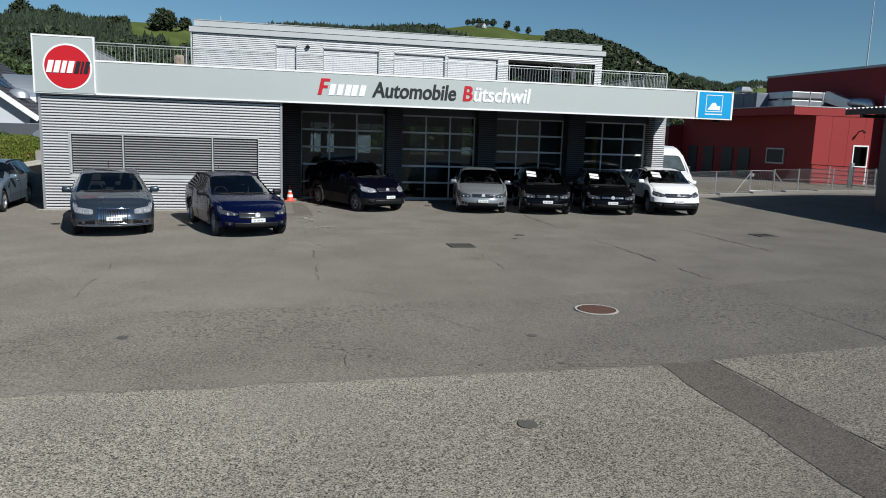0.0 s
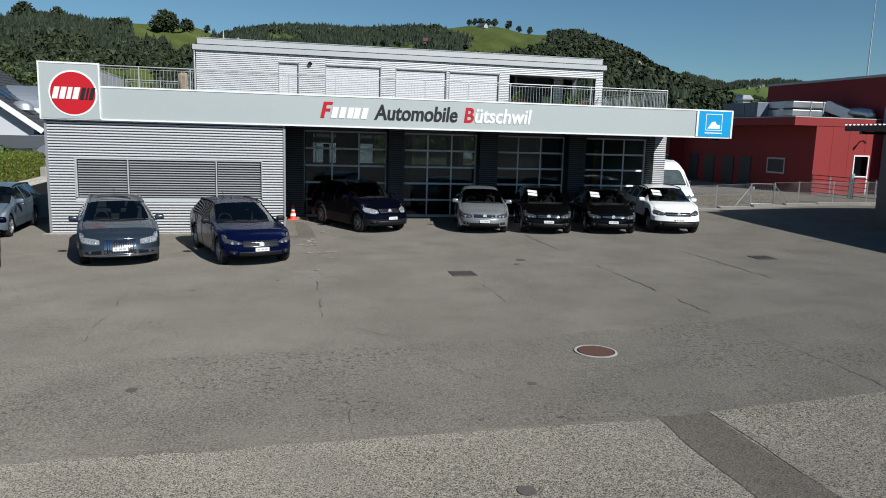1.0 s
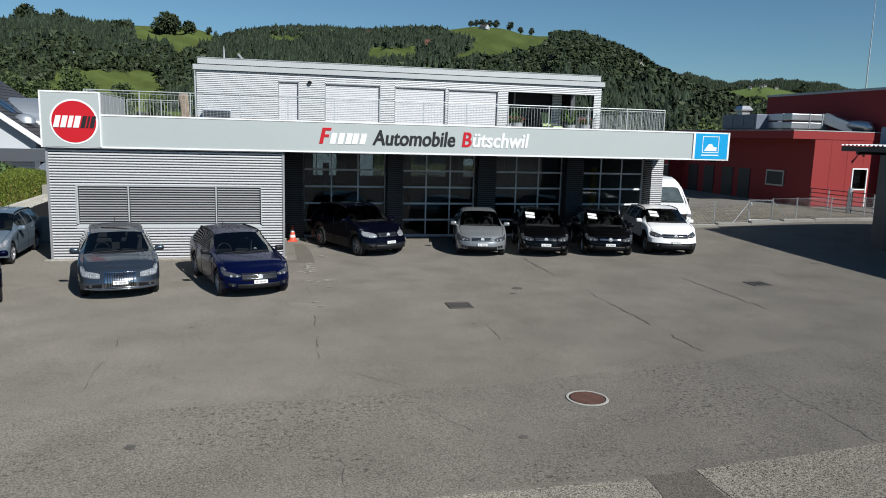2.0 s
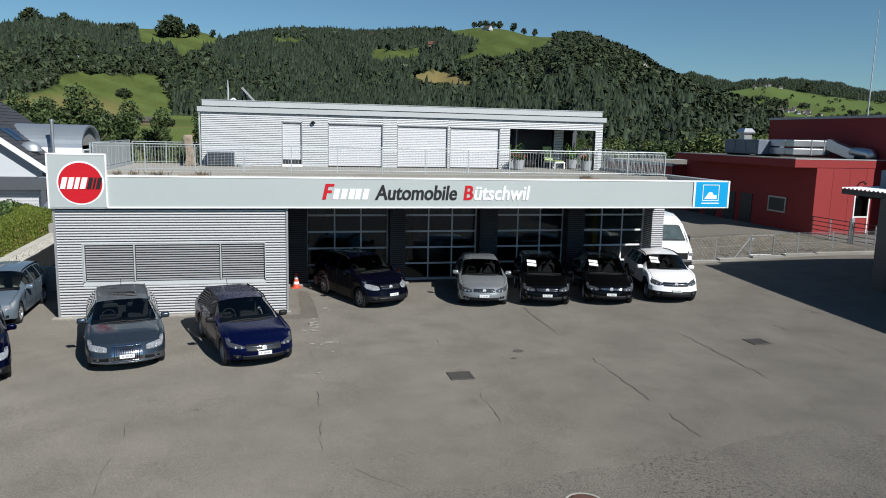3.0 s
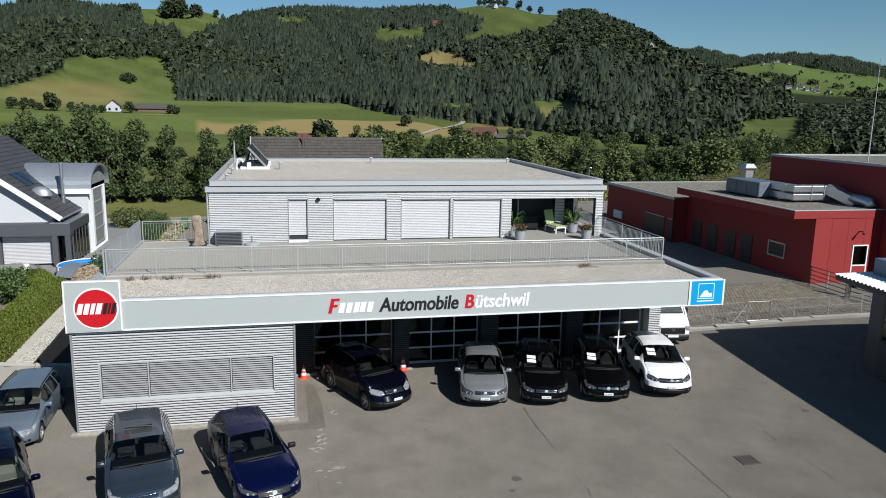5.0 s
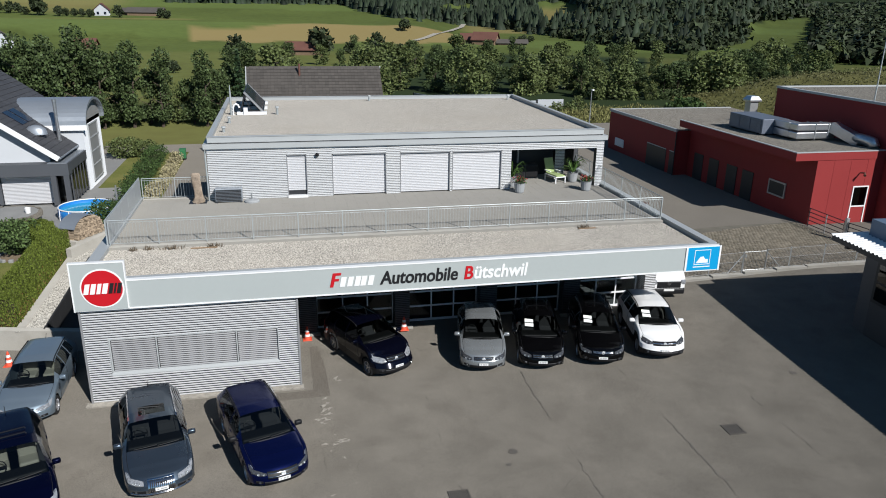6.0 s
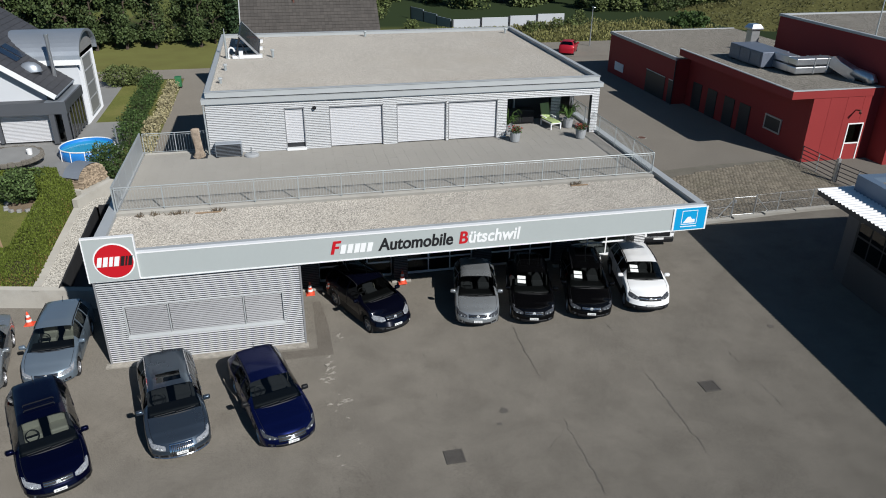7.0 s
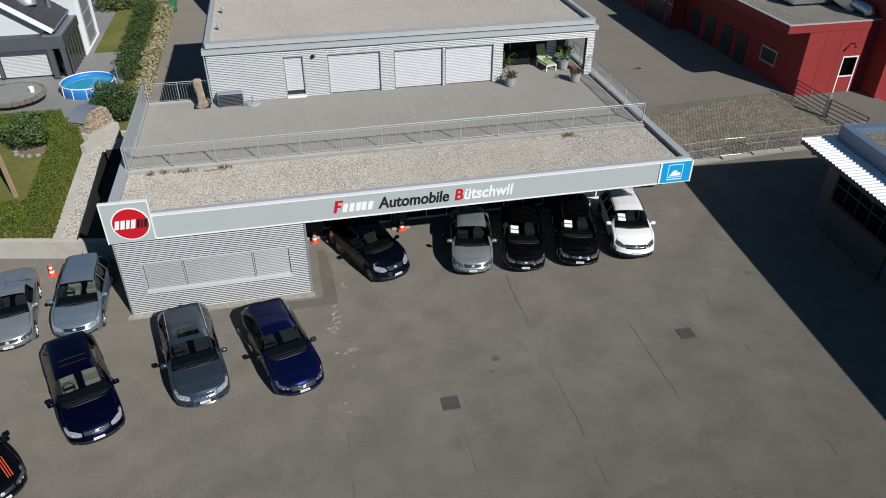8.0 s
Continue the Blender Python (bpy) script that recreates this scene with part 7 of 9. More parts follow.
ac = thing("heat_pump", "grey louvred heat pump box standing by the wall", "heat pump", pose(4.35, 10.38, TERRACE))
part("case", one_box(-0.62, 0.62, -0.2, 0.25, 0.05, 0.68, 0.02), ZINC, ac)
for k in range(8):
    part("louvre", boxes((-0.58, 0.58, -0.225, -0.2, 0.1 + k * 0.07, 0.14 + k * 0.07)), DARK_METAL, ac)
part("foot", boxes((-0.6, -0.5, -0.2, 0.25, 0, 0.05), (0.5, 0.6, -0.2, 0.25, 0, 0.05)), DARK_METAL, ac)
stand = thing("parasol_stand", "round grey stone parasol stand", "parasol stand", pose(5.4, 10.25, TERRACE))
part("base", lathe([(0.36, 0), (0.36, 0.06), (0.3, 0.11), (0.06, 0.13), (0, 0.13)], 20), POT_GREY, stand)
part("tube", lathe([(0.035, 0.13), (0.035, 0.42), (0, 0.42)], 10), GALVANISED, stand)


def potted(x, y, kind, label):
    rng = np.random.default_rng(int(x * 10))
    p = thing("potted_plant", label, "potted plant", pose(x, y, TERRACE), group="terrace pots")
    part("pot", lathe([(0.2, 0), (0.24, 0.05), (0.29, 0.5), (0.31, 0.52), (0.27, 0.52), (0.26, 0.46), (0, 0.46)], 16), POT_GREY, p)
    if kind == "palm":
        bm = bmesh.new()
        for k in range(26):
            a = 2.4 * k
            e = 0.35 + 0.3 * rng.random()
            up = 0.25 + 0.7 * rng.random()
            pts = [(0, 0, 0.5), (e * 0.5 * math.cos(a), e * 0.5 * math.sin(a), 0.5 + up * 0.8), (e * math.cos(a), e * math.sin(a), 0.5 + up), (e * 1.4 * math.cos(a), e * 1.4 * math.sin(a), 0.5 + up * 0.65)]
            tube(bm, pts, [0.012, 0.024, 0.018, 0.004], 3)
        part("leaves", bm, PALM_LEAF, p)
    else:
        d = rng.normal(size=(260, 3)) * np.array([0.15, 0.15, 0.1]) + np.array([0, 0, 0.62])
        v, f = leaf_cloud(d, 0.05, rng)
        soup("leaves", v, f, SHRUB_LEAF, p)
        d = rng.normal(size=(60, 3)) * np.array([0.16, 0.16, 0.07]) + np.array([0, 0, 0.7])
        v, f = leaf_cloud(d, 0.045, rng)
        soup("flowers", v, f, FLOWER_RED, p, kind="stuff")


potted(18.75, 10.0, "flower", "grey pot of red flowers on the terrace")
potted(18.75, 11.3, "palm", "spiky green palm in a tall grey pot")
potted(22.35, 9.9, "flower", "grey pot of red flowers at the loggia corner")
potted(22.4, 11.9, "palm", "spiky green potted palm in the loggia")
lounger = thing("sun_lounger", "white plastic sun lounger with lime green cushion", "sun lounger", pose(21.5, 12.2, TERRACE, 0, 0, 12))
part("seat_frame", one_box(-0.33, 0.33, -0.6, 0.55, 0.3, 0.36, 0.02), WHITE, lounger)
part("seat_cushion", one_box(-0.28, 0.28, -0.58, 0.55, 0.36, 0.43, 0.03), LIME, lounger)
part("back_cushion", box(bmesh.new(), -0.28, 0.28, 0, 0.8, 0, 0.07, 0.03, pose(0, 0.52, 0.4, 68, 0, 0)), LIME, lounger)
for sx in (-0.3, 0.3):
    for yy in (-0.55, 0.5):
        part("leg", one_box(sx - 0.03, sx + 0.03, yy - 0.03, yy + 0.03, 0, 0.3), WHITE, lounger)
    part("armrest", one_box(sx - 0.05, sx + 0.05, 0.0, 0.55, 0.52, 0.56, 0.015), WHITE, lounger)
cab = thing("garden_cabinet", "black lounge sideboard in the covered seat", "cabinet", pose(20.0, 13.2, TERRACE))
part("body", one_box(-0.75, 0.75, -0.3, 0.3, 0.08, 0.8, 0.03), DARK_METAL, cab)
for sx in (-0.38, 0.38):
    part("door", one_box(sx - 0.35, sx + 0.35, -0.33, -0.3, 0.12, 0.76, 0.01), PLASTIC, cab)
for sx in (-0.7, 0.7):
    part("foot", boxes((sx - 0.04, sx + 0.04, -0.25, 0.25, 0, 0.08)), DARK_METAL, cab)
grill = thing("kettle_grill", "black kettle grill standing in the covered seat", "grill", pose(22.9, 12.8, TERRACE))
part("bowl", lathe([(0.0, 0.55), (0.2, 0.6), (0.28, 0.75), (0.28, 0.8), (0.2, 0.95), (0, 1.0)], 16), PLASTIC, grill)
for k in range(3):
    bm = bmesh.new()
    tube(bm, [(0.12 * math.cos(k * 2.1), 0.12 * math.sin(k * 2.1), 0.6), (0.3 * math.cos(k * 2.1), 0.3 * math.sin(k * 2.1), 0)], 0.015, 5)
    part("leg", bm, GALVANISED, grill)
# weeds on the gravel edge
rng = np.random.default_rng(8)
for x, w in ((2.55, 0.2), (4.15, 0.16), (1.2, 0.06), (1.75, 0.07), (19.6, 0.15)):
    bm = bmesh.new()
    for k in range(int(130 * w) + 8):
        px, py = x + rng.normal(0, w), 3.55 + rng.normal(0, 0.06)
        tube(bm, [(px, py, 4.46), (px + rng.normal(0, 0.07), py + rng.normal(0, 0.07), 4.46 + rng.uniform(0.06, 0.2))], [0.016, 0.008], 3)
    tagged(part("weeds", bm, SOIL), label="dry brown weeds growing in the roof gravel", category="weeds", group="roof weeds", kind="stuff")
for x0, x1 in ((3.3, 4.3), (19.3, 20.1)):
    tagged(part("plank", one_box(x0, x1, 3.4, 3.5, 4.471, 4.5, 0.005), WOOD), label="short weathered plank lying on the roof gravel", category="plank")

# workshop lifts seen through the doors
for x, mat, nm in ((21.0, LIFT_YELLOW, "yellow"), (22.4, LIFT_YELLOW, "yellow"), (9.2, DARK_METAL, "grey"), (13.0, DARK_METAL, "grey"), (17.2, DARK_METAL, "grey")):
    lift = thing("car_lift", f"{nm} two-post workshop lift column", "car lift", pose(x, 8.6, 0.012), group="workshop lifts")
    part("column", one_box(-0.14, 0.14, -0.12, 0.12, 0.02, 2.9, 0.02), mat, lift)
    part("foot_plate", boxes((-0.3, 0.3, -0.3, 0.3, 0, 0.02)), DARK_METAL, lift)
    part("arm", one_box(-0.06, 0.06, -1.0, 0.2, 0.12, 0.22, 0.01), mat, lift)
for x in (9.7, 13.6, 17.6, 21.6):
    for y in (7.5, 12.0):
        t = thing("workshop_light", "long white batten light under the workshop ceiling, switched off", "ceiling light", pose(x, y, 3.92), group="workshop lights")
        part("batten", one_box(-0.75, 0.75, -0.05, 0.05, 0, 0.08, 0.01), WHITE, t)
cam_box = thing("soffit_spotlight", "small spotlight under the canopy edge", "lamp", pose(14.6, 0.3, 3.95))
part("head", one_box(-0.1, 0.1, -0.12, 0.06, -0.16, 0, 0.02), GALVANISED, cam_box)
cam_box = thing("soffit_spotlight", "small spotlight at the canopy corner", "lamp", pose(23.55, 0.3, 3.67))
part("head", one_box(-0.1, 0.1, -0.1, 0.1, -0.14, 0, 0.02), PLASTIC, cam_box)


# ---- red building and yard on the right ----
YZ = 0.4
red = thing("red_building", "low red-panelled hall with an overhanging flat gravel roof", "building", pose(0, 0, YZ))
RT = 4.75
part("side_wall", boxes((40.0, 40.3, 14.8, 29.5, -0.6, RT - 0.5)), RED_PANEL, red, "dark red wall in shade")
part("front_backing", boxes((40.0, 45.0, 14.55, 14.8, -0.6, RT - 0.5)), RED_PANEL, red)
for k in range(4):
    x0 = 40.0 + k * 1.25
    if k == 2:
        part("facade_panel", boxes((x0 + 0.008, x0 + 1.242, 14.49, 14.55, 2.45, RT - 0.5)), RED_PANEL, red)
        part("facade_panel", boxes((x0 + 0.008, 42.98, 14.49, 14.55, -0.3, 2.45)), RED_PANEL, red)
    elif k == 3:
        part("facade_panel", boxes((x0 + 0.008, x0 + 1.242, 14.49, 14.55, 2.45, RT - 0.5)), RED_PANEL, red)
        part("facade_panel", boxes((44.16, x0 + 1.242, 14.49, 14.55, -0.3, 2.45)), RED_PANEL, red)
    else:
        part("facade_panel", boxes((x0 + 0.008, x0 + 1.242, 14.49, 14.55, -0.3, RT - 0.5)), RED_PANEL, red)
d = part("door", boxes((43.06, 44.08, 14.5, 14.54, 0.0, 1.1)), RED_PANEL, red, "red door with a white-framed window above")
part("door_frame", boxes((42.98, 43.06, 14.46, 14.55, -0.3, 2.4), (44.08, 44.16, 14.46, 14.55, -0.3, 2.4), (42.98, 44.16, 14.46, 14.55, 2.4, 2.48), (43.06, 44.08, 14.46, 14.55, 1.08, 1.16)), WHITE, d)
part("pane", boxes((43.06, 44.08, 14.5, 14.52, 1.16, 2.4)), WINDOW_GLASS, d)
part("pane_back", boxes((43.06, 44.08, 14.53, 14.54, 1.16, 2.4)), DARK_METAL, d)
w = part("window", boxes((39.95, 40.0, 17.1, 18.7, 1.2, 2.05)), DARK_METAL, red, "white-framed window in the shaded wall")
part("window_frame", boxes((39.92, 40.0, 17.0, 17.1, 1.1, 2.15), (39.92, 40.0, 18.7, 18.8, 1.1, 2.15), (39.92, 40.0, 17.1, 18.7, 2.05, 2.15), (39.92, 40.0, 17.1, 18.7, 1.1, 1.2)), ALU, w)
for y in (20.6, 22.6, 25.0, 27.2):
    part("recess_door", boxes((39.95, 40.0, y, y + 1.3, -0.3, 2.1)), DARK_METAL, red)
bm = bmesh.new()
tube(bm, [(43.3, 14.5, 3.35), (43.3, 14.1, 3.42), (43.15, 13.9, 3.3)], [0.04, 0.05, 0.09], 8)
part("wall_lamp", bm, RUST_TILE, red)
part("roof_slab", boxes((38.35, 45.0, 14.45, 28.6, RT - 0.5, RT)), RED_PANEL, red, "overhanging red roof edge")
part("roof_edge", boxes((38.33, 45.0, 14.43, 14.62, RT, RT + 0.05), (38.33, 38.52, 14.62, 28.6, RT, RT + 0.05)), METAL_TRIM, red)
part("gravel_roof", boxes((38.52, 45.0, 14.62, 28.6, RT, RT + 0.03)), RED_ROOF_GRAVEL, red)
# lower block behind
part("rear_wall", boxes((38.8, 52, 29.6, 42.4, -0.8, 3.7)), RED_PANEL, red, "dark red rear block")
part("rear_roof", boxes((38.9, 52, 29.6, 42.3, 3.7, 3.78)), RED_ROOF_GRAVEL, red)
part("roof_edge", boxes((38.72, 38.9, 29.6, 42.5, 3.6, 3.84), (38.9, 52, 42.3, 42.5, 3.6, 3.84)), METAL_TRIM, red)
lv = part("louvre", boxes((38.74, 38.8, 39.0, 40.8, 0.55, 1.3)), WHITE, red, "white louvred vent in the shaded wall")
for k in range(6):
    part("slat", boxes((38.7, 38.745, 39.05, 40.75, 0.6 + k * 0.115, 0.66 + k * 0.115)), WHITE, lv)
for y0, y1 in ((28.7, 30.4), (31.0, 34.4)):
    dr = part("recess_door", boxes((38.76, 38.8, max(y0, 29.65), y1, -0.4, 1.9)), DARK_METAL, red, "dark door in the shaded wall")
    part("door_frame", boxes((38.74, 38.77, max(y0, 29.65), y1, 1.9, 1.97)), METAL_TRIM, dr)
bm = bmesh.new()
tube(bm, [(38.7, 29.5, 3.6), (38.7, 29.5, -0.4)], 0.05, 8)
part("downpipe", bm, DARK_METAL, red)
# taller block
TALL = 13.0
part("tall_wall", boxes((45.02, 70, TALL, 26.2, -0.6, 7.5)), RED_PANEL, red, "taller dark red hall")
part("tall_roof", boxes((45.2, 70, TALL + 0.2, 26.0, 7.5, 7.56)), RED_ROOF_GRAVEL, red)
part("roof_edge", boxes((44.95, 45.2, TALL, 26.25, 7.5, 7.66), (45.2, 70, 26.0, 26.25, 7.5, 7.66)), METAL_TRIM, red)
# air handling plant on the roof
RR = YZ + RT + 0.03
UNIT_BLUE = material("blue_grey_unit_case", (0.15, 0.17, 0.215), rough=0.45, metal=0.3, var=0.25, big=1.2, fine=9, bump=0.03)
ahu = thing("ventilation_unit", "large grey ventilation box with bright rectangular roof ducts", "ventilation unit", pose(0, 0, RR))
part("case", one_box(40.1, 42.2, 20.6, 24.6, 0.12, 1.15, 0.03), UNIT_BLUE, ahu, "blue-grey unit case")
for k in range(3):
    part("access_panel", boxes((40.07, 40.1, 20.8 + k * 1.25, 21.9 + k * 1.25, 0.25, 1.05)), UNIT_BLUE, ahu)
for ys in (20.8, 24.2):
    part("skid", boxes((40.2, 42.1, ys, ys + 0.2, 0, 0.12)), DARK_METAL, ahu)
for z in (0.16, 0.72):
    bm = box(bmesh.new(), 41.0, 41.9, 19.0, 20.6, z, z + 0.46, 0.03)
    box(bm, 41.0, 44.0, 18.1, 19.0, z, z + 0.46, 0.06)
    part("duct", bm, BRIGHT_DUCT, ahu, "bright metal duct")
for x in (42.4, 43.4):
    part("duct_flange", boxes((x - 0.03, x + 0.03, 18.06, 19.04, 0.13, 1.21)), GALVANISED, ahu)
bm = bmesh.new()
box(bm, -0.4, 0.4, -0.35, 0.35, 0, 2.2, 0.03, pose(43.9, 18.3, 0.95, 110, 0, 20))
part("sloping_duct", bm, BRIGHT_DUCT, ahu)
bm = bmesh.new()
tube(bm, [(44.4, 17.0, 0.45), (44.5, 15.9, 0.42), (44.55, 15.3, 0.36), (44.55, 15.1, 0.05)], [0.36, 0.36, 0.36, 0.36], 16)
part("spout", bm, BRIGHT_DUCT, ahu, smooth=True)
hood = thing("roof_exhaust", "galvanised exhaust cowl with a flared cap on the roof", "vent", pose(43.5, 27.0, RR))
part("shaft", one_box(-0.35, 0.35, -0.35, 0.35, 0, 1.6, 0.02), GALVANISED, hood)
bm = bmesh.new()
lathe([(0.45, 1.55), (0.72, 1.64), (0.72, 1.74), (0.45, 2.03), (0, 2.04)], 4, bm=bm, m=pose(0, 0, 0, 0, 0, 45))
part("cap", bm, BRIGHT_DUCT, hood)
mast = thing("antenna_mast", "thin pale antenna mast", "mast", pose(45.6, 17.0, YZ + 7.56))
bm = bmesh.new()
tube(bm, [(0, 0, 0), (0, 0, 7.0)], [0.05, 0.015], 6)
part("pole", bm, RAIL, mast)

# fence, kerb and gate
kerb_bm = bmesh.new()
for k in range(9):
    xa = 24.9 + k * 1.9
    za = float(ground_z(xa + 0.9, 7.4))
    box(kerb_bm, xa + 0.004, xa + 1.896, 7.18, 7.52, za - 0.3, za + 0.13, 0.012)
tagged(part("kerb", kerb_bm, CONCRETE), label="pale concrete kerb under the wire fence", category="kerb", kind="structure")
fence = thing("wire_fence", "low chain-link fence on galvanised posts", "fence")
posts = [26.2, 28.6, 30.55, 32.2, 33.4, 35.5, 37.6, 39.9]
for x in posts + [31.95]:
    if x == 32.2:
        continue
    z = float(ground_z(x, 7.45)) + 0.1
    bm = bmesh.new()
    tube(bm, [(x, 7.45, z - 0.2), (x, 7.45, z + 1.15)], 0.03, 8)
    part("post", bm, GALVANISED, fence)
for xa, xb in ((30.55, 29.7), (31.95, 32.9)):
    za, zb = float(ground_z(xa, 7.45)) + 1.1, float(ground_z(xb, 7.45)) + 0.1
    bm = bmesh.new()
    tube(bm, [(xa, 7.45, za), (xb, 7.45, zb)], 0.02, 6)
    part("strut", bm, GALVANISED, fence)
bm = bmesh.new()
for a, b in ((26.2, 30.55), (31.95, 39.9)):
    n = int((b - a) / 0.09)
    hgt = 1.1
    for k in range(n):
        for s in (-1, 1):
            x0 = a + k * 0.09
            run = s * hgt
            x1 = x0 + run
            h1 = hgt
            if x1 > b:
                h1 *= (b - x0) / run
                x1 = b
            if x1 < a:
                h1 *= (a - x0) / run
                x1 = a
            z0, z1 = float(ground_z(x0, 7.45)) + 0.13, float(ground_z(x1, 7.45)) + 0.13
            if h1 > 0.03:
                tube(bm, [(x0, 7.45 + 0.004 * s, z0), (x1, 7.45 + 0.004 * s, z1 + h1)], 0.0035, 3, False)
    for h in (0.05, 0.6, 1.1):
        tube(bm, [(a, 7.45, float(ground_z(a, 7.45)) + 0.13 + h), (b, 7.45, float(ground_z(b, 7.45)) + 0.13 + h)], 0.006, 4)
part("wire_mesh", bm, GALVANISED, fence, "chain-link wire")
gate = thing("garden_gate", "small galvanised tube gate in the wire fence, closed", "gate", pose(31.25, 7.45, float(ground_z(31.2, 7.45)) + 0.15))
bm = bmesh.new()
tube(bm, [(-0.64, 0, 0.03), (0.64, 0, 0.03), (0.64, 0, 1.05), (-0.64, 0, 1.05), (-0.64, 0, 0.03)], 0.018, 6, False)
part("gate_frame", bm, GALVANISED, gate)
bm = bmesh.new()
for k in range(14):
    tube(bm, [(-0.6 + k * 0.0925, 0, 0.05), (-0.6 + k * 0.0925, 0, 1.03)], 0.004, 3)
part("gate_wire", bm, GALVANISED, gate, kind="stuff")
part("latch", one_box(-0.62, -0.5, -0.03, 0.03, 0.75, 0.9, 0.005), GALVANISED, gate)
bars = thing("cattle_gate", "dark tubular steel gate with horizontal bars beside the red wall", "gate", pose(0, 0, YZ))
for y0, y1 in ((14.3, 11.1), (10.9, 7.9)):
    bm = bmesh.new()
    for h in (0.15, 0.42, 0.68, 0.95, 1.2):
        tube(bm, [(39.85, y0, h), (39.85 + 0.35 * (y0 < 11), y1, h)], 0.026, 6)
    part("gate_bar", bm, DARK_METAL, bars)
    for f in (0.02, 0.5, 0.98):
        y = y0 + (y1 - y0) * f
        x = 39.85 + 0.35 * (y0 < 11) * f
        part("upright", one_box(x - 0.025, x + 0.025, y - 0.025, y + 0.025, 0.0, 1.22), GALVANISED if f == 0.5 else DARK_METAL, bars)
part("gate_post", one_box(39.75, 39.95, 10.92, 11.08, -0.1, 1.45, 0.01), GALVANISED, bars)

# building with the ribbed canopy
depot = thing("depot_building", "low blue-grey depot with a white corrugated canopy", "building", pose(30.22, 1.32, 0.36, 0, 0, -4.9))
bm = boxes((1.6, 16, -26, -0.4, -0.7, 4.3))
part("wall", bm, ANTHRACITE, depot, "dark depot wall")
part("roof_edge", boxes((1.5, 16, -0.85, -0.4, 3.9, 4.75), (1.5, 1.9, -24, -0.85, 3.9, 4.75)), BLUE_GREY, depot, "blue-grey sheet-metal parapet")
part("gravel_roof", boxes((1.9, 16, -24, -0.85, 4.3, 4.5)), RED_ROOF_GRAVEL, depot)
bm = bmesh.new()
prev = None
n = 4 * 100
for k in range(n + 1):
    y = -24 * k / n
    z = 0.05 * (1, 1, 0, 0)[k % 4]
    pair = [bm.verts.new((0, y, 3.95 + z)), bm.verts.new((1.75, y, 4.0 + z))]
    if prev:
        bm.faces.new((prev[0], prev[1], pair[1], pair[0]))
    prev = pair
part("canopy", bm, WHITE, depot, "white corrugated canopy sheet")
part("canopy_beam", boxes((0.05, 0.2, -24, -0.02, 3.72, 3.93)), DARK_METAL, depot)
for k in range(6):
    part("canopy_bracket", boxes((0.1, 1.6, -1.0 - k * 4.4, -0.85 - k * 4.4, 3.6, 3.72)), DARK_METAL, depot)
for k in range(4):
    y1 = -1.2 - k * 5.4
    d = part("door", boxes((1.56, 1.6, y1 - 4.4, y1, -0.34, 3.3)), DARK_METAL, depot, "wide dark sectional door with a band of panes")
    part("door_panel", boxes((1.53, 1.56, y1 - 4.35, y1 - 0.05, -0.3, 1.25)), CLADDING_GREY, d)
    for c in range(5):
        for r in range(2):
            part("pane", boxes((1.54, 1.555, y1 - 0.12 - (c + 1) * 0.85 + 0.05, y1 - 0.12 - c * 0.85 - 0.05, 1.4 + r * 0.85, 2.15 + r * 0.85)), WINDOW_GLASS, d)


# ---- houses ----
def roof_tiles(parent, m, length, depth, cols_n, rows_n, mat, name="roof_tiles", stagger=0.5):
    """Courses of tiles: u along the eave, v up the slope."""
    bm = bmesh.new()
    for r in range(rows_n):
        for c in range(cols_n):
            off = stagger * (r % 2)
            u0, u1 = (c + off * 0.9) / cols_n * length, min(length, (c + 0.95 + off * 0.9) / cols_n * length)
            v0, v1 = r / rows_n * depth, (r + 1.02) / rows_n * depth
            if u0 < length:
                q = [bm.verts.new(m @ Vector(p)) for p in ((u0, v0, 0.045), (u1, v0, 0.045), (u1, v1, 0.012), (u0, v1, 0.012), (u0, v0, 0.0), (u1, v0, 0.0))]
                bm.faces.new(q[:4])
                bm.faces.new((q[4], q[5], q[1], q[0]))
    return part(name, bm, mat, parent, kind="stuff")


house = thing("villa", "white plastered villa with dark tiled roof and zinc barrel dormer", "house", pose(0, 0, -0.4))
HX0, HX1, HY0, HY1 = -22.0, -9.35, 31.2, 42.3
EZ, RX, RZT = 3.9, -15.7, 8.5
bm = bmesh.new()
prism(bm, [(HX0, 0), (HX1, 0), (HX1, EZ), (RX, RZT), (HX0, EZ)], HY0, HY1)
part("wall", bm, PLASTER, house, "white plastered gable wall")
run = HX1 - RX + 0.85
slope = math.atan2(RZT - EZ, HX1 - RX)
ln = run / math.cos(slope)
eave = Vector((HX1 + 0.85, HY0 - 0.7, EZ - 0.85 * math.tan(slope) + 0.12))
up = Vector((-math.cos(slope), 0, math.sin(slope)))
mR = Matrix((((0), up.x, math.sin(slope), eave.x), (1, 0, 0, eave.y), (0, up.z, math.cos(slope), eave.z), (0, 0, 0, 1)))
bm = bmesh.new()
box(bm, 0, HY1 - HY0 + 1.2, 0, ln, -0.16, 0.0, 0.0, mR)
roof = part("roof", bm, ROOF_TILE, house, "dark grey tiled roof")
roof_tiles(roof, mR, HY1 - HY0 + 1.2, ln, 34, 20, ROOF_TILE)
bm = bmesh.new()
box(bm, -0.06, 0.0, 0, ln, -0.3, 0.06, 0.0, mR)
part("verge_board", bm, WHITE, roof, "white verge board")
upl = Vector((math.cos(slope), 0, math.sin(slope)))
el2 = Vector((HX0 - 0.85, HY0 - 0.7, eave.z))
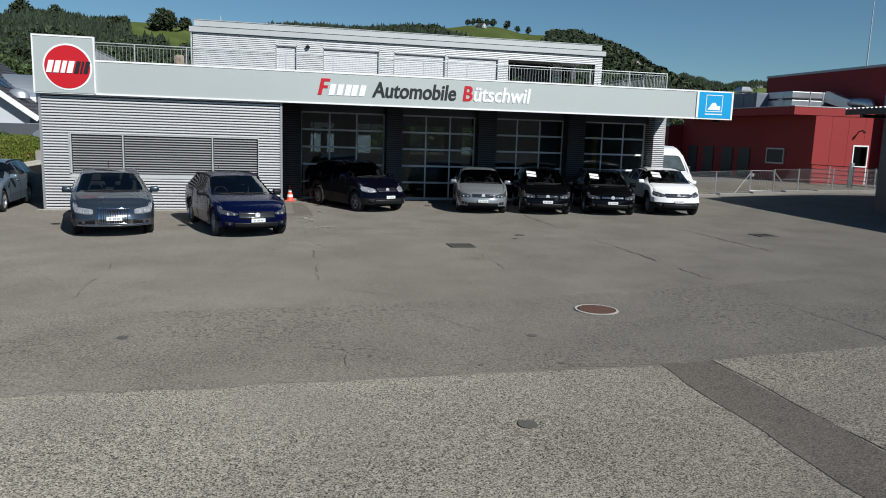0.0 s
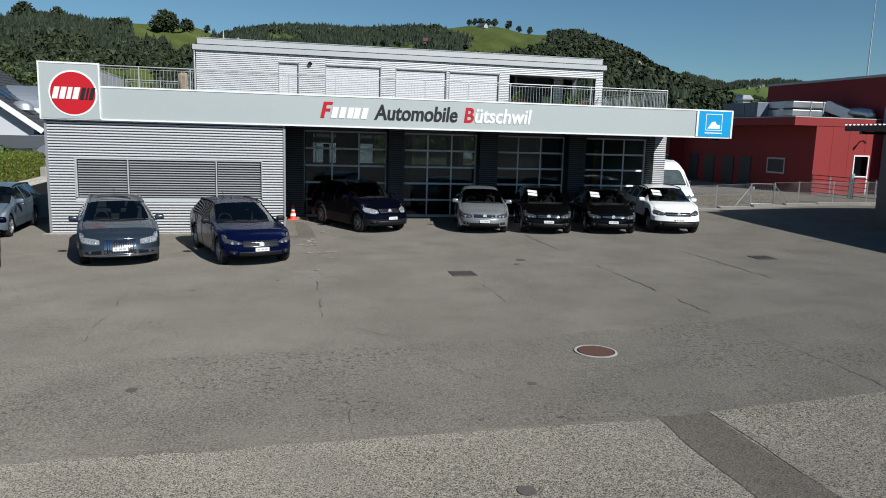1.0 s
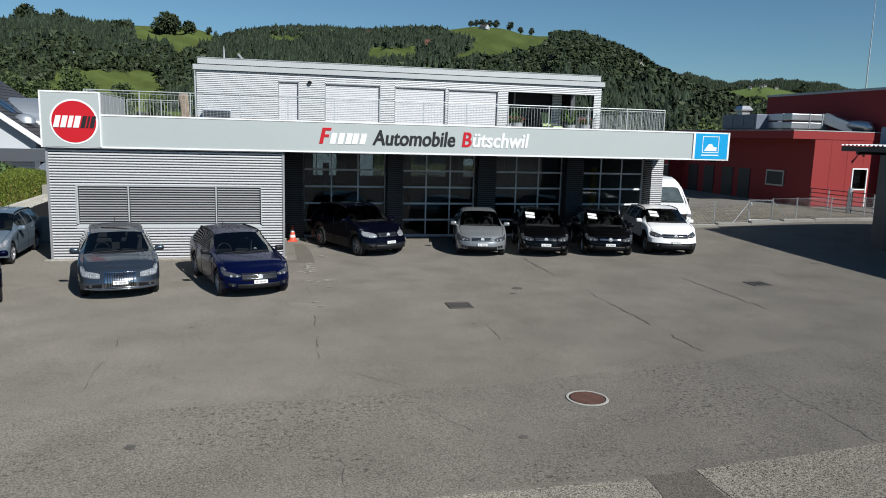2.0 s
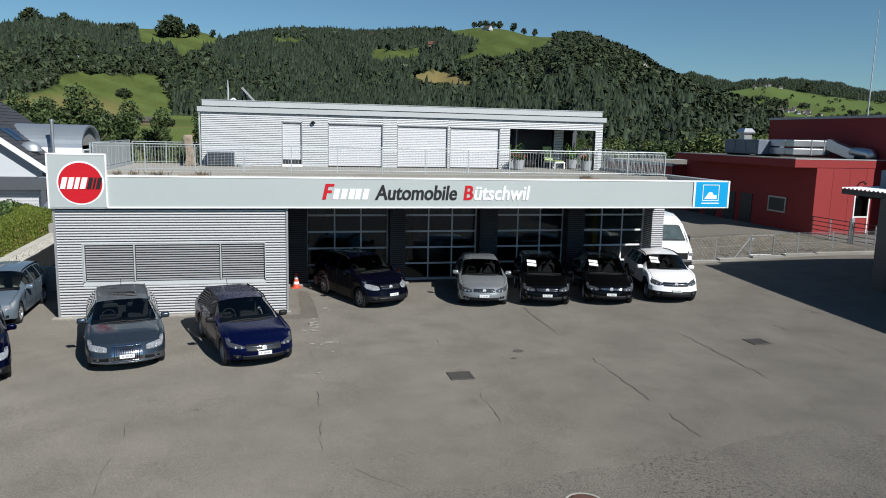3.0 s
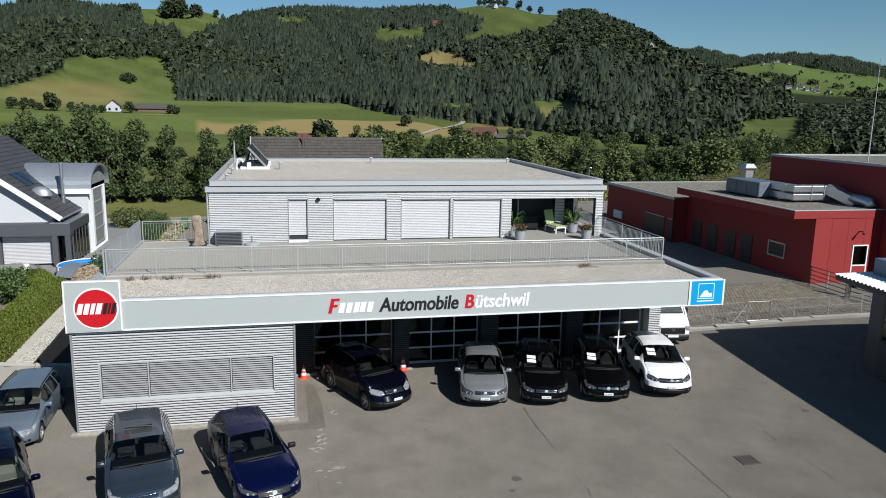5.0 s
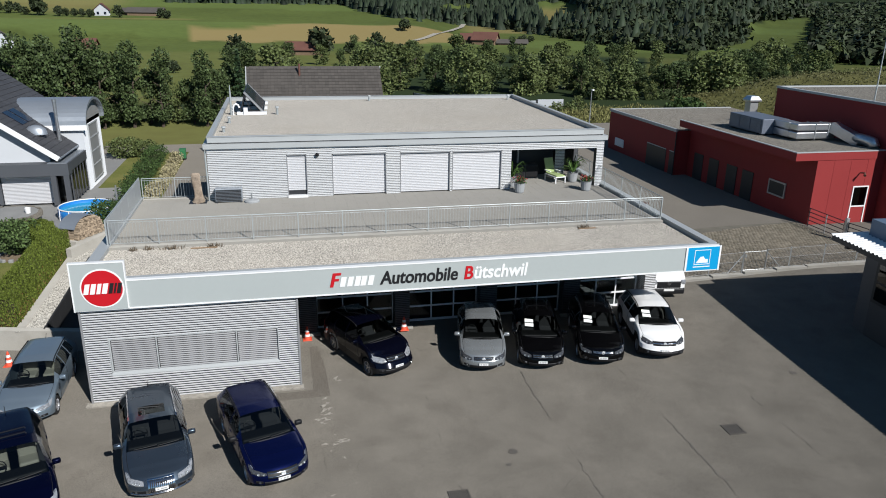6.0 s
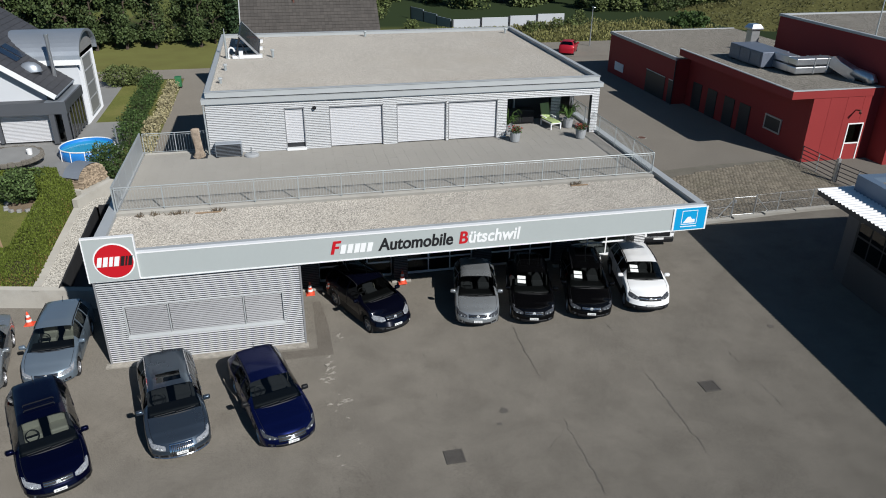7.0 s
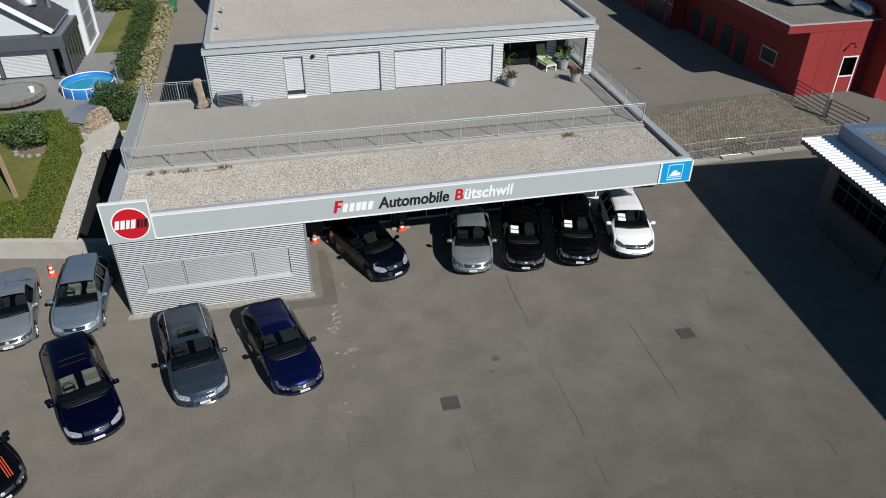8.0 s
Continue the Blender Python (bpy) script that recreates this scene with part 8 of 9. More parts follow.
mL = Matrix(((0, upl.x, -math.sin(slope), el2.x), (1, 0, 0, el2.y), (0, upl.z, math.cos(slope), el2.z), (0, 0, 0, 1)))
bm = bmesh.new()
box(bm, 0, HY1 - HY0 + 1.2, 0, ln, -0.16, 0.04, 0.0, mL)
part("roof", bm, ROOF_TILE, house)
bm = bmesh.new()
tube(bm, [(eave.x, eave.y, eave.z - 0.05), (eave.x, HY1 + 0.5, eave.z - 0.05)], 0.08, 8)
part("gutter", bm, ZINC, house)
for u, v in ((2.2, 3.4), (3.5, 3.4)):
    bm = bmesh.new()
    box(bm, u, u + 1.05, v, v + 1.5, 0.03, 0.09, 0.0, mR)
    part("solar_panel", bm, SOLAR, roof, "blue-black roof collector")
# barrel-roofed stair tower
TX1, TY0, TY1 = -8.0, 35.6, 41.2
part("tower_wall", boxes((-12.5, TX1, TY0, TY1, -0.3, 5.1)), PLASTER, house, "white stair tower")
arc = [(TY0 - 0.3 + (TY1 - TY0 + 0.6) * (0.5 - 0.5 * math.cos(a)), 4.95 + 1.75 * math.sin(a)) for a in np.linspace(0, math.pi, 19)]
bm = bmesh.new()
turn = pose(0, 0, 0, 0, 0, 90)
outer = [(y, z) for y, z in arc]
inner = [(TY0 - 0.15 + (TY1 - TY0 + 0.3) * (0.5 - 0.5 * math.cos(a)), 4.8 + 1.72 * math.sin(a)) for a in np.linspace(math.pi, 0, 19)]
ring = outer + inner
a = [bm.verts.new((-13.6, y, z)) for y, z in ring]
b = [bm.verts.new((TX1 + 0.35, y, z)) for y, z in ring]
for i in range(len(ring)):
    j = (i + 1) % len(ring)
    bm.faces.new((a[i], a[j], b[j], b[i]))
for i in range(18):
    bm.faces.new((b[i], b[i + 1], b[-(i + 2)], b[-(i + 1)]))
part("barrel_roof", bm, ZINC, house, "curved zinc roof", smooth=False)
bm = bmesh.new()
bm.faces.new([bm.verts.new((TX1 + 0.0, y, z)) for y, z in inner] )
part("tower_gable", bm, GREY_STONE, house)
part("tower_fascia", boxes((-12.5, TX1 + 0.37, TY0 - 0.32, TY0 - 0.2, 4.55, 4.95)), WHITE, house)
tw = part("window", boxes((TX1, TX1 + 0.06, 37.0, 39.8, 0.3, 4.7)), BLIND, house, "tall stair window behind grey blinds")
part("window_frame", boxes(*[(TX1, TX1 + 0.1, 36.95, 39.85, z, z + 0.1) for z in (0.25, 1.4, 2.5, 3.6, 4.65)], (TX1, TX1 + 0.1, 36.9, 37.0, 0.25, 4.75), (TX1, TX1 + 0.1, 39.8, 39.9, 0.25, 4.75)), METAL_TRIM, tw)
# flue
bm = bmesh.new()
tube(bm, [(-9.35, 34.2, 3.6), (-9.35, 34.2, 6.9)], 0.13, 12)
tube(bm, [(-9.35, 34.2, 6.86), (-9.35, 34.2, 7.05)], 0.16, 12)
part("flue", bm, BRIGHT_DUCT, house, "bright steel flue")
bm = bmesh.new()
lathe([(0.55, 0), (0.5, 0.35), (0.3, 0.6), (0, 0.7)], 14, bm=bm, m=pose(-10.4, 32.6, 4.75) @ Matrix.Diagonal((1.4, 0.8, 1, 1)))
part("eyebrow_dormer", bm, ZINC, house, smooth=True)
# dark entrance annex
part("annex", boxes((-13.2, -8.0, 30.3, 31.25, 2.15, 3.0), (-9.4, -8.0, 31.25, 35.58, 2.35, 3.0), (-9.25, -8.9, 30.32, 30.6, 0, 2.15), (-8.4, -8.05, 30.32, 30.55, 0, 2.4), (-12.95, -12.75, 30.9, 31.2, 0, 2.15)), ANTHRACITE, house, "anthracite flat-roofed entrance")
part("annex_roof", boxes((-9.35, -8.1, 30.4, 35.5, 3.0, 3.04)), ZINC, house)
en = part("door", boxes((-9.35, -8.45, 31.0, 31.06, 0, 2.1)), WINDOW_GLASS, house, "glass entrance door")
part("door_frame", boxes((-9.4, -9.32, 30.95, 31.1, 0, 2.15), (-8.5, -8.4, 30.95, 31.1, 0, 2.15)), DARK_METAL, en)
aw = part("window", boxes((-8.12, -8.08, 31.2, 35.3, 0.1, 2.35)), WINDOW_GLASS, house, "glazed annex side")
for k in range(6):
    part("mullion", boxes((-8.13, -8.04, 31.1 + k * 0.84, 31.2 + k * 0.84, 0, 2.36)), ANTHRACITE, aw)
gs = part("garage_shutter", boxes((-12.7, -9.3, 31.1, 31.16, 0, 2.15)), SHUTTER, house, "closed white slatted shutter")
bm = bmesh.new()
ribs(bm, pose(0, 31.1, 0), -12.7, -9.3, 0.02, 2.15, 0.012, 0.1, 1.5)
part("shutter_slats", bm, SHUTTER, gs).data.materials.append(BLIND)


def small_house(x, y, w, d, h, ridge, turn, wall, roof_mat, label, z=None, name="farmhouse"):
    r = math.hypot(x - CENTRE[0], y - CENTRE[1])
    az = math.degrees(math.atan2(x - CENTRE[0], y - CENTRE[1]))
    if z is None:
        z = float(hill_z(az, r)) - 0.3
    t = thing(name, label, "house", pose(x, y, z, 0, 0, turn), group="valley houses")
    bm = bmesh.new()
    prism(bm, [(-w / 2, 0), (w / 2, 0), (w / 2, h), (0, h + ridge), (-w / 2, h)], -d / 2, d / 2)
    part("wall", bm, wall, t)
    for s in (-1, 1):
        bm = bmesh.new()
        o = 0.6
        e = Vector((s * (w / 2 + o), 0, h - o * ridge / (w / 2) + 0.05))
        top = Vector((0, 0, h + ridge + 0.05))
        q = []
        for yy in (-d / 2 - o, d / 2 + o):
            for p in (e, top):
                q += [bm.verts.new((p.x, yy, p.z)), bm.verts.new((p.x, yy, p.z + 0.22))]
        for f in ((0, 1, 3, 2), (4, 6, 7, 5), (1, 5, 7, 3), (0, 2, 6, 4), (0, 4, 5, 1)):
            bm.faces.new([q[i] for i in f])
        bmesh.ops.recalc_face_normals(bm, faces=bm.faces[:])
        part("roof", bm, roof_mat, t)
    for k in range(max(2, int(w / 2.6))):
        xx = -w / 2 + (k + 0.5) * w / max(2, int(w / 2.6))
        for zz in ([h * 0.35, h * 0.8] if h > 4 else [h * 0.45]):
            part("window", boxes((xx - 0.5, xx + 0.5, -d / 2 - 0.04, -d / 2, zz - 0.6, zz + 0.6)), SOLAR, t)
    return t


small_house(9.95, 41.4, 9.5, 10.3, 4.4, 4.6, 90, PLASTER, BROWN_TILE, "house with a broad brown tiled roof behind the lot", z=-0.9, name="neighbour_house")
nb = bpy.data.objects["neighbour_house"]
sl = math.atan2(4.6, 4.75)
ex, ez = 4.75 + 0.6, 4.4 - 0.6 * 4.6 / 4.75 + 0.29
mN = Matrix(((0, -math.cos(sl), math.sin(sl), ex), (1, 0, 0, -5.75), (0, math.sin(sl), math.cos(sl), ez), (0, 0, 0, 1)))
mN2 = Matrix(((0, math.cos(sl), -math.sin(sl), -ex), (-1, 0, 0, 5.75), (0, math.sin(sl), math.cos(sl), ez), (0, 0, 0, 1)))
for mm in (mN, mN2):
    roof_tiles(nb, mm, 11.5, ex / math.cos(sl), 40, 22, BROWN_TILE, stagger=0.0)
    part("verge", box(bmesh.new(), -0.08, 0.0, 0, ex / math.cos(sl), -0.1, 0.07, 0.0, mm), METAL_TRIM, nb, "pale metal verge")
bm = bmesh.new()
for k in range(28):
    lathe([(0.1, 0), (0.12, 0.4), (0, 0.4)], 8, bm=bm, m=pose(0, -5.7 + 0.4 * k, 9.23, -90, 0, 0))
part("ridge_caps", bm, BROWN_TILE, nb)
bm = bmesh.new()
tube(bm, [(-0.7, 1.3, 8.1), (-0.7, 1.3, 9.6)], 0.09, 8)
part("vent_pipe", bm, RUST_TILE, nb)


def at_bearing(az, r):
    return CENTRE[0] + r * math.sin(math.radians(az)), CENTRE[1] + r * math.cos(math.radians(az))


for az, r, w, d, h, ri, turn, wall, rf, label in (
        (-11.85, 380, 7.5, 7, 3.8, 3.2, 5, PLASTER, RUST_TILE, "white farmhouse on the meadow"),
        (-9.0, 381, 7, 20, 2.6, 2.2, 80, WOOD, BROWN_TILE, "long wooden barn with a brown roof"),
        (-10.1, 384, 6, 8, 2.2, 2, 70, WOOD, BROWN_TILE, "small wooden barn on the meadow"),
        (1.9, 218, 7, 12.5, 2.6, 2.2, 82, WOOD, RUST_TILE, "barn with a rust-red roof in the meadow"),
        (-13.1, 250, 5, 6.5, 2.2, 2, 85, WOOD, RUST_TILE, "small shed with a red roof between trees"),
        (-18.1, 248, 6.5, 7.5, 4.4, 2.6, 20, PLASTER, BROWN_TILE, "pale house behind trees"),
        (15.6, 289, 8.5, 11, 3, 3, 60, WOOD, RUST_TILE, "large barn with a red-brown roof"),
        (14.4, 294, 6, 8, 2.6, 2.4, 70, WOOD, RUST_TILE, "farmhouse with a red-brown roof"),
        (17.6, 289, 4, 14, 1.6, 1.2, 80, WOOD, BROWN_TILE, "low wooden field shed in the meadow"),
        (36.8, 663, 8, 11, 4, 3, 40, CREAM, BROWN_TILE, "pale house at the wood edge"),
        (37.4, 668, 7, 10, 4, 3, 10, PLASTER, RUST_TILE, "white house at the wood edge"),
        (39.2, 283, 5.5, 7, 2.8, 2.0, 30, CREAM, BROWN_TILE, "pale house among dark trees"),
        (40.4, 281, 4.8, 6, 2.8, 2.0, 60, PLASTER, RUST_TILE, "white house among dark trees"),
        (42.2, 284, 4.8, 6, 2.8, 2.0, 20, PLASTER, RUST_TILE, "white house with a red roof"),
        (11.9, 800, 10, 16, 4, 4, 70, WOOD, RUST_TILE, "farm on the hillside meadow"),
        (7.1, 1000, 8, 10, 4, 4, 40, PLASTER, RUST_TILE, "white farmhouse on the hillside"),
        (15.9, 990, 9, 16, 4, 4, 30, PLASTER, BROWN_TILE, "white farm on the hilltop"),
        (27.6, 676, 8, 8, 6, 3, 20, CREAM, BROWN_TILE, "pale house in the hill forest"),
        (-13.8, 660, 7, 9, 4, 3, 30, PLASTER, BROWN_TILE, "small white hut at the forest edge")):
    x, y = at_bearing(az, r)
    small_house(x, y, w * 0.8, d * 0.8, h * 0.75, ri * 0.8, turn, wall, rf, label)
rnd = random.Random(12)
for k in range(26):
    x, y = at_bearing(*rnd.choice(((rnd.uniform(36.6, 40.2), 1400 + rnd.uniform(-25, 25)), (rnd.uniform(36.6, 40.2), 1415 + rnd.uniform(-25, 25)), (rnd.uniform(35.2, 37.4), 1690 + rnd.uniform(-20, 30)))))
    small_house(x, y, 4.5, 6, 3.2, 2, rnd.uniform(0, 90), rnd.choice((PLASTER, CREAM)), BROWN_TILE, "far village house on the slope")

# ---- garden on the left ----
LOG_SPLIT = material("split_firewood", (0.28, 0.22, 0.16), rough=0.9, var=0.25, big=4, fine=20, bump=0.2, island=0.45)
GZ = 0.35
sheet("garden", -40, -3.9, 5.6, 21.5, LAWN, GZ, 1.5, "dry green garden lawn", "lawn")
sheet("patio", -40, -4.4, 21.5, 36, GREY_STONE, 0.05, 1.5, "grey stone patio in front of a villa", "patio")
sheet("lawn", -7.6, -4.2, 36, 50.4, LAWN, 0.05, 1.5, "dry lawn strip behind the patio", "lawn")
sheet("patio_side", -40, -7.6, 36, 50.4, GREY_STONE, 0.045, 1.5, "grey stone path around a villa", "patio")
wallbm = bmesh.new()
box(wallbm, -26, 2.45, -0.02, 0.32, -0.3, 0.88, 0.015, pose(-2.4, 4.72, 0, 0, 0, -12))
box(wallbm, -0.17, 0.17, 0, 8.8, -0.3, 0.9, 0.015, pose(-3.8, 5.35, 0, 0, 0, 1.9))
box(wallbm, -0.3, 0.0, 0, 3.25, -0.6, 1.36, 0.015, pose(-4.0, 14.05, 0, 0, 0, -24))
tagged(part("retaining_wall", wallbm, CONCRETE), label="low pale concrete retaining wall of the garden", category="wall", kind="structure")
rng = np.random.default_rng(31)


def hedge(name, m, width, length, z1, n, label, size=0.06, brown=0):
    """A clipped hedge: width along local -x, length along local y, sprays pointing up, dry ones low on its sides."""
    t = thing(name, label, "hedge", m)
    # solid core, coloured dark for the shade inside the foliage
    part("branch_mass", one_box(-width + 0.12, -0.12, 0.12, length - 0.12, -0.1, z1 - 0.12, 0.1), HEDGE_SHADE_WOOD, t)

    def sprays(count, top):
        p = rng.uniform(0, 1, (count, 3))
        areas = np.array((length * z1, length * z1 * 1.3, width * z1, width * z1, width * length * 1.2 if top else 0.0))
        face = rng.choice(5, count, p=areas / areas.sum())
        p[face == 0, 0] = 0
        p[face == 1, 0] = 1
        p[face == 2, 1] = 0
        p[face == 3, 1] = 1
        p[face == 4, 2] = 1
        if not top:
            p[:, 2] = rng.beta(1.1, 1.9, count) * (0.75 + 0.25 * np.sin(p[:, 1] * length * 1.9))
        q = np.stack([-p[:, 0] * width, p[:, 1] * length, p[:, 2] * z1], 1)
        q[:, 0] = -width * (1 - p[:, 0])
        q[:, 0] += 0.07 * (1 - p[:, 2]) * (face == 1)
        q += rng.normal(0, 0.022, q.shape)
        # upright tufts, so that the face is ridged from foot to top
        ridge = 0.05 * np.sin(q[:, 1] * 17 + 1.5 * np.sin(q[:, 1] * 3.3)) + 0.035 * np.sin(q[:, 1] * 41)
        q[:, 0] += np.where(face == 1, ridge, np.where(face == 0, -ridge, 0))
        q[:, 2] += np.where(face == 4, ridge + 0.03 * np.sin(q[:, 0] * 23), 0)
        v, f = leaf_cloud(q, size, rng)
        v = v.reshape(-1, 4, 3)
        c = v.mean(1, keepdims=True)
        v = c + (v - c) * np.array([0.75, 0.6, 1.5])
        return v.reshape(-1, 3), f
    v, f = sprays(n, True)
    soup("foliage", v, f, HEDGE_LEAF, t)
    if brown:
        v, f = sprays(brown, False)
        soup("dry_foliage", v, f, HEDGE_DRY, t, "brown dry sprays low on the hedge")
    return t


HEDGE_DRY = leaf_material("dry_hedge_sprays", (0.2, 0.125, 0.05), island=0.5, big=0.8)
# branch wood with the hedge's inner shade put into its colour
HEDGE_SHADE_WOOD = material("shaded_hedge_wood", (0.06, 0.055, 0.03), rough=0.95, var=0.3, big=2, fine=10, bump=0.4)
hedge("hedge", pose(-4.04, 5.75, GZ, 0, 0, 2.7), 1.1, 9.8, 1.62, 44000, "long clipped green hedge with brown lower sides along the garden wall", 0.038, 5500)
hedge("hedge", pose(-4.62, 15.3, GZ, 0, 0, 30), 1.1, 3.5, 1.55, 15000, "end of a clipped green hedge turning across the garden", 0.038)
hedge("hedge", pose(-6.3, 18.5, GZ), 7.0, 1.2, 1.0, 16000, "low clipped green hedge across the garden", 0.045)
hedge("hedge", pose(-5.15, 5.8, GZ, 0, 0, -3), 6.0, 1.5, 1.6, 24000, "clipped green hedge along the front of the garden", 0.05, 3500)


def shrub(x, y, z, r, h, mat, label, n=1400, size=0.07, name="shrub"):
    t = thing(name, label, "shrub", pose(x, y, z), group="garden shrubs")
    bm = bmesh.new()
    for k in range(6):
        a = k * 1.05
        tube(bm, [(0, 0, -0.1), (r * 0.5 * math.cos(a), r * 0.5 * math.sin(a), h * 0.7)], [0.03, 0.01], 4)
    part("stem", bm, BARK, t)
    d = rng.normal(size=(n, 3))
    d /= np.linalg.norm(d, axis=1, keepdims=True)
    q = d * np.array([r, r, h / 2]) * rng.uniform(0.65, 1.05, (n, 1)) * (1 + 0.14 * np.sin(d[:, [0]] * 7 + d[:, [2]] * 5)) + np.array([0, 0, h / 2])
    v, f = leaf_cloud(q, size, rng)
    soup("foliage", v, f, mat, t)


shrub(-7.4, 16.9, GZ + 0.25, 1.3, 1.65, BAY_LEAF, "round glossy dark green bush on the lawn", 5200, 0.075)
ring_bed = thing("stone_border", "ring of rough grey stones under the round bush", "stone border", pose(-7.3, 16.5, GZ))
for k in range(15):
    a = k * 0.42
    part("stone", one_box(-0.13 - 0.04 * math.sin(k * 2.1), 0.14, -0.1, 0.11 + 0.03 * math.sin(k * 3.7), -0.05, 0.13 + 0.04 * math.sin(k * 1.3), 0.045), GREY_STONE, ring_bed, m=pose(1.05 * math.cos(a), 1.05 * math.sin(a), 0, 4 * math.sin(k), 5 * math.cos(k), 40 * math.sin(k * 1.7)))
part("soil", lathe([(1.0, 0.0), (0.8, 0.05), (0, 0.07)], 16), SOIL, ring_bed)
shrub(-3.3, 21.2, -0.2, 1.3, 2.3, SHRUB_LEAF, "tall leafy bush beside the pool", 2600)
shrub(-4.3, 23.0, -0.3, 1.1, 2.0, SHRUB_LEAF, "leafy bush beside the pool", 2000)
shrub(-7.9, 48.8, -0.6, 1.6, 1.9, TREE_LEAF_B, "spreading bush beside the lane", 2200, 0.1)
shrub(-6.2, 49.0, -0.6, 1.2, 1.6, TREE_LEAF_B, "spreading bush beside the lane", 1600, 0.1)
for k in range(9):
    shrub(-4.1 - 0.05 * k, 29.5 + k * 2.1, -0.6, 0.85, 1.9 + 0.3 * math.sin(k * 2.2), SHRUB_LEAF, "dense green shrub in the border", 1100)
for k in range(13):
    y = 24.5 + k * 1.75
    shrub(-2.75 + 0.12 * math.sin(k), y, float(ground_z(-2.7, y)) - 0.05, 0.62, 0.95 + 0.2 * math.sin(k * 1.7), DRY_GRASS, "tuft of dry ornamental grass along the drive", 700, 0.07, "ornamental_grass")
for k in range(4):
    shrub(-26 - 4 * k, 16 + 2 * k, GZ, 1.5, 2.0, SHRUB_LEAF, "green shrub on the garden lawn", 900, 0.1)

pool = thing("paddling_pool", "round blue frame pool with white rim on the patio", "pool", pose(-6.45, 27.6, float(ground_z(-6.4, 27.6)) + 0.05))
part("pool_wall", lathe([(1.72, 0), (1.78, 0.1), (1.8, 0.4), (1.76, 0.76), (1.7, 0.76), (1.68, 0.1), (1.68, 0.06)], 36), POOL_BLUE, pool, "blue pool liner", smooth=True)
part("water", lathe([(1.685, 0.56), (0, 0.56)], 36), POOL_WATER, pool)
bm = bmesh.new()
tube(bm, [(1.76 * math.cos(a), 1.76 * math.sin(a), 0.77) for a in np.linspace(0, 2 * math.pi, 37)], 0.045, 6, False)
part("rim", bm, WHITE, pool)
for k in range(12):
    a = k * math.pi / 6 + 0.1
    bm = bmesh.new()
    tube(bm, [(1.84 * math.cos(a), 1.84 * math.sin(a), 0), (1.8 * math.cos(a), 1.8 * math.sin(a), 0.77)], 0.03, 6)
    part("leg", bm, WHITE, pool)
shed = thing("wood_store", "rounded stack of split pale firewood under a curved zinc cover", "wood store", pose(-4.1, 17.05, 1.2, 0, 0, 62.5) @ Matrix.Diagonal((1.12, 0.42, 0.88, 1)))
part("base", boxes((-1.05, 1.05, -1.25, 1.3, -1.0, 0.03)), CONCRETE, shed, "pale concrete base")
bm = bmesh.new()
for r in range(12):
    half_w = 0.92 * math.sqrt(max(0.05, 1 - (r / 12.5) ** 2))
    x = -half_w
    while x < half_w:
        w = rng.uniform(0.07, 0.13)
        for yy in (-1.3, -0.65, 0.0, 0.65):
            j = rng.uniform(-0.07, 0.07)
            box(bm, -w / 2, w / 2, 0, 0.6, -0.046, 0.046, 0.0, pose(x + w / 2, yy + j, 0.08 + r * 0.1 + rng.uniform(-0.02, 0.02), 0, rng.uniform(-25, 25), rng.uniform(-4, 4)))
        x += w + 0.01
part("firewood", bm, LOG_SPLIT, shed, kind="stuff")
bm = bmesh.new()
arcp = [(-1.05 * math.cos(math.pi * k / 14), 0.25 + 1.12 * math.sin(math.pi * k / 14)) for k in range(2, 13)]
prism(bm, arcp + [(x * 0.97, z - 0.04) for x, z in reversed(arcp)], -0.95, 1.5)
part("cover", bm, ZINC, shed)
bin_ = thing("waste_bin", "green plastic waste container beside the drive", "bin", pose(-2.4, 47.0, float(ground_z(-2.4, 47)) + 0.02))
part("body", one_box(-0.28, 0.28, -0.3, 0.3, 0.12, 0.95, 0.04), GREEN_BIN, bin_)
part("lid", one_box(-0.3, 0.3, -0.32, 0.32, 0.95, 1.02, 0.03), GREEN_BIN, bin_)
for sx in (-0.22, 0.22):
    part("wheel", one_box(sx - 0.06, sx + 0.06, -0.3, 0.3, 0, 0.12), RUBBER, bin_)
terrace_disc = thing("round_terrace", "round raised paved seating place with a low stone edge", "terrace", pose(-11.0, 26.3, 0.0))
part("paving", lathe([(1.85, 0.0), (1.85, 0.2), (0, 0.21)], 32), GREY_STONE, terrace_disc)
for k in range(30):
    a = 2 * math.pi * k / 30
    part("edge_stone", one_box(-0.19, 0.19, -0.12, 0.14, -0.05, 0.22 + 0.03 * math.sin(k * 2.7), 0.03), OLD_ASPHALT, terrace_disc, m=pose(1.95 * math.cos(a), 1.95 * math.sin(a), 0, 0, 0, math.degrees(a) + 90 + 5 * math.sin(k * 1.9)))
bucket = thing("bucket", "white plastic bucket on the patio", "bucket", pose(-9.7, 26.2, 0.202))
part("bucket_wall", lathe([(0.15, 0), (0.19, 0.36), (0.17, 0.36), (0.14, 0.03), (0, 0.03)], 14), WHITE, bucket)
pole = thing("garden_post", "weathered leaning wooden post on the lawn", "post", pose(-6.95, 10.8, GZ, -28, -16, 0))
part("timber", one_box(-0.09, 0.09, -0.09, 0.09, -0.1, 2.6, 0.01), WOOD, pole)
pole2 = thing("clothes_pole", "grey metal pole at the pool", "pole", pose(-4.4, 27.4, -0.5))
bm = bmesh.new()
tube(bm, [(0, 0, 0), (0, 0, 2.1)], 0.05, 8)
part("tube", bm, GALVANISED, pole2)

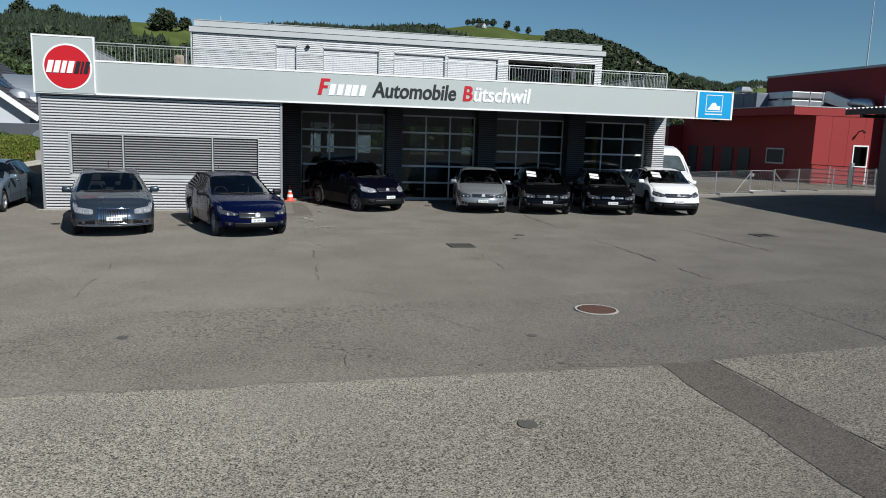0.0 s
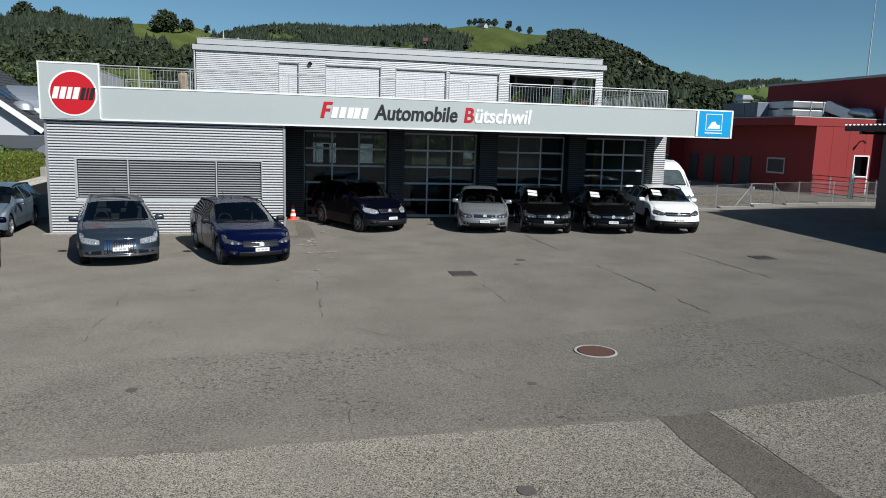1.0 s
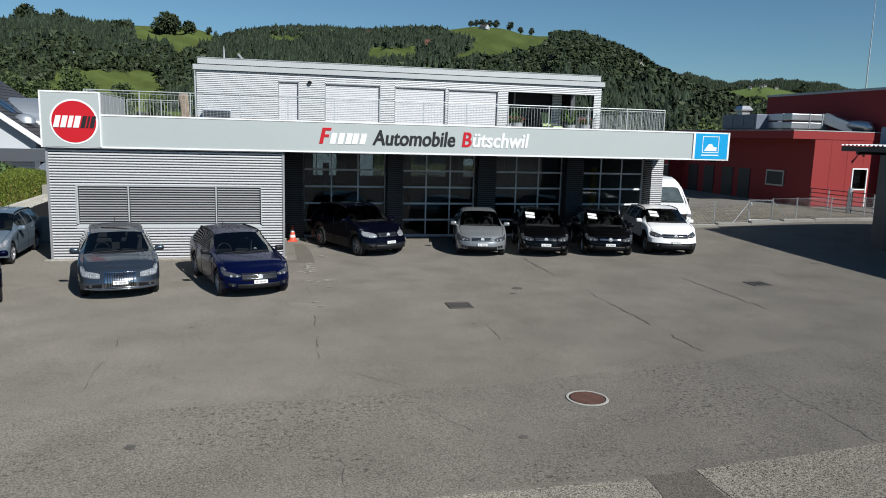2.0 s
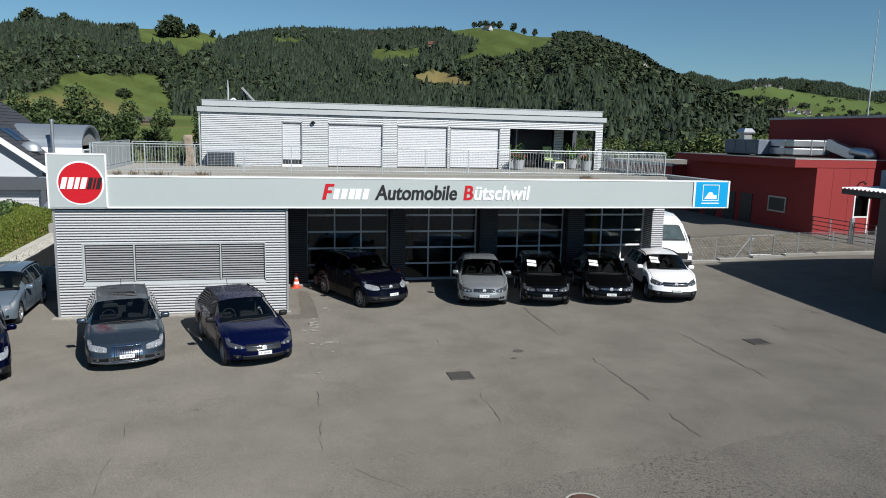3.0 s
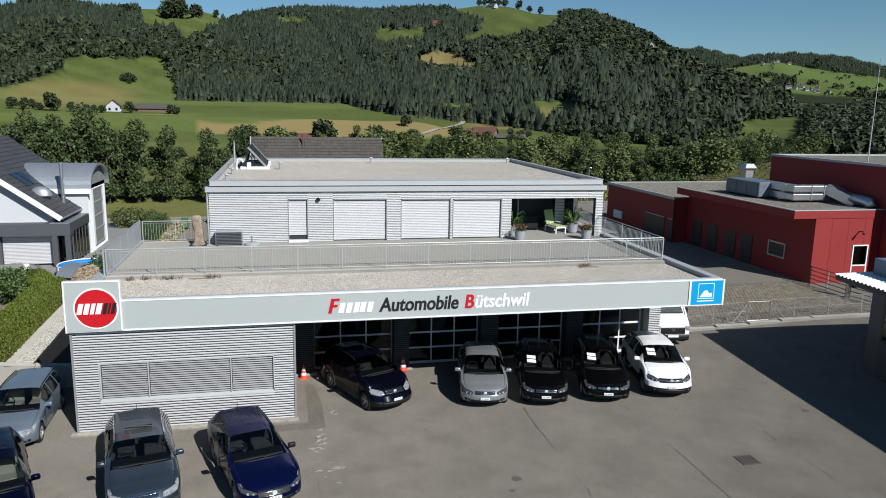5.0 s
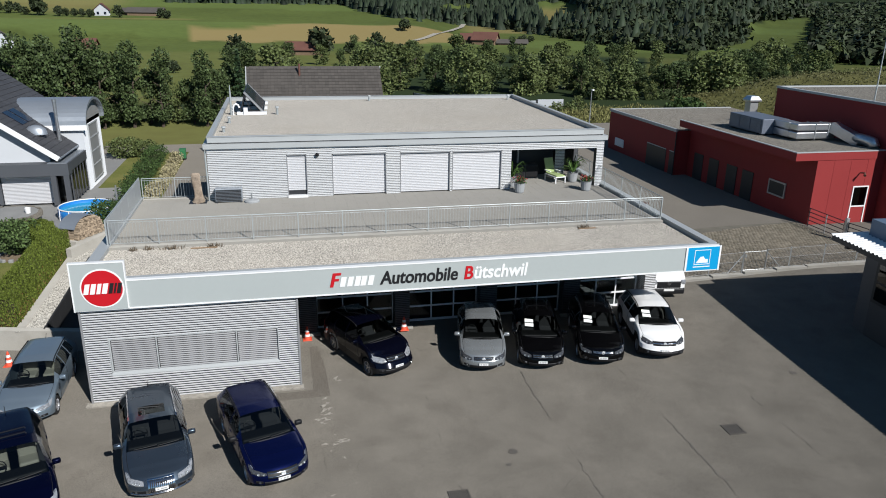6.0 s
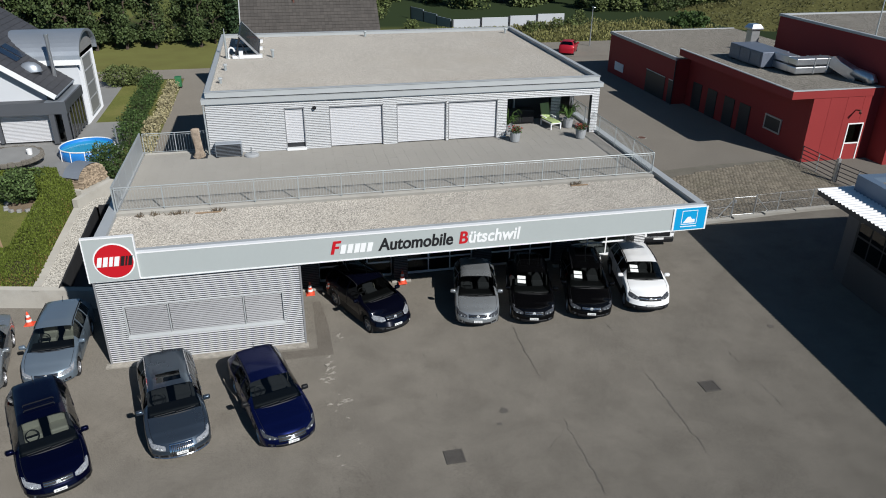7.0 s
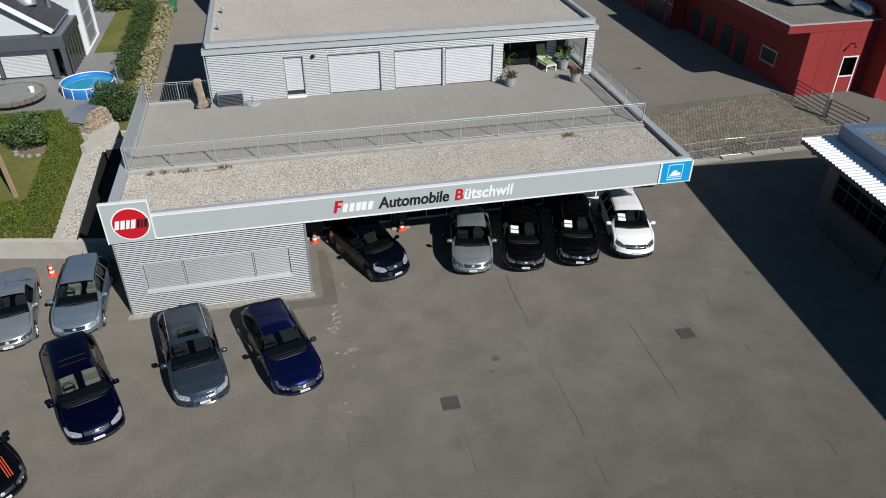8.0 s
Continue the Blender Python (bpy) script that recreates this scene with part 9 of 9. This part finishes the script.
# ---- far end of the drive ----
scr = thing("privacy_wall", "white panel wall with a shade-coloured side wing and dark posts behind the car park", "wall")
for k in range(4):
    x, top = 29.85 + k * 3.92, 1.1 + 0.15 * k
    part("panel", boxes((x + 0.14, x + 3.9, 71.95, 72.1, -0.9, top)), PLASTER, scr)
    part("post", boxes((x - 0.12, x + 0.12, 71.85, 72.12, -0.9, top - 0.05)), DARK_METAL, scr)
# side wing in shade: its grey-blue is put into the panel colour
for k in range(3):
    a, b = Vector((29.7, 72.1, 1.05)), Vector((25.9, 81, 1.75))
    p, q = a.lerp(b, k / 3), a.lerp(b, (k + 1) / 3)
    ang = math.degrees(math.atan2(q.y - p.y, q.x - p.x))
    part("panel", boxes((0.1, (q - p).xy.length - 0.02, -0.07, 0.07, -0.9, p.z + 0.1)), ZINC, scr, m=pose(p.x, p.y, 0, 0, 0, ang))
    part("post", boxes((-0.1, 0.1, -0.1, 0.1, -0.9, p.z + 0.12)), DARK_METAL, scr, m=pose(q.x, q.y, 0, 0, 0, ang))
lamp = thing("street_lamp", "slim grey street lamp at the parking area", "street lamp", pose(42.6, 56.0, -0.05))
bm = bmesh.new()
tube(bm, [(0, 0, 0), (0, 0, 4.6)], [0.08, 0.045], 8)
part("pole", bm, GALVANISED, lamp)
part("lamp_head", one_box(-0.12, 0.12, -0.5, 0.12, 4.58, 4.68, 0.03), GALVANISED, lamp)
BANK_SCRUB = leaf_material("bank_scrub_leaves", (0.1, 0.1, 0.04), island=0.6, big=0.1)
bank = bmesh.new()
bmesh.ops.create_grid(bank, x_segments=20, y_segments=14, size=1.0)
for v in bank.verts:
    x, y = v.co.x, v.co.y
    v.co = Vector((96 + 30 * x, 74 + 14 * y, -0.5 + 5.5 * max(0.0, 1 - x * x) * max(0.0, 1 - y * y) + 0.25 * math.sin(x * 9) * math.cos(y * 7)))
tagged(part("grass_bank", bank, DRY_GRASS_BANK, smooth=True), label="dry grassy bank behind the red halls", category="bank", kind="structure")
u, w = rng.uniform(-0.95, 0.95, 9000), rng.uniform(-0.95, 0.6, 9000)
q = np.stack([96 + 30 * u, 74 + 14 * w, -0.45 + 5.5 * (1 - u * u) * (1 - w * w) + 0.25 * np.sin(u * 9) * np.cos(w * 7) + rng.uniform(0, 0.5, 9000) * (np.sin(u * 23 + w * 9) > 0)], 1)
v, f = leaf_cloud(q, 0.14, rng)
tagged(soup("bank_scrub", v, f, BANK_SCRUB), label="olive scrub and tall dry grass on the bank", category="scrub", kind="stuff")
WEED_LEAF = leaf_material("tall_weed_leaves", (0.17, 0.165, 0.06), island=0.7, big=0.4)
q = np.stack([rng.uniform(22, 64, 26000), rng.uniform(59.4, 71.4, 26000), np.zeros(26000)], 1)
tall = (0.55 + 0.35 * np.sin(q[:, 0] * 0.9 + 1.3 * np.sin(q[:, 1])) + 0.25 * np.sin(q[:, 1] * 2.1 + q[:, 0] * 0.31)) * np.where(q[:, 0] > 37.5, 1.0, 0.25)
q[:, 2] = np.array([float(g) for g in ground_z(q[:, 0], q[:, 1])]) + rng.uniform(0.0, 1.0, len(q)) * np.maximum(0.15, tall)
v, f = leaf_cloud(q, 0.13, rng)
v = v.reshape(-1, 4, 3)
v = (v.mean(1, keepdims=True) + (v - v.mean(1, keepdims=True)) * np.array([0.6, 0.6, 1.6])).reshape(-1, 3)
tagged(soup("tall_weeds", v, f, WEED_LEAF), label="tall green and straw-coloured weeds behind the parking area", category="weeds", kind="stuff")
for x, y, h in ((38.9, 66.5, 1.9), (40.6, 67.5, 1.5), (42.3, 66.2, 2.2), (44.9, 68.0, 1.8), (46.8, 70.0, 2.6), (24.0, 70.5, 1.8)):
    shrub(x, y, -0.3, 0.9, h, TREE_LEAF_B, "wild green bush behind the parking area", 900, 0.11)
shrub(60.6, 65.5, -0.6, 2.4, 3.0, SHRUB_LEAF, "large round dark bush behind the red building", 3000, 0.2)

# ---- paved pieces ----
bm = one_box(0.002, 0.498, 0.002, 0.998, 0, 0.03)
slab_mesh = bpy.data.meshes.new("slab")
bm.to_mesh(slab_mesh)
bm.free()
slab_mesh.materials.append(PAVER)
paving = thing("terrace_paving", "grey rectangular slabs paving the roof terrace", "paving", pose(0, 0, TERRACE - 0.03), kind="structure")
for i in range(46):
    for j in range(8):
        y = 4.15 + j * 1.0 - (0.5 if i % 2 else 0.0)
        x = 0.32 + i * 0.5
        if y < 4.1:
            continue
        if y + 1.0 > 11.4 and x < 3.4:
            continue
        if y > 10.78 and x < 18.4:
            continue
        piece("slab", slab_mesh, paving, pose(x, y, 0))
verts, faces = [], []
rnd = random.Random(3)
for i in range(58):
    for j in range(36):
        x, y = 27.2 + i * 0.215 + 0.1 * (j % 2), 7.75 + j * 0.215
        if x > 39.6 or y > 13.6 + 0.14 * (x - 28):
            continue
        z = float(ground_z(x, y)) + 0.02 + rnd.uniform(-0.004, 0.004)
        b = len(verts)
        s = 0.1
        verts += [(x - s, y - s, z - 0.02), (x + s, y - s, z - 0.02), (x + s, y + s, z - 0.02), (x - s, y + s, z - 0.02)]
        s = 0.088
        verts += [(x - s, y - s, z), (x + s, y - s, z), (x + s, y + s, z), (x - s, y + s, z)]
        faces += [(b, b + 1, b + 5, b + 4), (b + 1, b + 2, b + 6, b + 5), (b + 2, b + 3, b + 7, b + 6), (b + 3, b, b + 4, b + 7), (b + 4, b + 5, b + 6, b + 7)]
tagged(soup("paving_stones", verts, faces, SETT), label="weathered interlocking paving stones behind the fence", category="paving", kind="stuff")
sheet("paving_bed", 27.0, 39.7, 7.6, 15.2, JOINT, 0.004, 1.5, "sandy bed between the paving stones", "paving bed")
